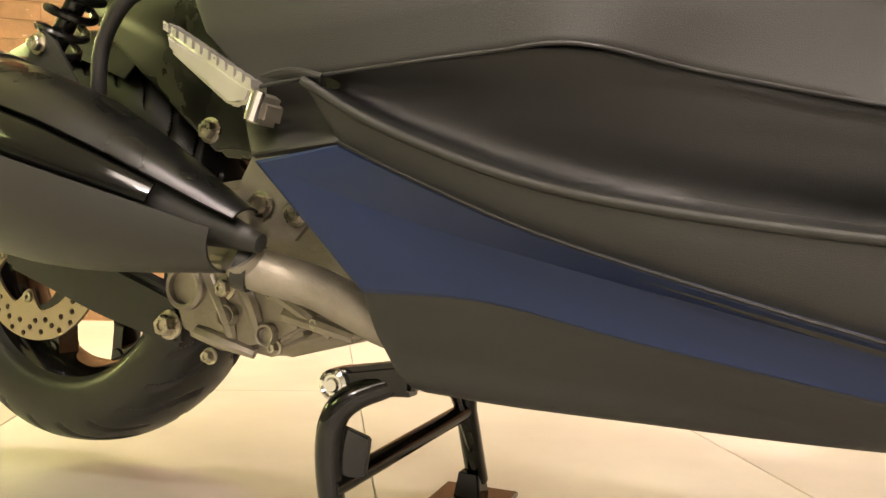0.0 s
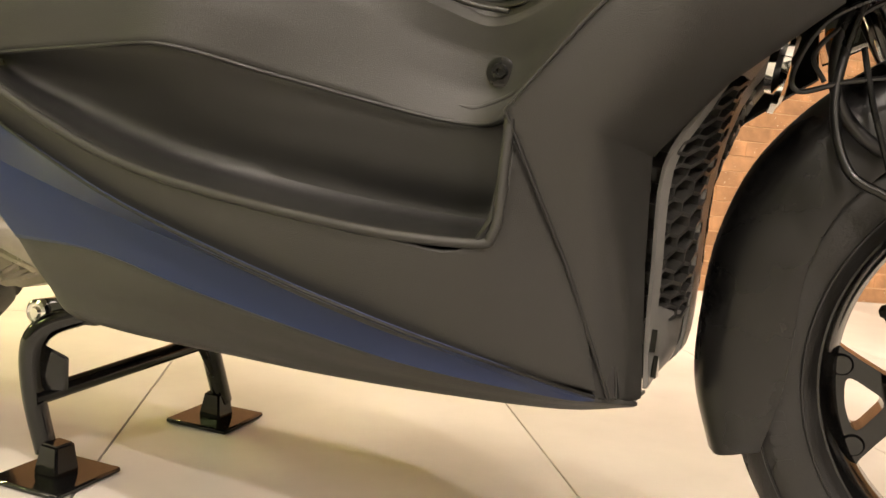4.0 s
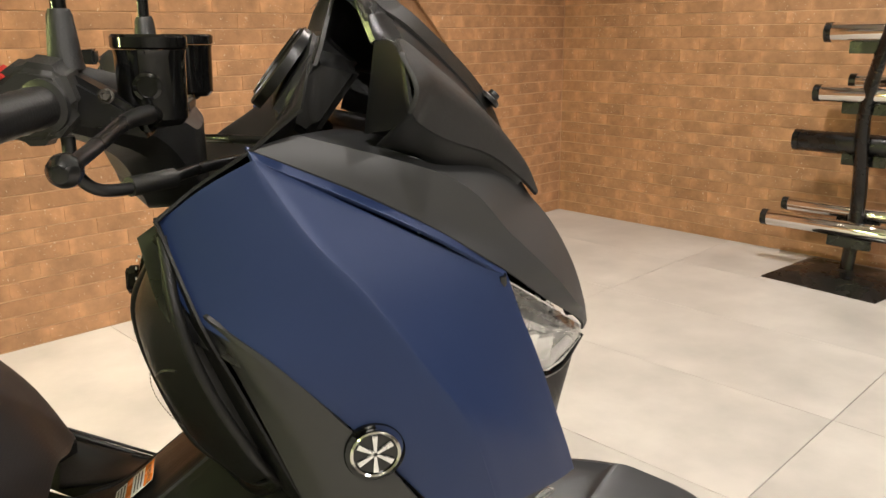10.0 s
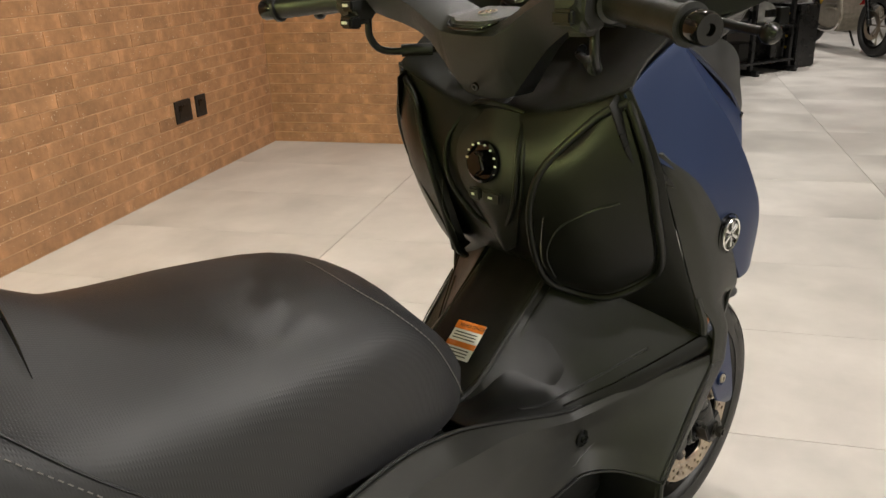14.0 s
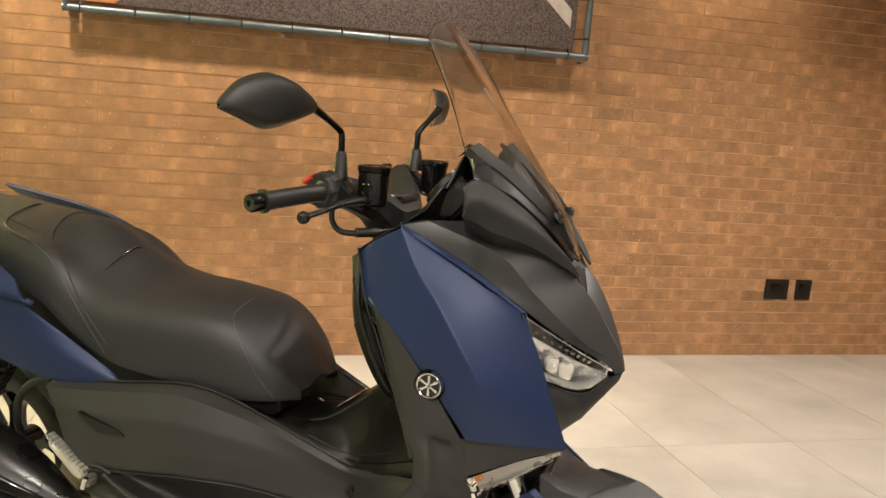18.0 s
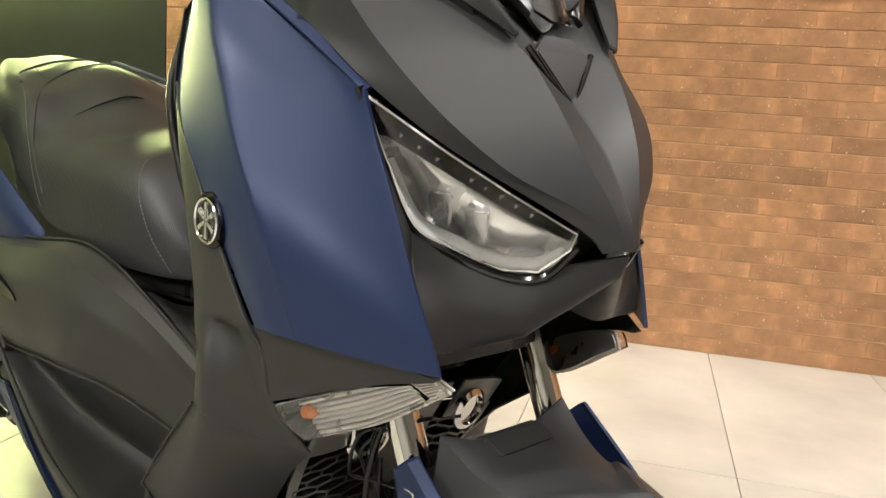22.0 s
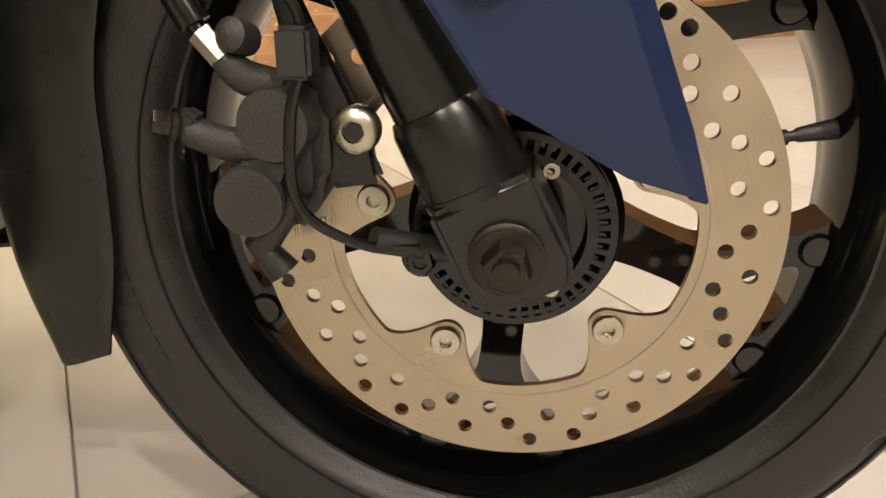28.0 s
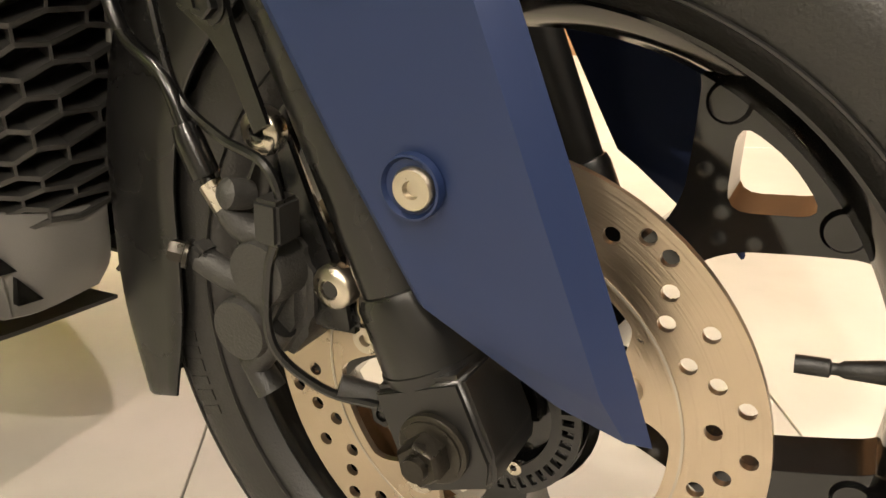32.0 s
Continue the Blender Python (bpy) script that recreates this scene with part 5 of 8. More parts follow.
# foot well: the recessed side wall and its ledge
well = [[(-1.000, -0.287, 0.480), (-0.925, -0.284, 0.445), (-0.812, -0.285, 0.404), (-0.695, -0.286, 0.380), (-0.545, -0.281, 0.363), (-0.446, -0.262, 0.360)],
        [(-0.985, -0.262, 0.478), (-0.915, -0.240, 0.446), (-0.805, -0.215, 0.408), (-0.690, -0.190, 0.385), (-0.545, -0.160, 0.368), (-0.434, -0.160, 0.367)],
        [(-0.985, -0.258, 0.484), (-0.900, -0.236, 0.470), (-0.800, -0.220, 0.452), (-0.690, -0.194, 0.430), (-0.545, -0.163, 0.405), (-0.434, -0.163, 0.402)],
        [(-1.010, -0.268, 0.490), (-0.900, -0.255, 0.498), (-0.790, -0.246, 0.503), (-0.690, -0.208, 0.490), (-0.545, -0.170, 0.462), (-0.432, -0.168, 0.458)]]
pair("foot_well", patch(well, RIGHT, 0.004, 6, 5), TRIM, scooter, "dark grained foot well in the side panel")
pair("well_end", patch([[(-0.456, -0.268, 0.357), (-0.444, -0.250, 0.358), (-0.440, -0.155, 0.362)], [(-0.436, -0.264, 0.400), (-0.438, -0.25, 0.40), (-0.444, -0.156, 0.405)], [(-0.436, -0.262, 0.456), (-0.440, -0.25, 0.456), (-0.452, -0.160, 0.458)]], (-1, -0.4, 0), 0.004, 4, 4), TRIM, scooter, "closed front end of the foot well")
# upper side panel from the tail to the leg shield, above the foot well
upper = [[(-1.055, -0.280, 0.478), (-0.985, -0.275, 0.487), (-0.850, -0.262, 0.500), (-0.775, -0.254, 0.504), (-0.688, -0.212, 0.487), (-0.553, -0.176, 0.461), (-0.494, -0.172, 0.455), (-0.460, -0.205, 0.458), (-0.438, -0.262, 0.456)],
         [(-1.110, -0.282, 0.530), (-0.990, -0.278, 0.530), (-0.850, -0.262, 0.545), (-0.760, -0.245, 0.545), (-0.655, -0.198, 0.527), (-0.542, -0.164, 0.492), (-0.482, -0.157, 0.482), (-0.445, -0.190, 0.484), (-0.411, -0.262, 0.493)],
         [(-1.150, -0.272, 0.600), (-1.030, -0.272, 0.600), (-0.870, -0.256, 0.610), (-0.760, -0.236, 0.600), (-0.650, -0.193, 0.565), (-0.540, -0.158, 0.528), (-0.478, -0.156, 0.516), (-0.425, -0.192, 0.525), (-0.371, -0.260, 0.541)],
         [(-1.180, -0.240, 0.645), (-1.032, -0.215, 0.656), (-0.875, -0.195, 0.674), (-0.770, -0.180, 0.658), (-0.665, -0.166, 0.618), (-0.540, -0.152, 0.566), (-0.484, -0.152, 0.553), (-0.405, -0.196, 0.578), (-0.314, -0.258, 0.612)]]
upper.insert(3, [(x, y, z - 0.010) for (x, _, z), y in zip(upper[3], (-0.262, -0.246, -0.234, -0.219, -0.185, -0.162, -0.160, -0.199, -0.2595))])
pair("upper_side_panel", patch(upper, RIGHT, 0.004, 6, 6, False, True), CHARCOAL, scooter, "charcoal side panel under the seat")
pair("well_lip", tube([V(*q) + V(0, 0.001, 0.001) for q in panel_mid[2][:6]] + [V(-0.440, -0.2655, 0.366), V(-0.4365, -0.2645, 0.385), V(-0.436, -0.2635, 0.420), V(-0.4355, -0.263, 0.454)], 0.0042, 10, 5), CHARCOAL, scooter, "rounded charcoal lip of the foot well")
pair("screw_dent", tube([on_patch(upper, u, v, 0.0, RIGHT) for u, v in ((5.35, 0.52), (5.60, 0.50), (5.80, 0.62), (6.25, 1.05), (6.55, 1.45))], [0.0006, 0.0022, 0.0026, 0.0022, 0.0006], 8, 5), CHARCOAL, scooter, "moulded edge below the screw")
pair("well_seam", tube([V(*q) + V(0, -0.0035, -0.001) for q in upper[0]], 0.0019, 8, 6), TRIM, scooter, "dark seam above the foot well")
pair("side_seam", tube([V(*q) + V(0, -0.0005, 0.0035) for q in upper[4][:7]], 0.0024, 8, 6), TRIM, scooter, "dark seam along the top of the side panel")
pair("shield_seam", tube([V(*r[0]) + V(0, -0.0022, 0) for r in shield_low], 0.0016, 8, 4, True), TRIM, scooter, "dark seam along the leg shield")
pair("side_screw", merge(lathe([(0.0135, -0.002), (0.0135, 0.001), (0.011, 0.0015), (0.0, 0.0015)], (-0.484, -0.157, 0.503), (-0.48, -1, 0.49), 24), bolt((-0.484, -0.159, 0.503), (0, -1, 0), 0.007, 0.004)), BLACK, scooter, "black recessed screw")
pair("panel_slot", hull([(-1.072, -0.284, 0.604), (-1.02, -0.282, 0.570), (-0.958, -0.2735, 0.568), (-0.975, -0.275, 0.580), (-1.072, -0.265, 0.604), (-0.958, -0.255, 0.568), (-1.02, -0.265, 0.570)], 0), GLOSS, scooter, "dark slot in the side panel")

# inner leg shield, tunnel and foot boards
tun = []
for x, w, z, zb in ((-0.345, 0.060, 0.800, 0.690), (-0.400, 0.062, 0.762, 0.650), (-0.450, 0.062, 0.722, 0.615), (-0.515, 0.064, 0.671, 0.575), (-0.590, 0.066, 0.616, 0.562), (-0.640, 0.066, 0.600, 0.550), (-0.720, 0.066, 0.59, 0.54)):
    tun.append([(x, -w - 0.055, zb), (x, -w, z - 0.012), (x, -w * 0.5, z), (x, 0, z + 0.002), (x, w * 0.5, z), (x, w, z - 0.012), (x, w + 0.055, zb)])
part("centre_tunnel", centred(patch(tun, (0, 0, 1), 0.004, 4, 5), 0.12), INNER, scooter, "charcoal step-through tunnel")
pair("tunnel_seam", tube([(x, -w + 0.002, z - 0.009) for x, w, z in ((-0.405, 0.050, 0.760), (-0.450, 0.050, 0.722), (-0.515, 0.052, 0.671), (-0.590, 0.054, 0.616), (-0.640, 0.056, 0.600))], 0.0045, 8, 5), TRIM, scooter, "ribbed seam along the tunnel")
board = [[(-0.700, -0.146, 0.590), (-0.620, -0.142, 0.565), (-0.545, -0.140, 0.532), (-0.484, -0.138, 0.518), (-0.420, -0.165, 0.545), (-0.306, -0.236, 0.600)],
         [(-0.700, -0.156, 0.628), (-0.620, -0.150, 0.598), (-0.545, -0.150, 0.566), (-0.484, -0.147, 0.552), (-0.410, -0.194, 0.580), (-0.306, -0.256, 0.634)],
         [(-0.690, -0.115, 0.606), (-0.605, -0.110, 0.597), (-0.546, -0.105, 0.592), (-0.492, -0.105, 0.602), (-0.432, -0.125, 0.640), (-0.335, -0.175, 0.690)],
         [(-0.680, -0.066, 0.598), (-0.592, -0.068, 0.601), (-0.545, -0.062, 0.630), (-0.505, -0.062, 0.665), (-0.455, -0.064, 0.706), (-0.405, -0.070, 0.745)]]
pair("knee_panel", patch(board, (-0.3, -0.7, 0.8), 0.004, 5, 5), INNER, scooter, "charcoal inner panel by the knee")
# tube added to plug the gap between the inner and outer shield
pair("shield_joint", tube([(-0.345, -0.2440, 0.714), (-0.337, -0.2470, 0.692), (-0.329, -0.2490, 0.671), (-0.324, -0.2485, 0.650)], 0.0065, 8, 4), CHARCOAL, scooter, "charcoal plug in the gap of the leg shield")
pair("knee_joint", tube([on_patch(board, u, 1.22, 0.0004, (-0.3, -0.7, 0.8)) for u in (2.6, 3.2, 3.8, 4.4, 4.95)], 0.0016, 8, 5), GLOSS, scooter, "dark joint across the knee panel")
pair("knee_seam", tube([on_patch(board, u, 1.45, 0.0006, (-0.3, -0.7, 0.8)) for u in (1.2, 2.0, 2.8, 3.6, 4.4)], 0.0020, 8, 5), TRIM, scooter, "moulded crease across the knee panel")
inner = [[(-0.479, -0.206, 1.022), (-0.474, -0.150, 1.000), (-0.484, -0.070, 0.976), (-0.488, 0, 0.968)],
         [(-0.446, -0.232, 0.930), (-0.488, -0.150, 0.922), (-0.512, -0.070, 0.916), (-0.512, 0, 0.912)],
         [(-0.418, -0.234, 0.865), (-0.475, -0.150, 0.850), (-0.500, -0.075, 0.850), (-0.502, 0, 0.850)],
         [(-0.384, -0.238, 0.785), (-0.430, -0.150, 0.765), (-0.462, -0.075, 0.770), (-0.478, 0, 0.775)],
         [(-0.349, -0.244, 0.707), (-0.385, -0.150, 0.705), (-0.420, -0.080, 0.725), (-0.440, 0, 0.735)],
         [(-0.318, -0.252, 0.640), (-0.345, -0.170, 0.660), (-0.390, -0.080, 0.695), (-0.410, 0, 0.715)]]
pair("inner_leg_shield", patch(to_middle(inner, 0.24), (-1, 0, 0.2), 0.004, 6, 6), INNER, scooter, "dark inner leg shield facing the rider")
pad = [[(-0.476, -0.198, 0.996), (-0.486, -0.176, 0.984), (-0.494, -0.150, 0.962)],
       [(-0.466, -0.222, 0.925), (-0.506, -0.155, 0.922), (-0.521, -0.104, 0.905)],
       [(-0.444, -0.224, 0.855), (-0.496, -0.150, 0.842), (-0.516, -0.082, 0.835)],
       [(-0.412, -0.216, 0.785), (-0.456, -0.150, 0.760), (-0.486, -0.080, 0.750)],
       [(-0.396, -0.190, 0.745), (-0.421, -0.145, 0.714), (-0.448, -0.100, 0.718)]]
pads = pair("glove_box_lid", patch(pad, (-1, 0, 0.2), 0.02, 6, 6, False, False, 0.006), INNER, scooter, "padded dark vinyl glove box lid")
rim = [q for q in pad[0]] + [r[2] for r in pad[1:]] + [pad[4][1], pad[4][0]] + [r[0] for r in pad[3:0:-1]] + [pad[0][0]]
pair("lid_gap", tube([V(*q) + V(0.006, 0, 0) for q in rim], 0.0024, 8, 5), TRIM, pads[0], "black gap round the lid")[1].parent = pads[1]
pair("lid_frame", tube([V(*q) + (V(*q) - V(-0.47, -0.15, 0.85)) * 0.06 + V(0.004, 0, 0) for q in rim], 0.0055, 10, 5), INNER, pads[0], "raised moulded frame round the lid")[1].parent = pads[1]
pair("lid_seam", tube([on_patch(pad, u, v, 0.0004, (-1, 0, 0)) for u, v in ((1.85, 3.2), (1.8, 2.6), (1.4, 2.1), (0.8, 1.8), (0.4, 1.7))], 0.0014, 6, 5), TRIM, pads[0], "stitched seam across the lid")[1].parent = pads[1]

# seat
seat_rows = []
for crown, (x, zt, wt, zs, ws_, zb, wb) in zip((0.014, 0.014, 0.014, 0.014, 0.020, 0.044, 0.044, 0.026, 0.014), ((-0.652, 0.676, 0.050, 0.664, 0.082, 0.642, 0.084), (-0.715, 0.766, 0.074, 0.728, 0.128, 0.646, 0.138), (-0.800, 0.833, 0.088, 0.780, 0.152, 0.653, 0.168), (-0.930, 0.850, 0.104, 0.792, 0.168, 0.673, 0.188),
                                 (-1.060, 0.862, 0.110, 0.804, 0.176, 0.693, 0.200), (-1.160, 0.912, 0.110, 0.828, 0.178, 0.744, 0.206), (-1.270, 0.966, 0.110, 0.902, 0.173, 0.812, 0.203), (-1.450, 0.984, 0.104, 0.940, 0.160, 0.872, 0.180), (-1.660, 1.000, 0.070, 0.980, 0.110, 0.950, 0.130))):
    seat_rows.append([(x, -wb, zb), (x, -ws_, zs), (x, -wt, zt - crown), (x, 0, zt), (x, wt, zt - crown), (x, ws_, zs), (x, wb, zb)])
seat = part("seat", centred(patch(seat_rows, (0, 0, 1), 0.03, 5, 5)), VINYL, scooter, "stepped dark grey vinyl double seat", 60)
part("seat_base", hull([(x, s * w, z) for s in (-1, 1) for x, w, z in ((-0.70, 0.09, 0.60), (-0.70, 0.09, 0.645), (-0.85, 0.16, 0.62), (-0.80, 0.16, 0.65), (-1.25, 0.19, 0.70), (-1.25, 0.19, 0.80), (-1.6, 0.12, 0.78), (-1.6, 0.13, 0.92), (-1.0, 0.18, 0.60))], 0.01), TRIM, scooter, "black seat base")

# seams round the rider's back rest and along the passenger's part
for path in (((0.3, 4.15), (0.75, 4.9), (1.3, 5.7), (1.9, 6.25), (2.5, 6.45), (3.0, 6.48), (3.5, 6.45), (4.1, 6.25), (4.7, 5.7), (5.25, 4.9), (5.7, 4.15)),
             ((1.9, 6.25), (2.0, 6.9), (2.1, 7.5)), ((4.1, 6.25), (4.0, 6.9), (3.9, 7.5))):
    part("seat_seam", centred(tube([on_patch(seat_rows, u, v, 0.0004) for u, v in path], 0.0015, 6, 5)), VINYL, seat, "stitched seam in the seat cover")

# tail
tail = [[(-1.010, -0.205, 0.652), (-1.120, -0.235, 0.640), (-1.260, -0.255, 0.660), (-1.420, -0.250, 0.705), (-1.600, -0.215, 0.760)],
        [(-1.034, -0.205, 0.660), (-1.130, -0.238, 0.695), (-1.250, -0.256, 0.735), (-1.420, -0.250, 0.790), (-1.640, -0.205, 0.845)],
        [(-1.045, -0.200, 0.668), (-1.140, -0.225, 0.735), (-1.248, -0.246, 0.800), (-1.420, -0.235, 0.870), (-1.690, -0.185, 0.925)]]
pair("tail_side_panel", patch(tail, RIGHT, 0.004, 6, 6), BLUE, scooter, "matte blue tail side panel")
rail = [[(-1.235, -0.248, 0.805), (-1.330, -0.252, 0.815), (-1.480, -0.238, 0.850), (-1.700, -0.195, 0.915)],
        [(-1.250, -0.258, 0.822), (-1.340, -0.266, 0.845), (-1.490, -0.255, 0.885), (-1.730, -0.205, 0.955)],
        [(-1.285, -0.240, 0.858), (-1.370, -0.235, 0.903), (-1.510, -0.222, 0.952), (-1.775, -0.160, 1.005)]]
pair("grab_rail", patch(rail, (0, -1, 0.3), 0.012, 5, 5, False, False, 0.003), BLUE, scooter, "blue passenger grab rail")
part("tail_light", hull([(-1.70, y, z) for y in (-0.07, 0.09) for z in (0.80, 0.88)] + [(-1.80, y, z) for y in (-0.05, 0.07) for z in (0.86, 0.92)], 0.01), RED, scooter, "red tail light")
pair("rear_indicator", hull([(-1.76, -0.14, 0.93), (-1.70, -0.18, 0.92), (-1.76, -0.14, 0.975), (-1.70, -0.18, 0.965), (-1.79, -0.11, 0.93), (-1.79, -0.11, 0.975)], 0.004), ORANGE, scooter, "orange rear indicator")


# ---- cockpit ----
dash = [[(-0.479, -0.204, 1.020), (-0.480, -0.140, 0.996), (-0.484, -0.070, 0.974), (-0.488, 0, 0.966)],
        [(-0.440, -0.200, 1.050), (-0.430, -0.130, 1.020), (-0.430, -0.070, 1.000), (-0.430, 0, 0.995)],
        [(-0.395, -0.205, 1.078), (-0.370, -0.150, 1.080), (-0.350, -0.080, 1.070), (-0.345, 0, 1.065)],
        [(-0.345, -0.205, 1.115), (-0.335, -0.155, 1.150), (-0.325, -0.085, 1.160), (-0.320, 0, 1.150)]]
pair("dash_panel", patch(to_middle(dash, 0.205), (-0.7, 0, 0.7), 0.004, 5, 5), INNER, scooter, "black dash panel under the handlebar")

# meter
MET, MD = V(-0.345, 0, 1.135), V(-0.78, 0, 0.62).normalized()
meter = part("instrument_panel", merge(hull([MET + V(0, s * y, 0) + MD * d + V(0.62, 0, 0.78) * b for s in (-1, 1) for y, d, b in ((0.12, 0.0, -0.045), (0.13, 0.0, 0.03), (0.10, 0.012, 0.055), (0.10, -0.05, 0.05), (0.12, -0.05, -0.04))], 0.008, 3)), TRIM, scooter, "black instrument binnacle")
for y in (-0.068, 0.068):
    c = MET + V(0, y, 0) + MD * 0.013
    part("gauge_face", lathe([(0.0, 0.0), (0.044, 0.0), (0.044, 0.002), (0.0, 0.002)], c, c + MD, 40), GLOSS, meter, "round black gauge face")
    part("gauge_rim", lathe([(0.048, -0.004), (0.048, 0.006), (0.045, 0.008), (0.0435, 0.002), (0.0435, -0.004)], c, c + MD, 48, True), BLACK, meter, "dark gauge rim")
    for k in range(13):
        a = radians(210 - 20 * k)
        e1, e2 = V(0, -1, 0), MD.cross(V(0, -1, 0))
        d = e1 * math.cos(a) - e2 * math.sin(a)
        w = d.cross(MD)
        part("gauge_mark", hull([c + d * r + w * q + MD * h for r in (0.035, 0.041) for q in (-0.0007, 0.0007) for h in (0.002, 0.0026)], 0), WHITE, meter)
frame_d = Matrix((V(0, -1, 0), -MD.cross(V(0, -1, 0)), MD)).transposed().to_4x4()
for text, y, a in (("100", -0.068, 118), ("120", -0.068, 62), ("80", -0.068, 160), ("140", -0.068, 20), ("4", 0.068, 140), ("6", 0.068, 90), ("8", 0.068, 40)):
    c = MET + V(0, y, 0) + MD * 0.0158
    m = Matrix.Translation(c) @ frame_d @ Matrix.Translation((0.028 * math.cos(radians(a)), 0.028 * math.sin(radians(a)), 0))
    letters(text, 0.010, m, WHITE, "gauge_digits", meter, "pale gauge digits", 0.0002)

# handlebar cover
def bar_ring(y, xb, xf, zt, zb, c):
    """Eight-cornered section of the bar cover, bottom drawn in."""
    return [(xb + c, y, zt), (xf - c, y, zt + 0.006), (xf, y, zt - c), (xf, y, zb + c), (xf - c, y, zb), (xb + 2.2 * c, y, zb), (xb + 0.8 * c, y, zb + 1.6 * c), (xb, y, zt - c)]


bar = part("handlebar_cover", loft([bar_ring(*q) for q in ((-0.182, -0.585, -0.535, 1.153, 1.100, 0.012), (-0.110, -0.556, -0.480, 1.132, 1.066, 0.016), (-0.058, -0.548, -0.455, 1.106, 1.018, 0.018), (-0.030, -0.546, -0.448, 1.098, 0.996, 0.018),
                                                        (0.044, -0.546, -0.448, 1.100, 0.996, 0.018), (0.070, -0.548, -0.455, 1.110, 1.018, 0.018), (0.118, -0.558, -0.485, 1.138, 1.074, 0.016), (0.184, -0.582, -0.535, 1.158, 1.105, 0.012))], 6), TRIM, scooter, "black plastic handlebar cover", 34)
CAP = ((-0.455, -0.034), (-0.455, 0.052), (-0.500, 0.060), (-0.532, 0.050), (-0.545, 0.032), (-0.545, -0.014), (-0.532, -0.032), (-0.500, -0.042))
part("cover_cap", hull([(x, y, 1.100 + (x + 0.499) * 0.16 + h) for x, y in CAP for h in (-0.012, 0.0045)], 0.004, 3), TRIM, bar, "raised centre cap with a round badge")
part("cap_groove", tube([(x * 1.004, y * 1.03, 1.1012 + (x + 0.499) * 0.16 - 0.5 * max(0.0, -x - 0.535)) for x, y in CAP[1:] + CAP[:1]], 0.0022, 8, 6), GLOSS, bar, "dark groove round the cap")
BE = V(-0.502, 0.009, 1.1045)
bd = V(-0.16, 0, 0.987)
be = part("cap_badge", lathe([(0.0, 0.0), (0.0115, 0.0), (0.0115, 0.002), (0.0, 0.002)], BE, BE + bd, 28), GLOSS, bar, "small round badge")
part("badge_ring", lathe([(0.0135, 0), (0.0135, 0.003), (0.0112, 0.003), (0.0112, 0)], BE, BE + bd, 32, True), SILVER, be, "silver ring")
e1 = V(0, -1, 0)
e2 = bd.normalized().cross(e1)
for k in range(6):
    a = radians(60 * k + 30)
    d = e1 * math.cos(a) + e2 * math.sin(a)
    w = d.cross(bd.normalized())
    part("badge_spoke", hull([BE + d * r + w * q + bd.normalized() * h for r, q0 in ((0.001, 0.0009), (0.0095, 0.0014)) for q in (-q0, q0) for h in (0.002, 0.0028)], 0), ORANGE if k == 7 else SILVER, be)
part("cover_screw", bolt((-0.530, 0.006, 1.012), (-0.9, 0, -0.3), 0.006, 0.004), BLACK, bar, "black screw")

# grips, switches, levers
GI, GO = V(-0.546, -0.222, 1.124), V(-0.600, -0.352, 1.110)
gd = (GO - GI).normalized()
grip_prof = [(0.0215, 0.0), (0.0215, 0.004), (0.0165, 0.006)] + [(0.0165 + 0.0009 * (k % 2), 0.008 + 0.0085 * k) for k in range(15)] + [(0.0165, 0.134), (0.0215, 0.135), (0.0215, 0.140), (0.016, 0.141)]
grips = pair("grip", lathe(grip_prof, GI, GO, 28), RUBBER, scooter, "black rubber handlebar grip")
ends = pair("bar_end", lathe([(0.0, 0.0), (0.0155, 0.0), (0.0165, 0.003), (0.0165, 0.022), (0.0145, 0.026), (0.006, 0.026), (0.0055, 0.022), (0.0, 0.022)], GO, GO + gd, 28), GLOSS, scooter, "gloss black bar-end weight")
switches = pair("switch_housing", hull([(-0.592, -0.172, 1.112), (-0.592, -0.172, 1.148), (-0.566, -0.172, 1.166), (-0.530, -0.172, 1.160), (-0.520, -0.172, 1.122), (-0.545, -0.172, 1.088), (-0.575, -0.172, 1.088),
                                       (-0.592, -0.214, 1.108), (-0.590, -0.214, 1.142), (-0.568, -0.214, 1.158), (-0.535, -0.214, 1.152), (-0.525, -0.214, 1.118), (-0.548, -0.214, 1.090), (-0.575, -0.214, 1.090)], 0.008, 3), CHARCOAL, scooter, "charcoal switch housing")
part("kill_switch", hull([(-0.598, -0.184, 1.133), (-0.570, -0.184, 1.151), (-0.598, -0.208, 1.129), (-0.572, -0.210, 1.145), (-0.606, -0.186, 1.142), (-0.578, -0.188, 1.159), (-0.606, -0.206, 1.138), (-0.580, -0.208, 1.154)], 0.004, 3), RED, switches[0], "red engine stop switch")
part("starter_button", hull([(-0.598, s, z) for s in (-0.178, -0.206) for z in (1.104, 1.120)] + [(-0.588, s, z) for s in (-0.178, -0.206) for z in (1.102, 1.122)], 0.003), BLACK, switches[0], "black starter button")
for y, z, name in ((0.188, 1.152, "light_switch"), (0.190, 1.118, "indicator_switch"), (0.195, 1.094, "horn_button")):
    part(name, hull([(-0.604, y + a, z + b) for a in (-0.013, 0.013) for b in (-0.008, 0.008)] + [(-0.584, y + a, z + b) for a in (-0.015, 0.015) for b in (-0.01, 0.01)], 0.003), BLACK, switches[1], "black thumb switch")
    part("switch_mark", box(-0.6055, y - 0.006, z - 0.002, -0.6045, y + 0.006, z + 0.002), WHITE, switches[1], "pale switch mark")
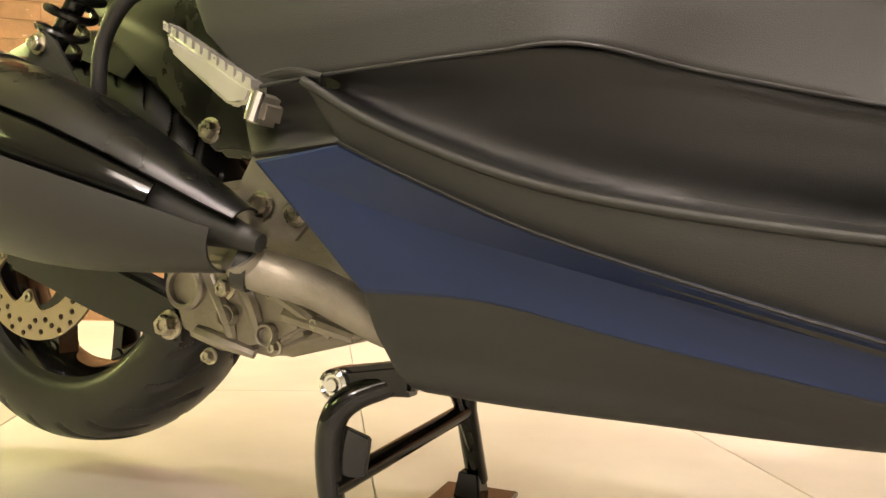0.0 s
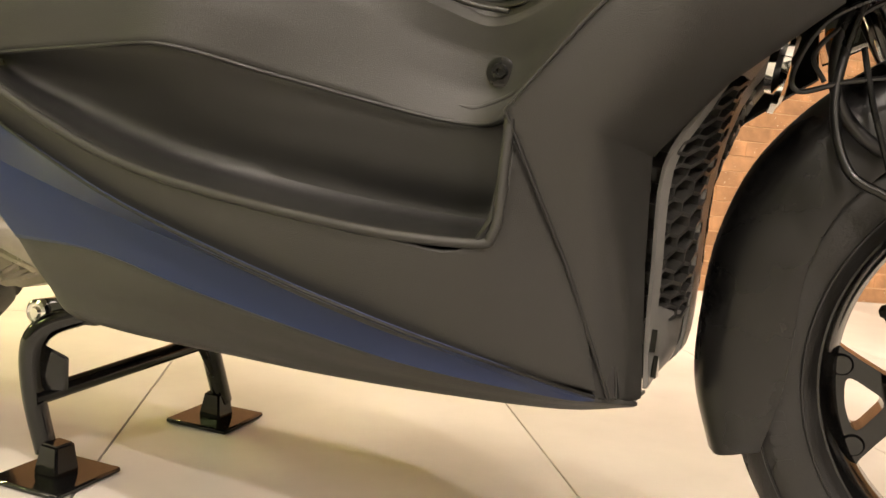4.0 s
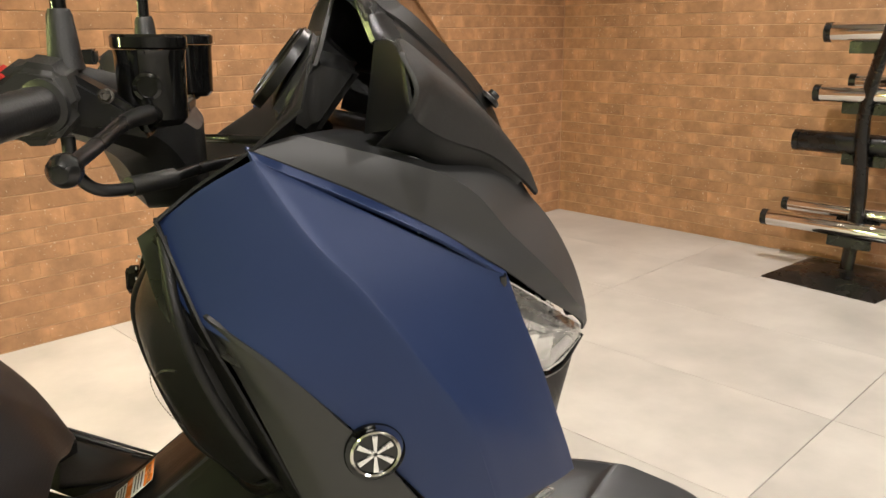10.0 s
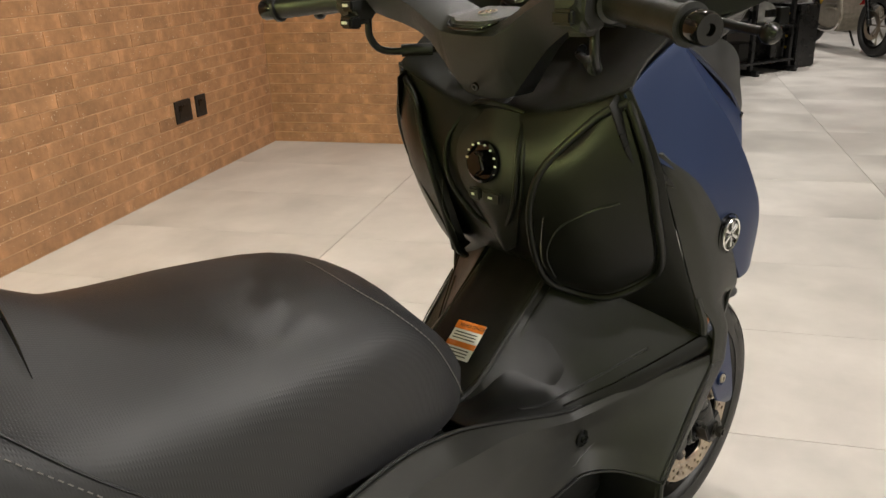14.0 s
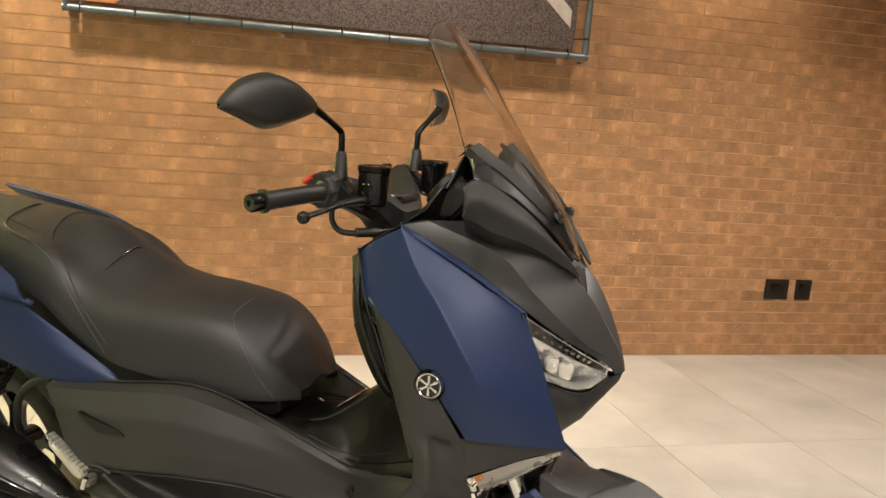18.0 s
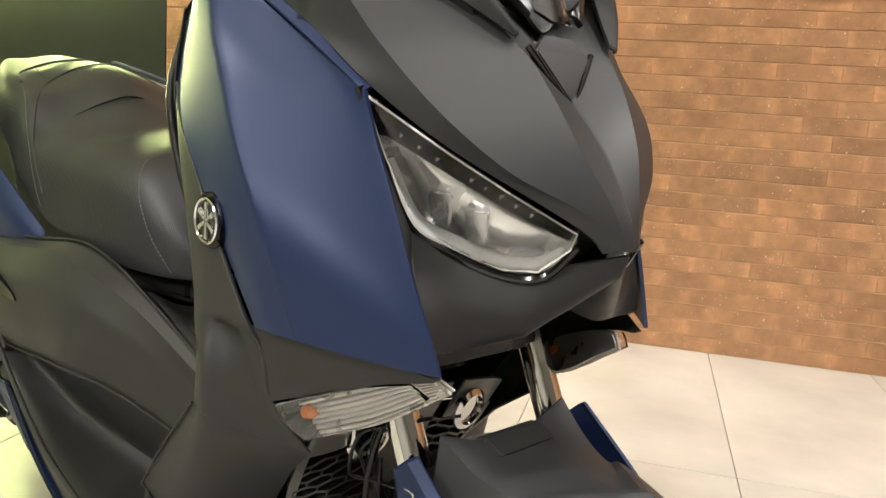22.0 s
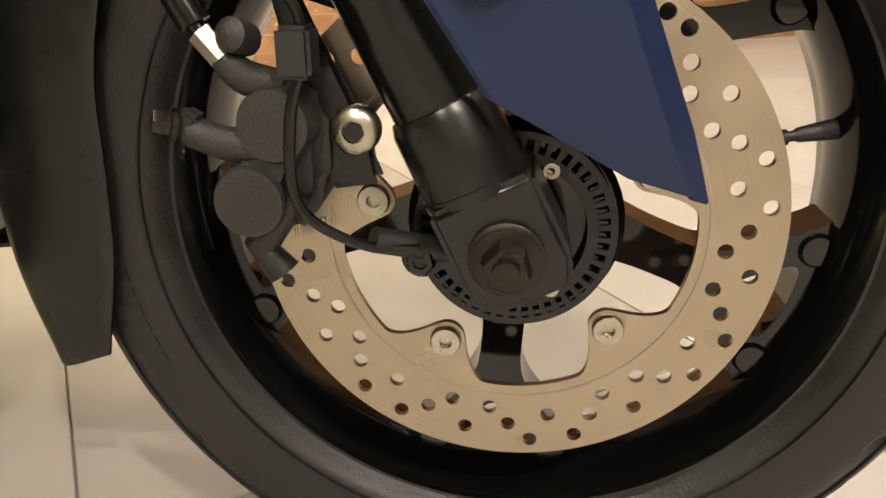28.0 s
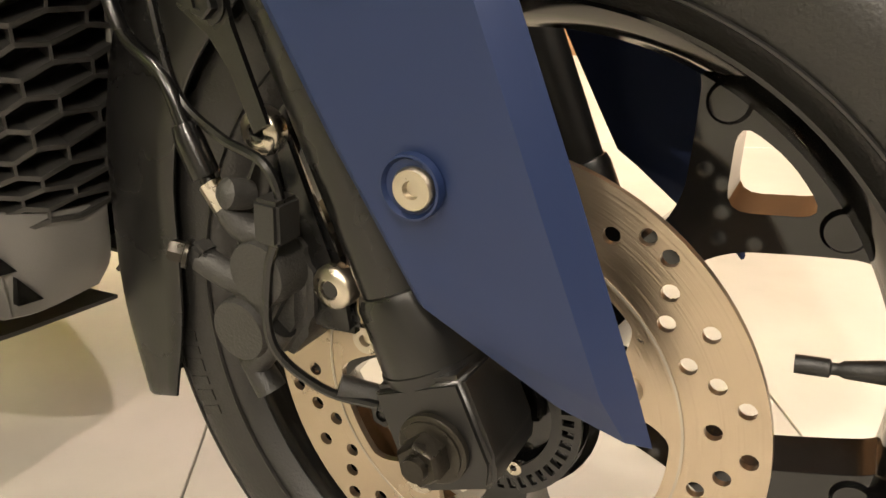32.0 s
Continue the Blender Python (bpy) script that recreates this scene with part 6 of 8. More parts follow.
levers = pair("brake_lever", tube([(-0.470, -0.150, 1.104), (-0.474, -0.200, 1.112), (-0.482, -0.265, 1.112), (-0.492, -0.330, 1.102), (-0.499, -0.375, 1.096)], [0.012, 0.0105, 0.0075, 0.0065, 0.0065], 12, 6, flat=0.8), BLACK, scooter, "black brake lever with a ball end")
pair("lever_ball", lathe([(0, 0), (0.006, 0.001), (0.0105, 0.006), (0.0115, 0.011), (0.0105, 0.016), (0.006, 0.021), (0, 0.022)], (-0.498, -0.370, 1.0965), (-0.501, -0.39, 1.0945), 20), BLACK, levers[0])[1].parent = levers[1]
POT = V(-0.473, -0.160, 1.100)
res = pair("brake_reservoir", lathe([(0.024, 0.0), (0.029, 0.006), (0.0300, 0.060), (0.0310, 0.0655)], POT, POT + V(0.02, 0, 1), 36), GLOSS, scooter, "round black brake fluid reservoir")
pair("reservoir_lid", lathe([(0.0300, 0.066), (0.0325, 0.0675), (0.0325, 0.0760), (0.0305, 0.0785), (0.0240, 0.0785), (0.0225, 0.0770), (0.0, 0.0770)], POT, POT + V(0.02, 0, 1), 36), GLOSS, res[0], "black screw lid")[1].parent = res[1]
pair("sight_glass", lathe([(0.012, 0), (0.012, 0.003), (0.009, 0.004), (0.0085, 0.001), (0, 0.001)], (-0.472, -0.190, 1.135), (-0.472, -1, 1.135), 24), GLOSS, res[0], "round sight glass")[1].parent = res[1]
pair("lever_clamp", hull([(-0.535, -0.160, 1.105), (-0.535, -0.195, 1.105), (-0.470, -0.140, 1.090), (-0.470, -0.200, 1.090), (-0.535, -0.160, 1.150), (-0.535, -0.195, 1.150), (-0.48, -0.140, 1.115), (-0.48, -0.200, 1.115)], 0.006, 2), BLACK, scooter, "black lever clamp")
pair("clamp_bolt", bolt((-0.505, -0.197, 1.128), (0, -1, 0.3), 0.005, 0.005, True), NUT, scooter, "dull clamp bolt")
pair("throttle_pipe", tube([(-0.540, -0.195, 1.095), (-0.538, -0.195, 1.066), (-0.520, -0.185, 1.046), (-0.480, -0.150, 1.045), (-0.430, -0.09, 1.050), (-0.37, -0.05, 1.05)], 0.0058, 10, 6), BLACK, scooter, "black cable pipe under the grip")
pair("cable_boot", tube([(-0.500, -0.168, 1.045), (-0.465, -0.135, 1.046)], [0.0095, 0.0095], 12, straight=True), RUBBER, scooter)

# mirrors
pair("mirror_boot", lathe([(0.016, 0), (0.0145, 0.006), (0.0105, 0.045), (0.0085, 0.05)], (-0.540, -0.167, 1.150), (-0.540, -0.168, 1.25), 20), RUBBER, scooter, "rubber mirror boot")
stem = pair("mirror_stem", tube([(-0.540, -0.167, 1.19), (-0.540, -0.169, 1.228), (-0.542, -0.176, 1.240), (-0.549, -0.220, 1.262), (-0.556, -0.262, 1.280)], [0.0065, 0.0065, 0.0065, 0.0065, 0.009], 12, 5), GLOSS, scooter, "gloss black mirror stem")
mir = []
for f, h0, h1, bulge in ((0.0, -0.010, 0.010, 0.010), (0.10, -0.022, 0.022, 0.020), (0.32, -0.042, 0.040, 0.034), (0.55, -0.050, 0.047, 0.038), (0.80, -0.026, 0.038, 0.032), (0.94, -0.010, 0.020, 0.020), (1.0, -0.003, 0.006, 0.006)):
    c = V(-0.556, -0.255, 1.280).lerp(V(-0.640, -0.428, 1.270), f) + V(0, 0, 0.012 * math.sin(math.pi * f))
    n = V(0.90, -0.42, 0.08).normalized()
    mir.append([c + V(0, 0, h0) - n * 0.006, c + V(0, 0, h0 * 0.75) + n * bulge * 0.7, c + n * bulge, c + V(0, 0, h1 * 0.75) + n * bulge * 0.7, c + V(0, 0, h1) - n * 0.006])
heads2 = pair("mirror_head", patch(mir, (0.9, -0.4, 0.1), 0.003, 5, 5), TRIM, stem[0], "black mirror housing")
heads2[1].parent = stem[1]
glass_rows = [[r[0], r[0].lerp(r[4], 0.5), r[4]] for r in mir]
mg = pair("mirror_glass", patch(glass_rows, (-0.9, 0.4, 0), 0.002, 4, 4), CHROME, stem[0], "mirror glass")
mg[1].parent = stem[1]

# the bar stands turned a little, so the left mirror sits further forward and higher
for ob in [o for o in scooter.children_recursive if o.name.startswith(("mirror_stem", "mirror_head", "mirror_glass", "mirror_boot")) and max(v.co.y for v in o.data.vertices) > 0.1]:
    for v in ob.data.vertices:
        f = min(max((v.co.y - 0.19) / 0.1, 0), 1)
        v.co += V(0.015 + 0.035 * f, 0, 0.017 * f)

# key switch and console
KEY, kd = V(-0.507, 0.0, 0.905), V(-1, 0, 0.12)
con = part("key_console", patch([[(-0.480, -0.050, 0.970), (-0.490, 0, 0.978), (-0.480, 0.050, 0.970)], [(-0.512, -0.066, 0.925), (-0.520, 0, 0.925), (-0.512, 0.066, 0.925)], [(-0.512, -0.062, 0.870), (-0.522, 0, 0.868), (-0.512, 0.062, 0.870)], [(-0.494, -0.040, 0.820), (-0.506, 0, 0.812), (-0.494, 0.040, 0.820)], [(-0.474, -0.016, 0.766), (-0.480, 0, 0.758), (-0.474, 0.016, 0.766)]], (-1, 0, 0), 0.012, 6, 6, False, False, 0.004), TRIM, scooter, "raised console around the key switch")
KEY = V(-0.522, 0, 0.906)
part("console_rim", tube([(-0.478, CY - 0.050, 0.972), (-0.514, CY - 0.070, 0.925), (-0.516, CY - 0.066, 0.868), (-0.498, CY - 0.036, 0.815), (-0.484, CY, 0.792), (-0.498, CY + 0.036, 0.815), (-0.516, CY + 0.066, 0.868), (-0.514, CY + 0.070, 0.925), (-0.478, CY + 0.050, 0.972), (-0.490, CY, 0.983), (-0.478, CY - 0.050, 0.972)], 0.0042, 8, 6), INNER, con, "raised rim of the key console")
part("key_ring", lathe([(0.030, 0), (0.030, 0.006), (0.026, 0.008), (0.024, 0.003), (0, 0.003)], KEY, KEY + kd, 36), GLOSS, con, "gloss black key surround")
part("key_knob", hull([KEY + V(-d, y, z) for d in (0.002, 0.022) for y, z in ((-0.018, -0.006), (-0.012, 0.016), (0.012, -0.016), (0.018, 0.006), (0.0, 0.020), (0.0, -0.02))], 0.004, 3), GLOSS, con, "gloss black rotary key knob")
for k in range(9):
    a = radians(-60 + 25 * k)
    c = KEY + V(-0.0078, 0.0275 * math.cos(a + 1.2), 0.0275 * math.sin(a + 1.2))
    part("key_mark", hull([c + V(h, p, q) for h in (-0.0008, 0.0004) for p in (-0.0018, 0.0018) for q in (-0.0012, 0.0012)], 0), WHITE, con)
for y, w in ((0.018, 0.012), (-0.016, 0.018)):
    b = part("console_button", hull([(-0.524 - d, y + s * w, z) for d in (-0.004, 0.004) for s in (-1, 1) for z in (0.848, 0.866)], 0.003), TRIM, con, "black push button")
    part("button_mark", box(-0.5292, y - w * 0.22, 0.8552, -0.5282, y + w * 0.22, 0.8585), WHITE, con, "pale button mark")

# seams and stitching
def stitches(points, parent, count, material=None, r=0.0006, length=0.55):
    pts = spline(points, 12)
    total = [0.0]
    for a, b in zip(pts, pts[1:]):
        total.append(total[-1] + (b - a).length)
    step = total[-1] / count

    def at(d):
        for i in range(len(total) - 1):
            if total[i + 1] >= d:
                f = (d - total[i]) / max(total[i + 1] - total[i], 1e-9)
                return pts[i].lerp(pts[i + 1], f)
        return pts[-1]

    bms = [tube([at(k * step), at((k + length) * step)], r, 5, straight=True) for k in range(count)]
    return part("stitching", merge(*bms), material or THREAD, parent, "pale thread stitching")


THREAD = mat("seam_thread", (0.16, 0.15, 0.14), 0.8, 0, 0.2, 500, 0.1, 30)


def seat_line(uv, n=10):
    return [on_patch(seat_rows, u, v, 0.0012) for u, v in uv]


for s in (0, 6):
    k = (lambda u: u) if s == 0 else (lambda u: 6 - u)
    stitches(seat_line([(k(0.15), 0.70), (k(0.6), 1.15), (k(1.0), 1.60), (k(1.5), 1.98), (k(2.0), 2.12), (k(3.0), 2.18)]), seat, 46)
    stitches(seat_line([(k(0.12), 4.15), (k(0.45), 4.70), (k(0.8), 5.30), (k(1.05), 5.90), (k(1.25), 6.35)]), seat, 40)
    part("seat_piping", tube(seat_line([(k(1.25), 6.35), (k(1.45), 6.75), (k(1.9), 7.0), (k(2.5), 7.08), (k(3.0), 7.10)]), 0.0022, 6, 5), VINYL, seat, "raised seam on the seat")
part("seat_crease", tube(seat_line([(2.0, 5.02), (2.5, 5.0), (3.0, 5.0), (3.6, 5.0), (4.1, 5.02)]), [0.0004, 0.002, 0.0024, 0.002, 0.0004], 6, 5), GLOSS, seat, "crease of the rider's back rest")
stitches([(-0.511, -0.102, 0.862), (-0.514, -0.098, 0.815), (-0.500, -0.088, 0.775), (-0.478, -0.082, 0.745)], pads[0], 26)
stitches([(-0.5125, 0.100, 0.86), (-0.514, 0.098, 0.815), (-0.500, 0.088, 0.775)], pads[1], 22)


# ---- engine, exhaust, stand and rear ----
# two plain black hulls added to block sight through the body
part("inner_bay", hull([(x, s * y, z) for s in (-1, 1) for x, y, z in ((-0.42, 0.09, 0.24), (-0.42, 0.09, 0.52), (-0.95, 0.15, 0.24), (-1.02, 0.16, 0.62), (-0.72, 0.14, 0.57), (-0.60, 0.12, 0.52), (-1.02, 0.15, 0.40))], 0.01), BLACK, scooter, "black filler hull under the panels")
part("bay_rear", hull([(x, s * y, z) for s in (-1, 1) for x, y, z in ((-1.00, 0.14, 0.42), (-1.00, 0.16, 0.64), (-1.50, 0.12, 0.66), (-1.42, 0.10, 0.60), (-1.25, 0.10, 0.44))], 0.01), BLACK, scooter, "black filler hull under the seat")
case = part("engine_case", hull([(x, y, z) for y in (-0.135, 0.11) for x, z in ((-1.300, 0.300), (-1.285, 0.262), (-1.215, 0.222), (-1.130, 0.212), (-1.030, 0.242), (-0.985, 0.262), (-1.00, 0.33), (-1.12, 0.42), (-1.27, 0.40))], 0.014, 3), ENGINE, scooter, "cast alloy engine case")
part("side_cover", hull([(x, y, z) for y in (-0.160, -0.120) for x, z in ((-1.262, 0.292), (-1.240, 0.235), (-1.180, 0.218), (-1.115, 0.228), (-1.075, 0.250), (-1.090, 0.305), (-1.150, 0.322), (-1.220, 0.325))], 0.008, 3), ENGINE, case, "ribbed engine side cover")
for x, z, r in ((-1.232, 0.288, 0.026), (-1.172, 0.262, 0.013), (-1.120, 0.245, 0.013)):
    part("case_boss", lathe([(r, 0), (r, 0.010), (r * 0.86, 0.014), (r * 0.72, 0.013), (r * 0.70, 0.006), (0, 0.006)], (x, -0.155, z), (x, -1, z), 28), ENGINE, case, "round boss on the engine case")
for x0, z0, x1, z1 in ((-1.20, 0.30, -1.165, 0.225), (-1.165, 0.310, -1.130, 0.235), (-1.125, 0.295, -1.045, 0.250), (-1.10, 0.268, -1.02, 0.25), (-1.215, 0.24, -1.14, 0.222)):
    part("case_rib", tube([(x0, -0.158, z0), ((x0 + x1) / 2 + 0.008, -0.163, (z0 + z1) / 2), (x1, -0.156, z1)], [0.009, 0.008, 0.006], 8, 5), ENGINE, case)
for x, z, s in ((-1.178, 0.290, 0.0095), (-1.118, 0.292, 0.007), (-1.110, 0.232, 0.006), (-1.196, 0.215, 0.007), (-1.06, 0.262, 0.006)):
    part("case_bolt", bolt((x, -0.160, z), (0, -1, 0), s, 0.009, True), ZINC, case, "hexagon bolt")
part("mount_plate", plate([(-1.14, 0.40), (-1.12, 0.345), (-1.07, 0.345), (-1.02, 0.40), (-1.03, 0.46), (-1.11, 0.455)], [], lambda a, b, h: V(a, -0.185 - h, b), 0.006), ENGINE, case, "alloy mounting plate")
for x, z in ((-1.108, 0.380), (-1.066, 0.372), (-1.175, 0.455)):
    part("mount_bolt", bolt((x, -0.195, z), (0, -1, 0), 0.010, 0.010, True), ZINC, case, "large hexagon bolt")
part("swing_arm", hull([(-1.250, y, z) for y in (-0.150, -0.115) for z in (0.215, 0.275)] + [(-1.545, y, z) for y in (-0.150, -0.118) for z in (0.295, 0.345)] + [(-1.38, y, z) for y in (-0.152, -0.116) for z in (0.245, 0.318)], 0.008, 3), CHARCOAL, scooter, "dark grey swing arm")
part("arm_bolt", merge(bolt((-1.263, -0.150, 0.243), (0, -1, 0), 0.0125, 0.014, True)), ZINC, scooter, "large zinc pivot bolt")
part("rear_caliper", hull([(x, y, z) for y in (-0.145, -0.075) for x, z in ((-1.50, 0.40), (-1.43, 0.40), (-1.41, 0.35), (-1.45, 0.32), (-1.50, 0.36))], 0.01, 3), ALU, scooter, "alloy rear brake caliper")

# exhaust
MA, MB = V(-1.062, -0.255, 0.342), V(-1.90, -0.290, 0.566)
md = (MB - MA).normalized()
exhaust = part("exhaust", lathe([(0.0, -0.004), (0.009, 0.0), (0.020, 0.06), (0.042, 0.14), (0.060, 0.22), (0.070, 0.32), (0.076, 0.50), (0.076, 0.80), (0.062, 0.86), (0.035, 0.87), (0.033, 0.84), (0.0, 0.84)], MA, MB, 44), CHARCOAL, scooter, "dark grey exhaust silencer")
s_ax = V(0, -1, 0) - md * V(0, -1, 0).dot(md)
s_ax.normalize()
u_ax = md.cross(s_ax)
if u_ax.z < 0:
    u_ax = -u_ax


def shell(d0, d1, a0, a1, extra, steps=10, along=8, r0=None):
    prof = ((0.0, 0.014), (0.06, 0.030), (0.14, 0.056), (0.22, 0.076), (0.32, 0.086), (0.50, 0.088), (0.9, 0.086))
    rows = []
    for i in range(along + 1):
        d = d0 + (d1 - d0) * i / along
        r = float(np.interp(d, [p[0] for p in prof], [p[1] for p in prof])) + extra
        rows.append([MA + md * d + r * (s_ax * math.cos(a) + u_ax * math.sin(a)) for a in (radians(a0 + (a1 - a0) * k / steps) for k in range(steps + 1))])
    return sheet_from_grid(rows, 0.004, s_ax * math.cos(radians((a0 + a1) / 2)) + u_ax * math.sin(radians((a0 + a1) / 2)), 0.001)


part("heat_shield", shell(0.02, 0.345, 38, 120, 0.010), BLACK, exhaust, "satin black heat shield")
part("lower_cover", shell(0.03, 0.36, -95, 8, 0.017), CHARCOAL, exhaust, "dark grey lower silencer cover")
part("side_cover", shell(0.10, 0.33, 10, 36, 0.003), GLOSS, exhaust, "gloss black silencer side")
part("exhaust_band", shell(0.355, 0.41, -80, 150, 0.013, 22, 2), CHARCOAL, exhaust, "dark grey band round the silencer")
part("end_cover", shell(0.415, 0.80, 20, 160, 0.012), GLOSS, exhaust, "gloss black rear heat shield")
part("band_hole", lathe([(0.007, 0), (0.007, 0.002), (0, 0.002)], MA + md * 0.47 + s_ax * 0.088, MA + md * 0.47 + s_ax, 16), GLOSS, exhaust)
part("hanger", plate([(-1.42, 0.50), (-1.40, 0.555), (-1.385, 0.565), (-1.365, 0.552), (-1.33, 0.505)], [circle(-1.388, 0.550, 0.006, 12)], lambda a, b, h: V(a, -0.225 - h, b), 0.004), CHARCOAL, exhaust, "dark steel hanger bracket")
part("hanger_bolt", bolt((-1.388, -0.230, 0.550), (0, -1, 0), 0.009, 0.008, True), ZINC, exhaust, "zinc hexagon bolt")
part("header_pipe", tube([MA + md * 0.03 + V(0, 0.01, -0.018), (-1.085, -0.232, 0.318), (-1.03, -0.205, 0.300), (-0.97, -0.17, 0.265), (-0.93, -0.12, 0.25)], 0.021, 18, 6), ENGINE, scooter, "dull steel exhaust header pipe")
part("pipe_clamp", tube([(-1.098, -0.236, 0.322), (-1.085, -0.232, 0.318)], 0.0245, 18, straight=True), CHARCOAL, scooter, "steel pipe clamp")
part("clamp_screw", tube([(-1.10, -0.25, 0.350), (-1.075, -0.246, 0.346)], 0.005, 8, straight=True), ZINC, scooter)

# rear shocks
for s in (-1, 1):
    a, b = V(-1.555, s * 0.165, 0.395), V(-1.360, s * 0.165, 0.690)
    ax = (b - a).normalized()
    sock = part("rear_shock", tube([a, b], 0.012, 14, straight=True), BLACK, scooter, "black rear shock absorber")
    p1, p2 = ax.orthogonal().normalized(), None
    p2 = ax.cross(p1)
    coil = [a + ax * (0.06 + 0.22 * k / 108) + (p1 * math.cos(2 * math.pi * k / 12) + p2 * math.sin(2 * math.pi * k / 12)) * 0.026 for k in range(109)]
    part("shock_spring", tube(coil, 0.0052, 8, 1), BLACK, sock, "black coil spring")
    part("shock_collar", lathe([(0.030, 0.045), (0.030, 0.058), (0.012, 0.06)], a, b, 20), BLACK, sock)
part("shock_hose", tube([(-1.245, -0.185, 0.620), (-1.290, -0.20, 0.600), (-1.325, -0.20, 0.555), (-1.335, -0.195, 0.500), (-1.35, -0.17, 0.46)], 0.009, 10, 6), CHARCOAL, scooter, "dark steel guard tube")
hug = []
for d in range(6):
    a = radians(60 + 22 * d)
    hug.append([(REAR.x + (0.300 + dr) * math.cos(a), y, REAR.z + (0.300 + dr) * math.sin(a)) for y, dr in ((-0.085, -0.04), (-0.065, 0), (0, 0.004), (0.065, 0), (0.085, -0.04))])
part("rear_hugger", patch(hug, (0, 0, 1), 0.003, 4, 5), TRIM, scooter, "black rear mudguard")

# passenger foot pegs
pegs = pair("foot_peg", hull([(-1.150, -0.292, 0.534), (-1.144, -0.292, 0.513), (-1.072, -0.296, 0.461), (-1.050, -0.298, 0.458), (-1.043, -0.298, 0.474), (-1.150, -0.274, 0.532), (-1.144, -0.274, 0.513), (-1.072, -0.276, 0.461), (-1.043, -0.276, 0.474)], 0.004, 2), BRIGHT, scooter, "folded polished aluminium passenger foot peg")
for k in range(11):
    c = V(-1.147, -0.281, 0.535).lerp(V(-1.050, -0.285, 0.480), k / 10)
    pair("peg_tooth", hull([c + V(a * 0.0035 * 0.87, y, -a * 0.0035 * 0.5 + h) for a in (-1, 1) for y in (-0.011, 0.011) for h in (-0.004, 0.0035)], 0), BRIGHT, pegs[0])[1].parent = pegs[1]
pair("peg_clevis", hull([(-1.056, -0.300, 0.448), (-1.034, -0.300, 0.442), (-1.028, -0.300, 0.464), (-1.042, -0.300, 0.474), (-1.056, -0.268, 0.448), (-1.034, -0.268, 0.442), (-1.028, -0.268, 0.464), (-1.042, -0.268, 0.474)], 0.005), ALU, pegs[0], "machined peg hinge")[1].parent = pegs[1]
pair("peg_pin", tube([(-1.042, -0.302, 0.446), (-1.034, -0.301, 0.470)], 0.006, 12, straight=True), CHROME, pegs[0], "bright hinge pin")[1].parent = pegs[1]
pair("peg_socket", patch([[(-1.080, -0.276, 0.485), (-1.020, -0.285, 0.490), (-0.985, -0.287, 0.482)], [(-1.085, -0.255, 0.455), (-1.030, -0.252, 0.455), (-0.990, -0.262, 0.462)], [(-1.060, -0.276, 0.420), (-1.010, -0.285, 0.425), (-0.965, -0.283, 0.430)]], RIGHT, 0.006, 5, 5), CHARCOAL, scooter, "charcoal peg recess")

# centre stand
stand = part("centre_stand", tube([(-0.985, -0.140, 0.205), (-1.020, -0.160, 0.188), (-1.035, -0.168, 0.160), (-1.039, -0.160, 0.100), (-1.026, -0.150, 0.030)], [0.013, 0.0145, 0.0145, 0.0135, 0.013], 14, 6), GLOSS, scooter, "gloss black centre stand")
part("stand_leg", tube([(-1.000, 0.095, 0.215), (-1.000, 0.105, 0.130), (-0.994, 0.140, 0.030)], [0.014, 0.0145, 0.0145], 14, straight=True), GLOSS, stand)
part("stand_bar", tube([(-1.035, -0.165, 0.098), (-1.000, 0.10, 0.130)], 0.0115, 14, straight=True), GLOSS, stand, "cross bar of the stand")
part("stand_gusset", hull([(-1.040, -0.160, 0.165), (-1.000, -0.150, 0.150), (-1.040, -0.160, 0.105), (-1.010, -0.140, 0.105), (-1.040, -0.154, 0.165), (-1.000, -0.144, 0.150), (-1.010, -0.134, 0.105)], 0.002), GLOSS, stand)
part("stand_bracket", hull([(-1.055, y, z) for y in (-0.160, -0.120) for z in (0.188, 0.214)] + [(-0.955, y, z) for y in (-0.150, -0.120) for z in (0.195, 0.232)], 0.006), GLOSS, stand, "black stand bracket")
part("stand_pivot", lathe([(0.016, -0.03), (0.016, 0.006), (0.0125, 0.008), (0.0105, 0.006), (0.008, 0.006), (0.006, 0.009), (0, 0.009)], (-1.039, -0.156, 0.201), (-1.039, -1, 0.201), 24), CHROME, stand, "bright pivot end")
part("stand_spring", tube([(-0.992, 0.125, 0.060), (-1.0, 0.07, 0.150), (-1.0, 0.05, 0.165)], 0.006, 8, 4), BLACK, stand)
for x, y, rz in ((-1.008, -0.150, 4), (-1.000, 0.134, 4)):
    foot = part("stand_foot", moved(box(-0.052, -0.052, 0.0, 0.052, 0.052, 0.007, 0.002, 1), pose(x, y, 0.0005, 0, 0, rz)), GLOSS, stand, "square black foot plate")
    part("foot_socket", hull([(x + a, y + b, z) for a, b, z in ((-0.02, -0.018, 0.006), (0.02, -0.018, 0.006), (-0.02, 0.018, 0.006), (0.02, 0.018, 0.006), (-0.014, -0.014, 0.045), (0.014, -0.014, 0.045), (-0.014, 0.014, 0.045), (0.014, 0.014, 0.045))], 0.003), GLOSS, stand)

# radiator and its grille
part("radiator", box(-0.375, -0.115, 0.255, -0.350, 0.115, 0.520, 0.004), BLACK, scooter, "black radiator core")
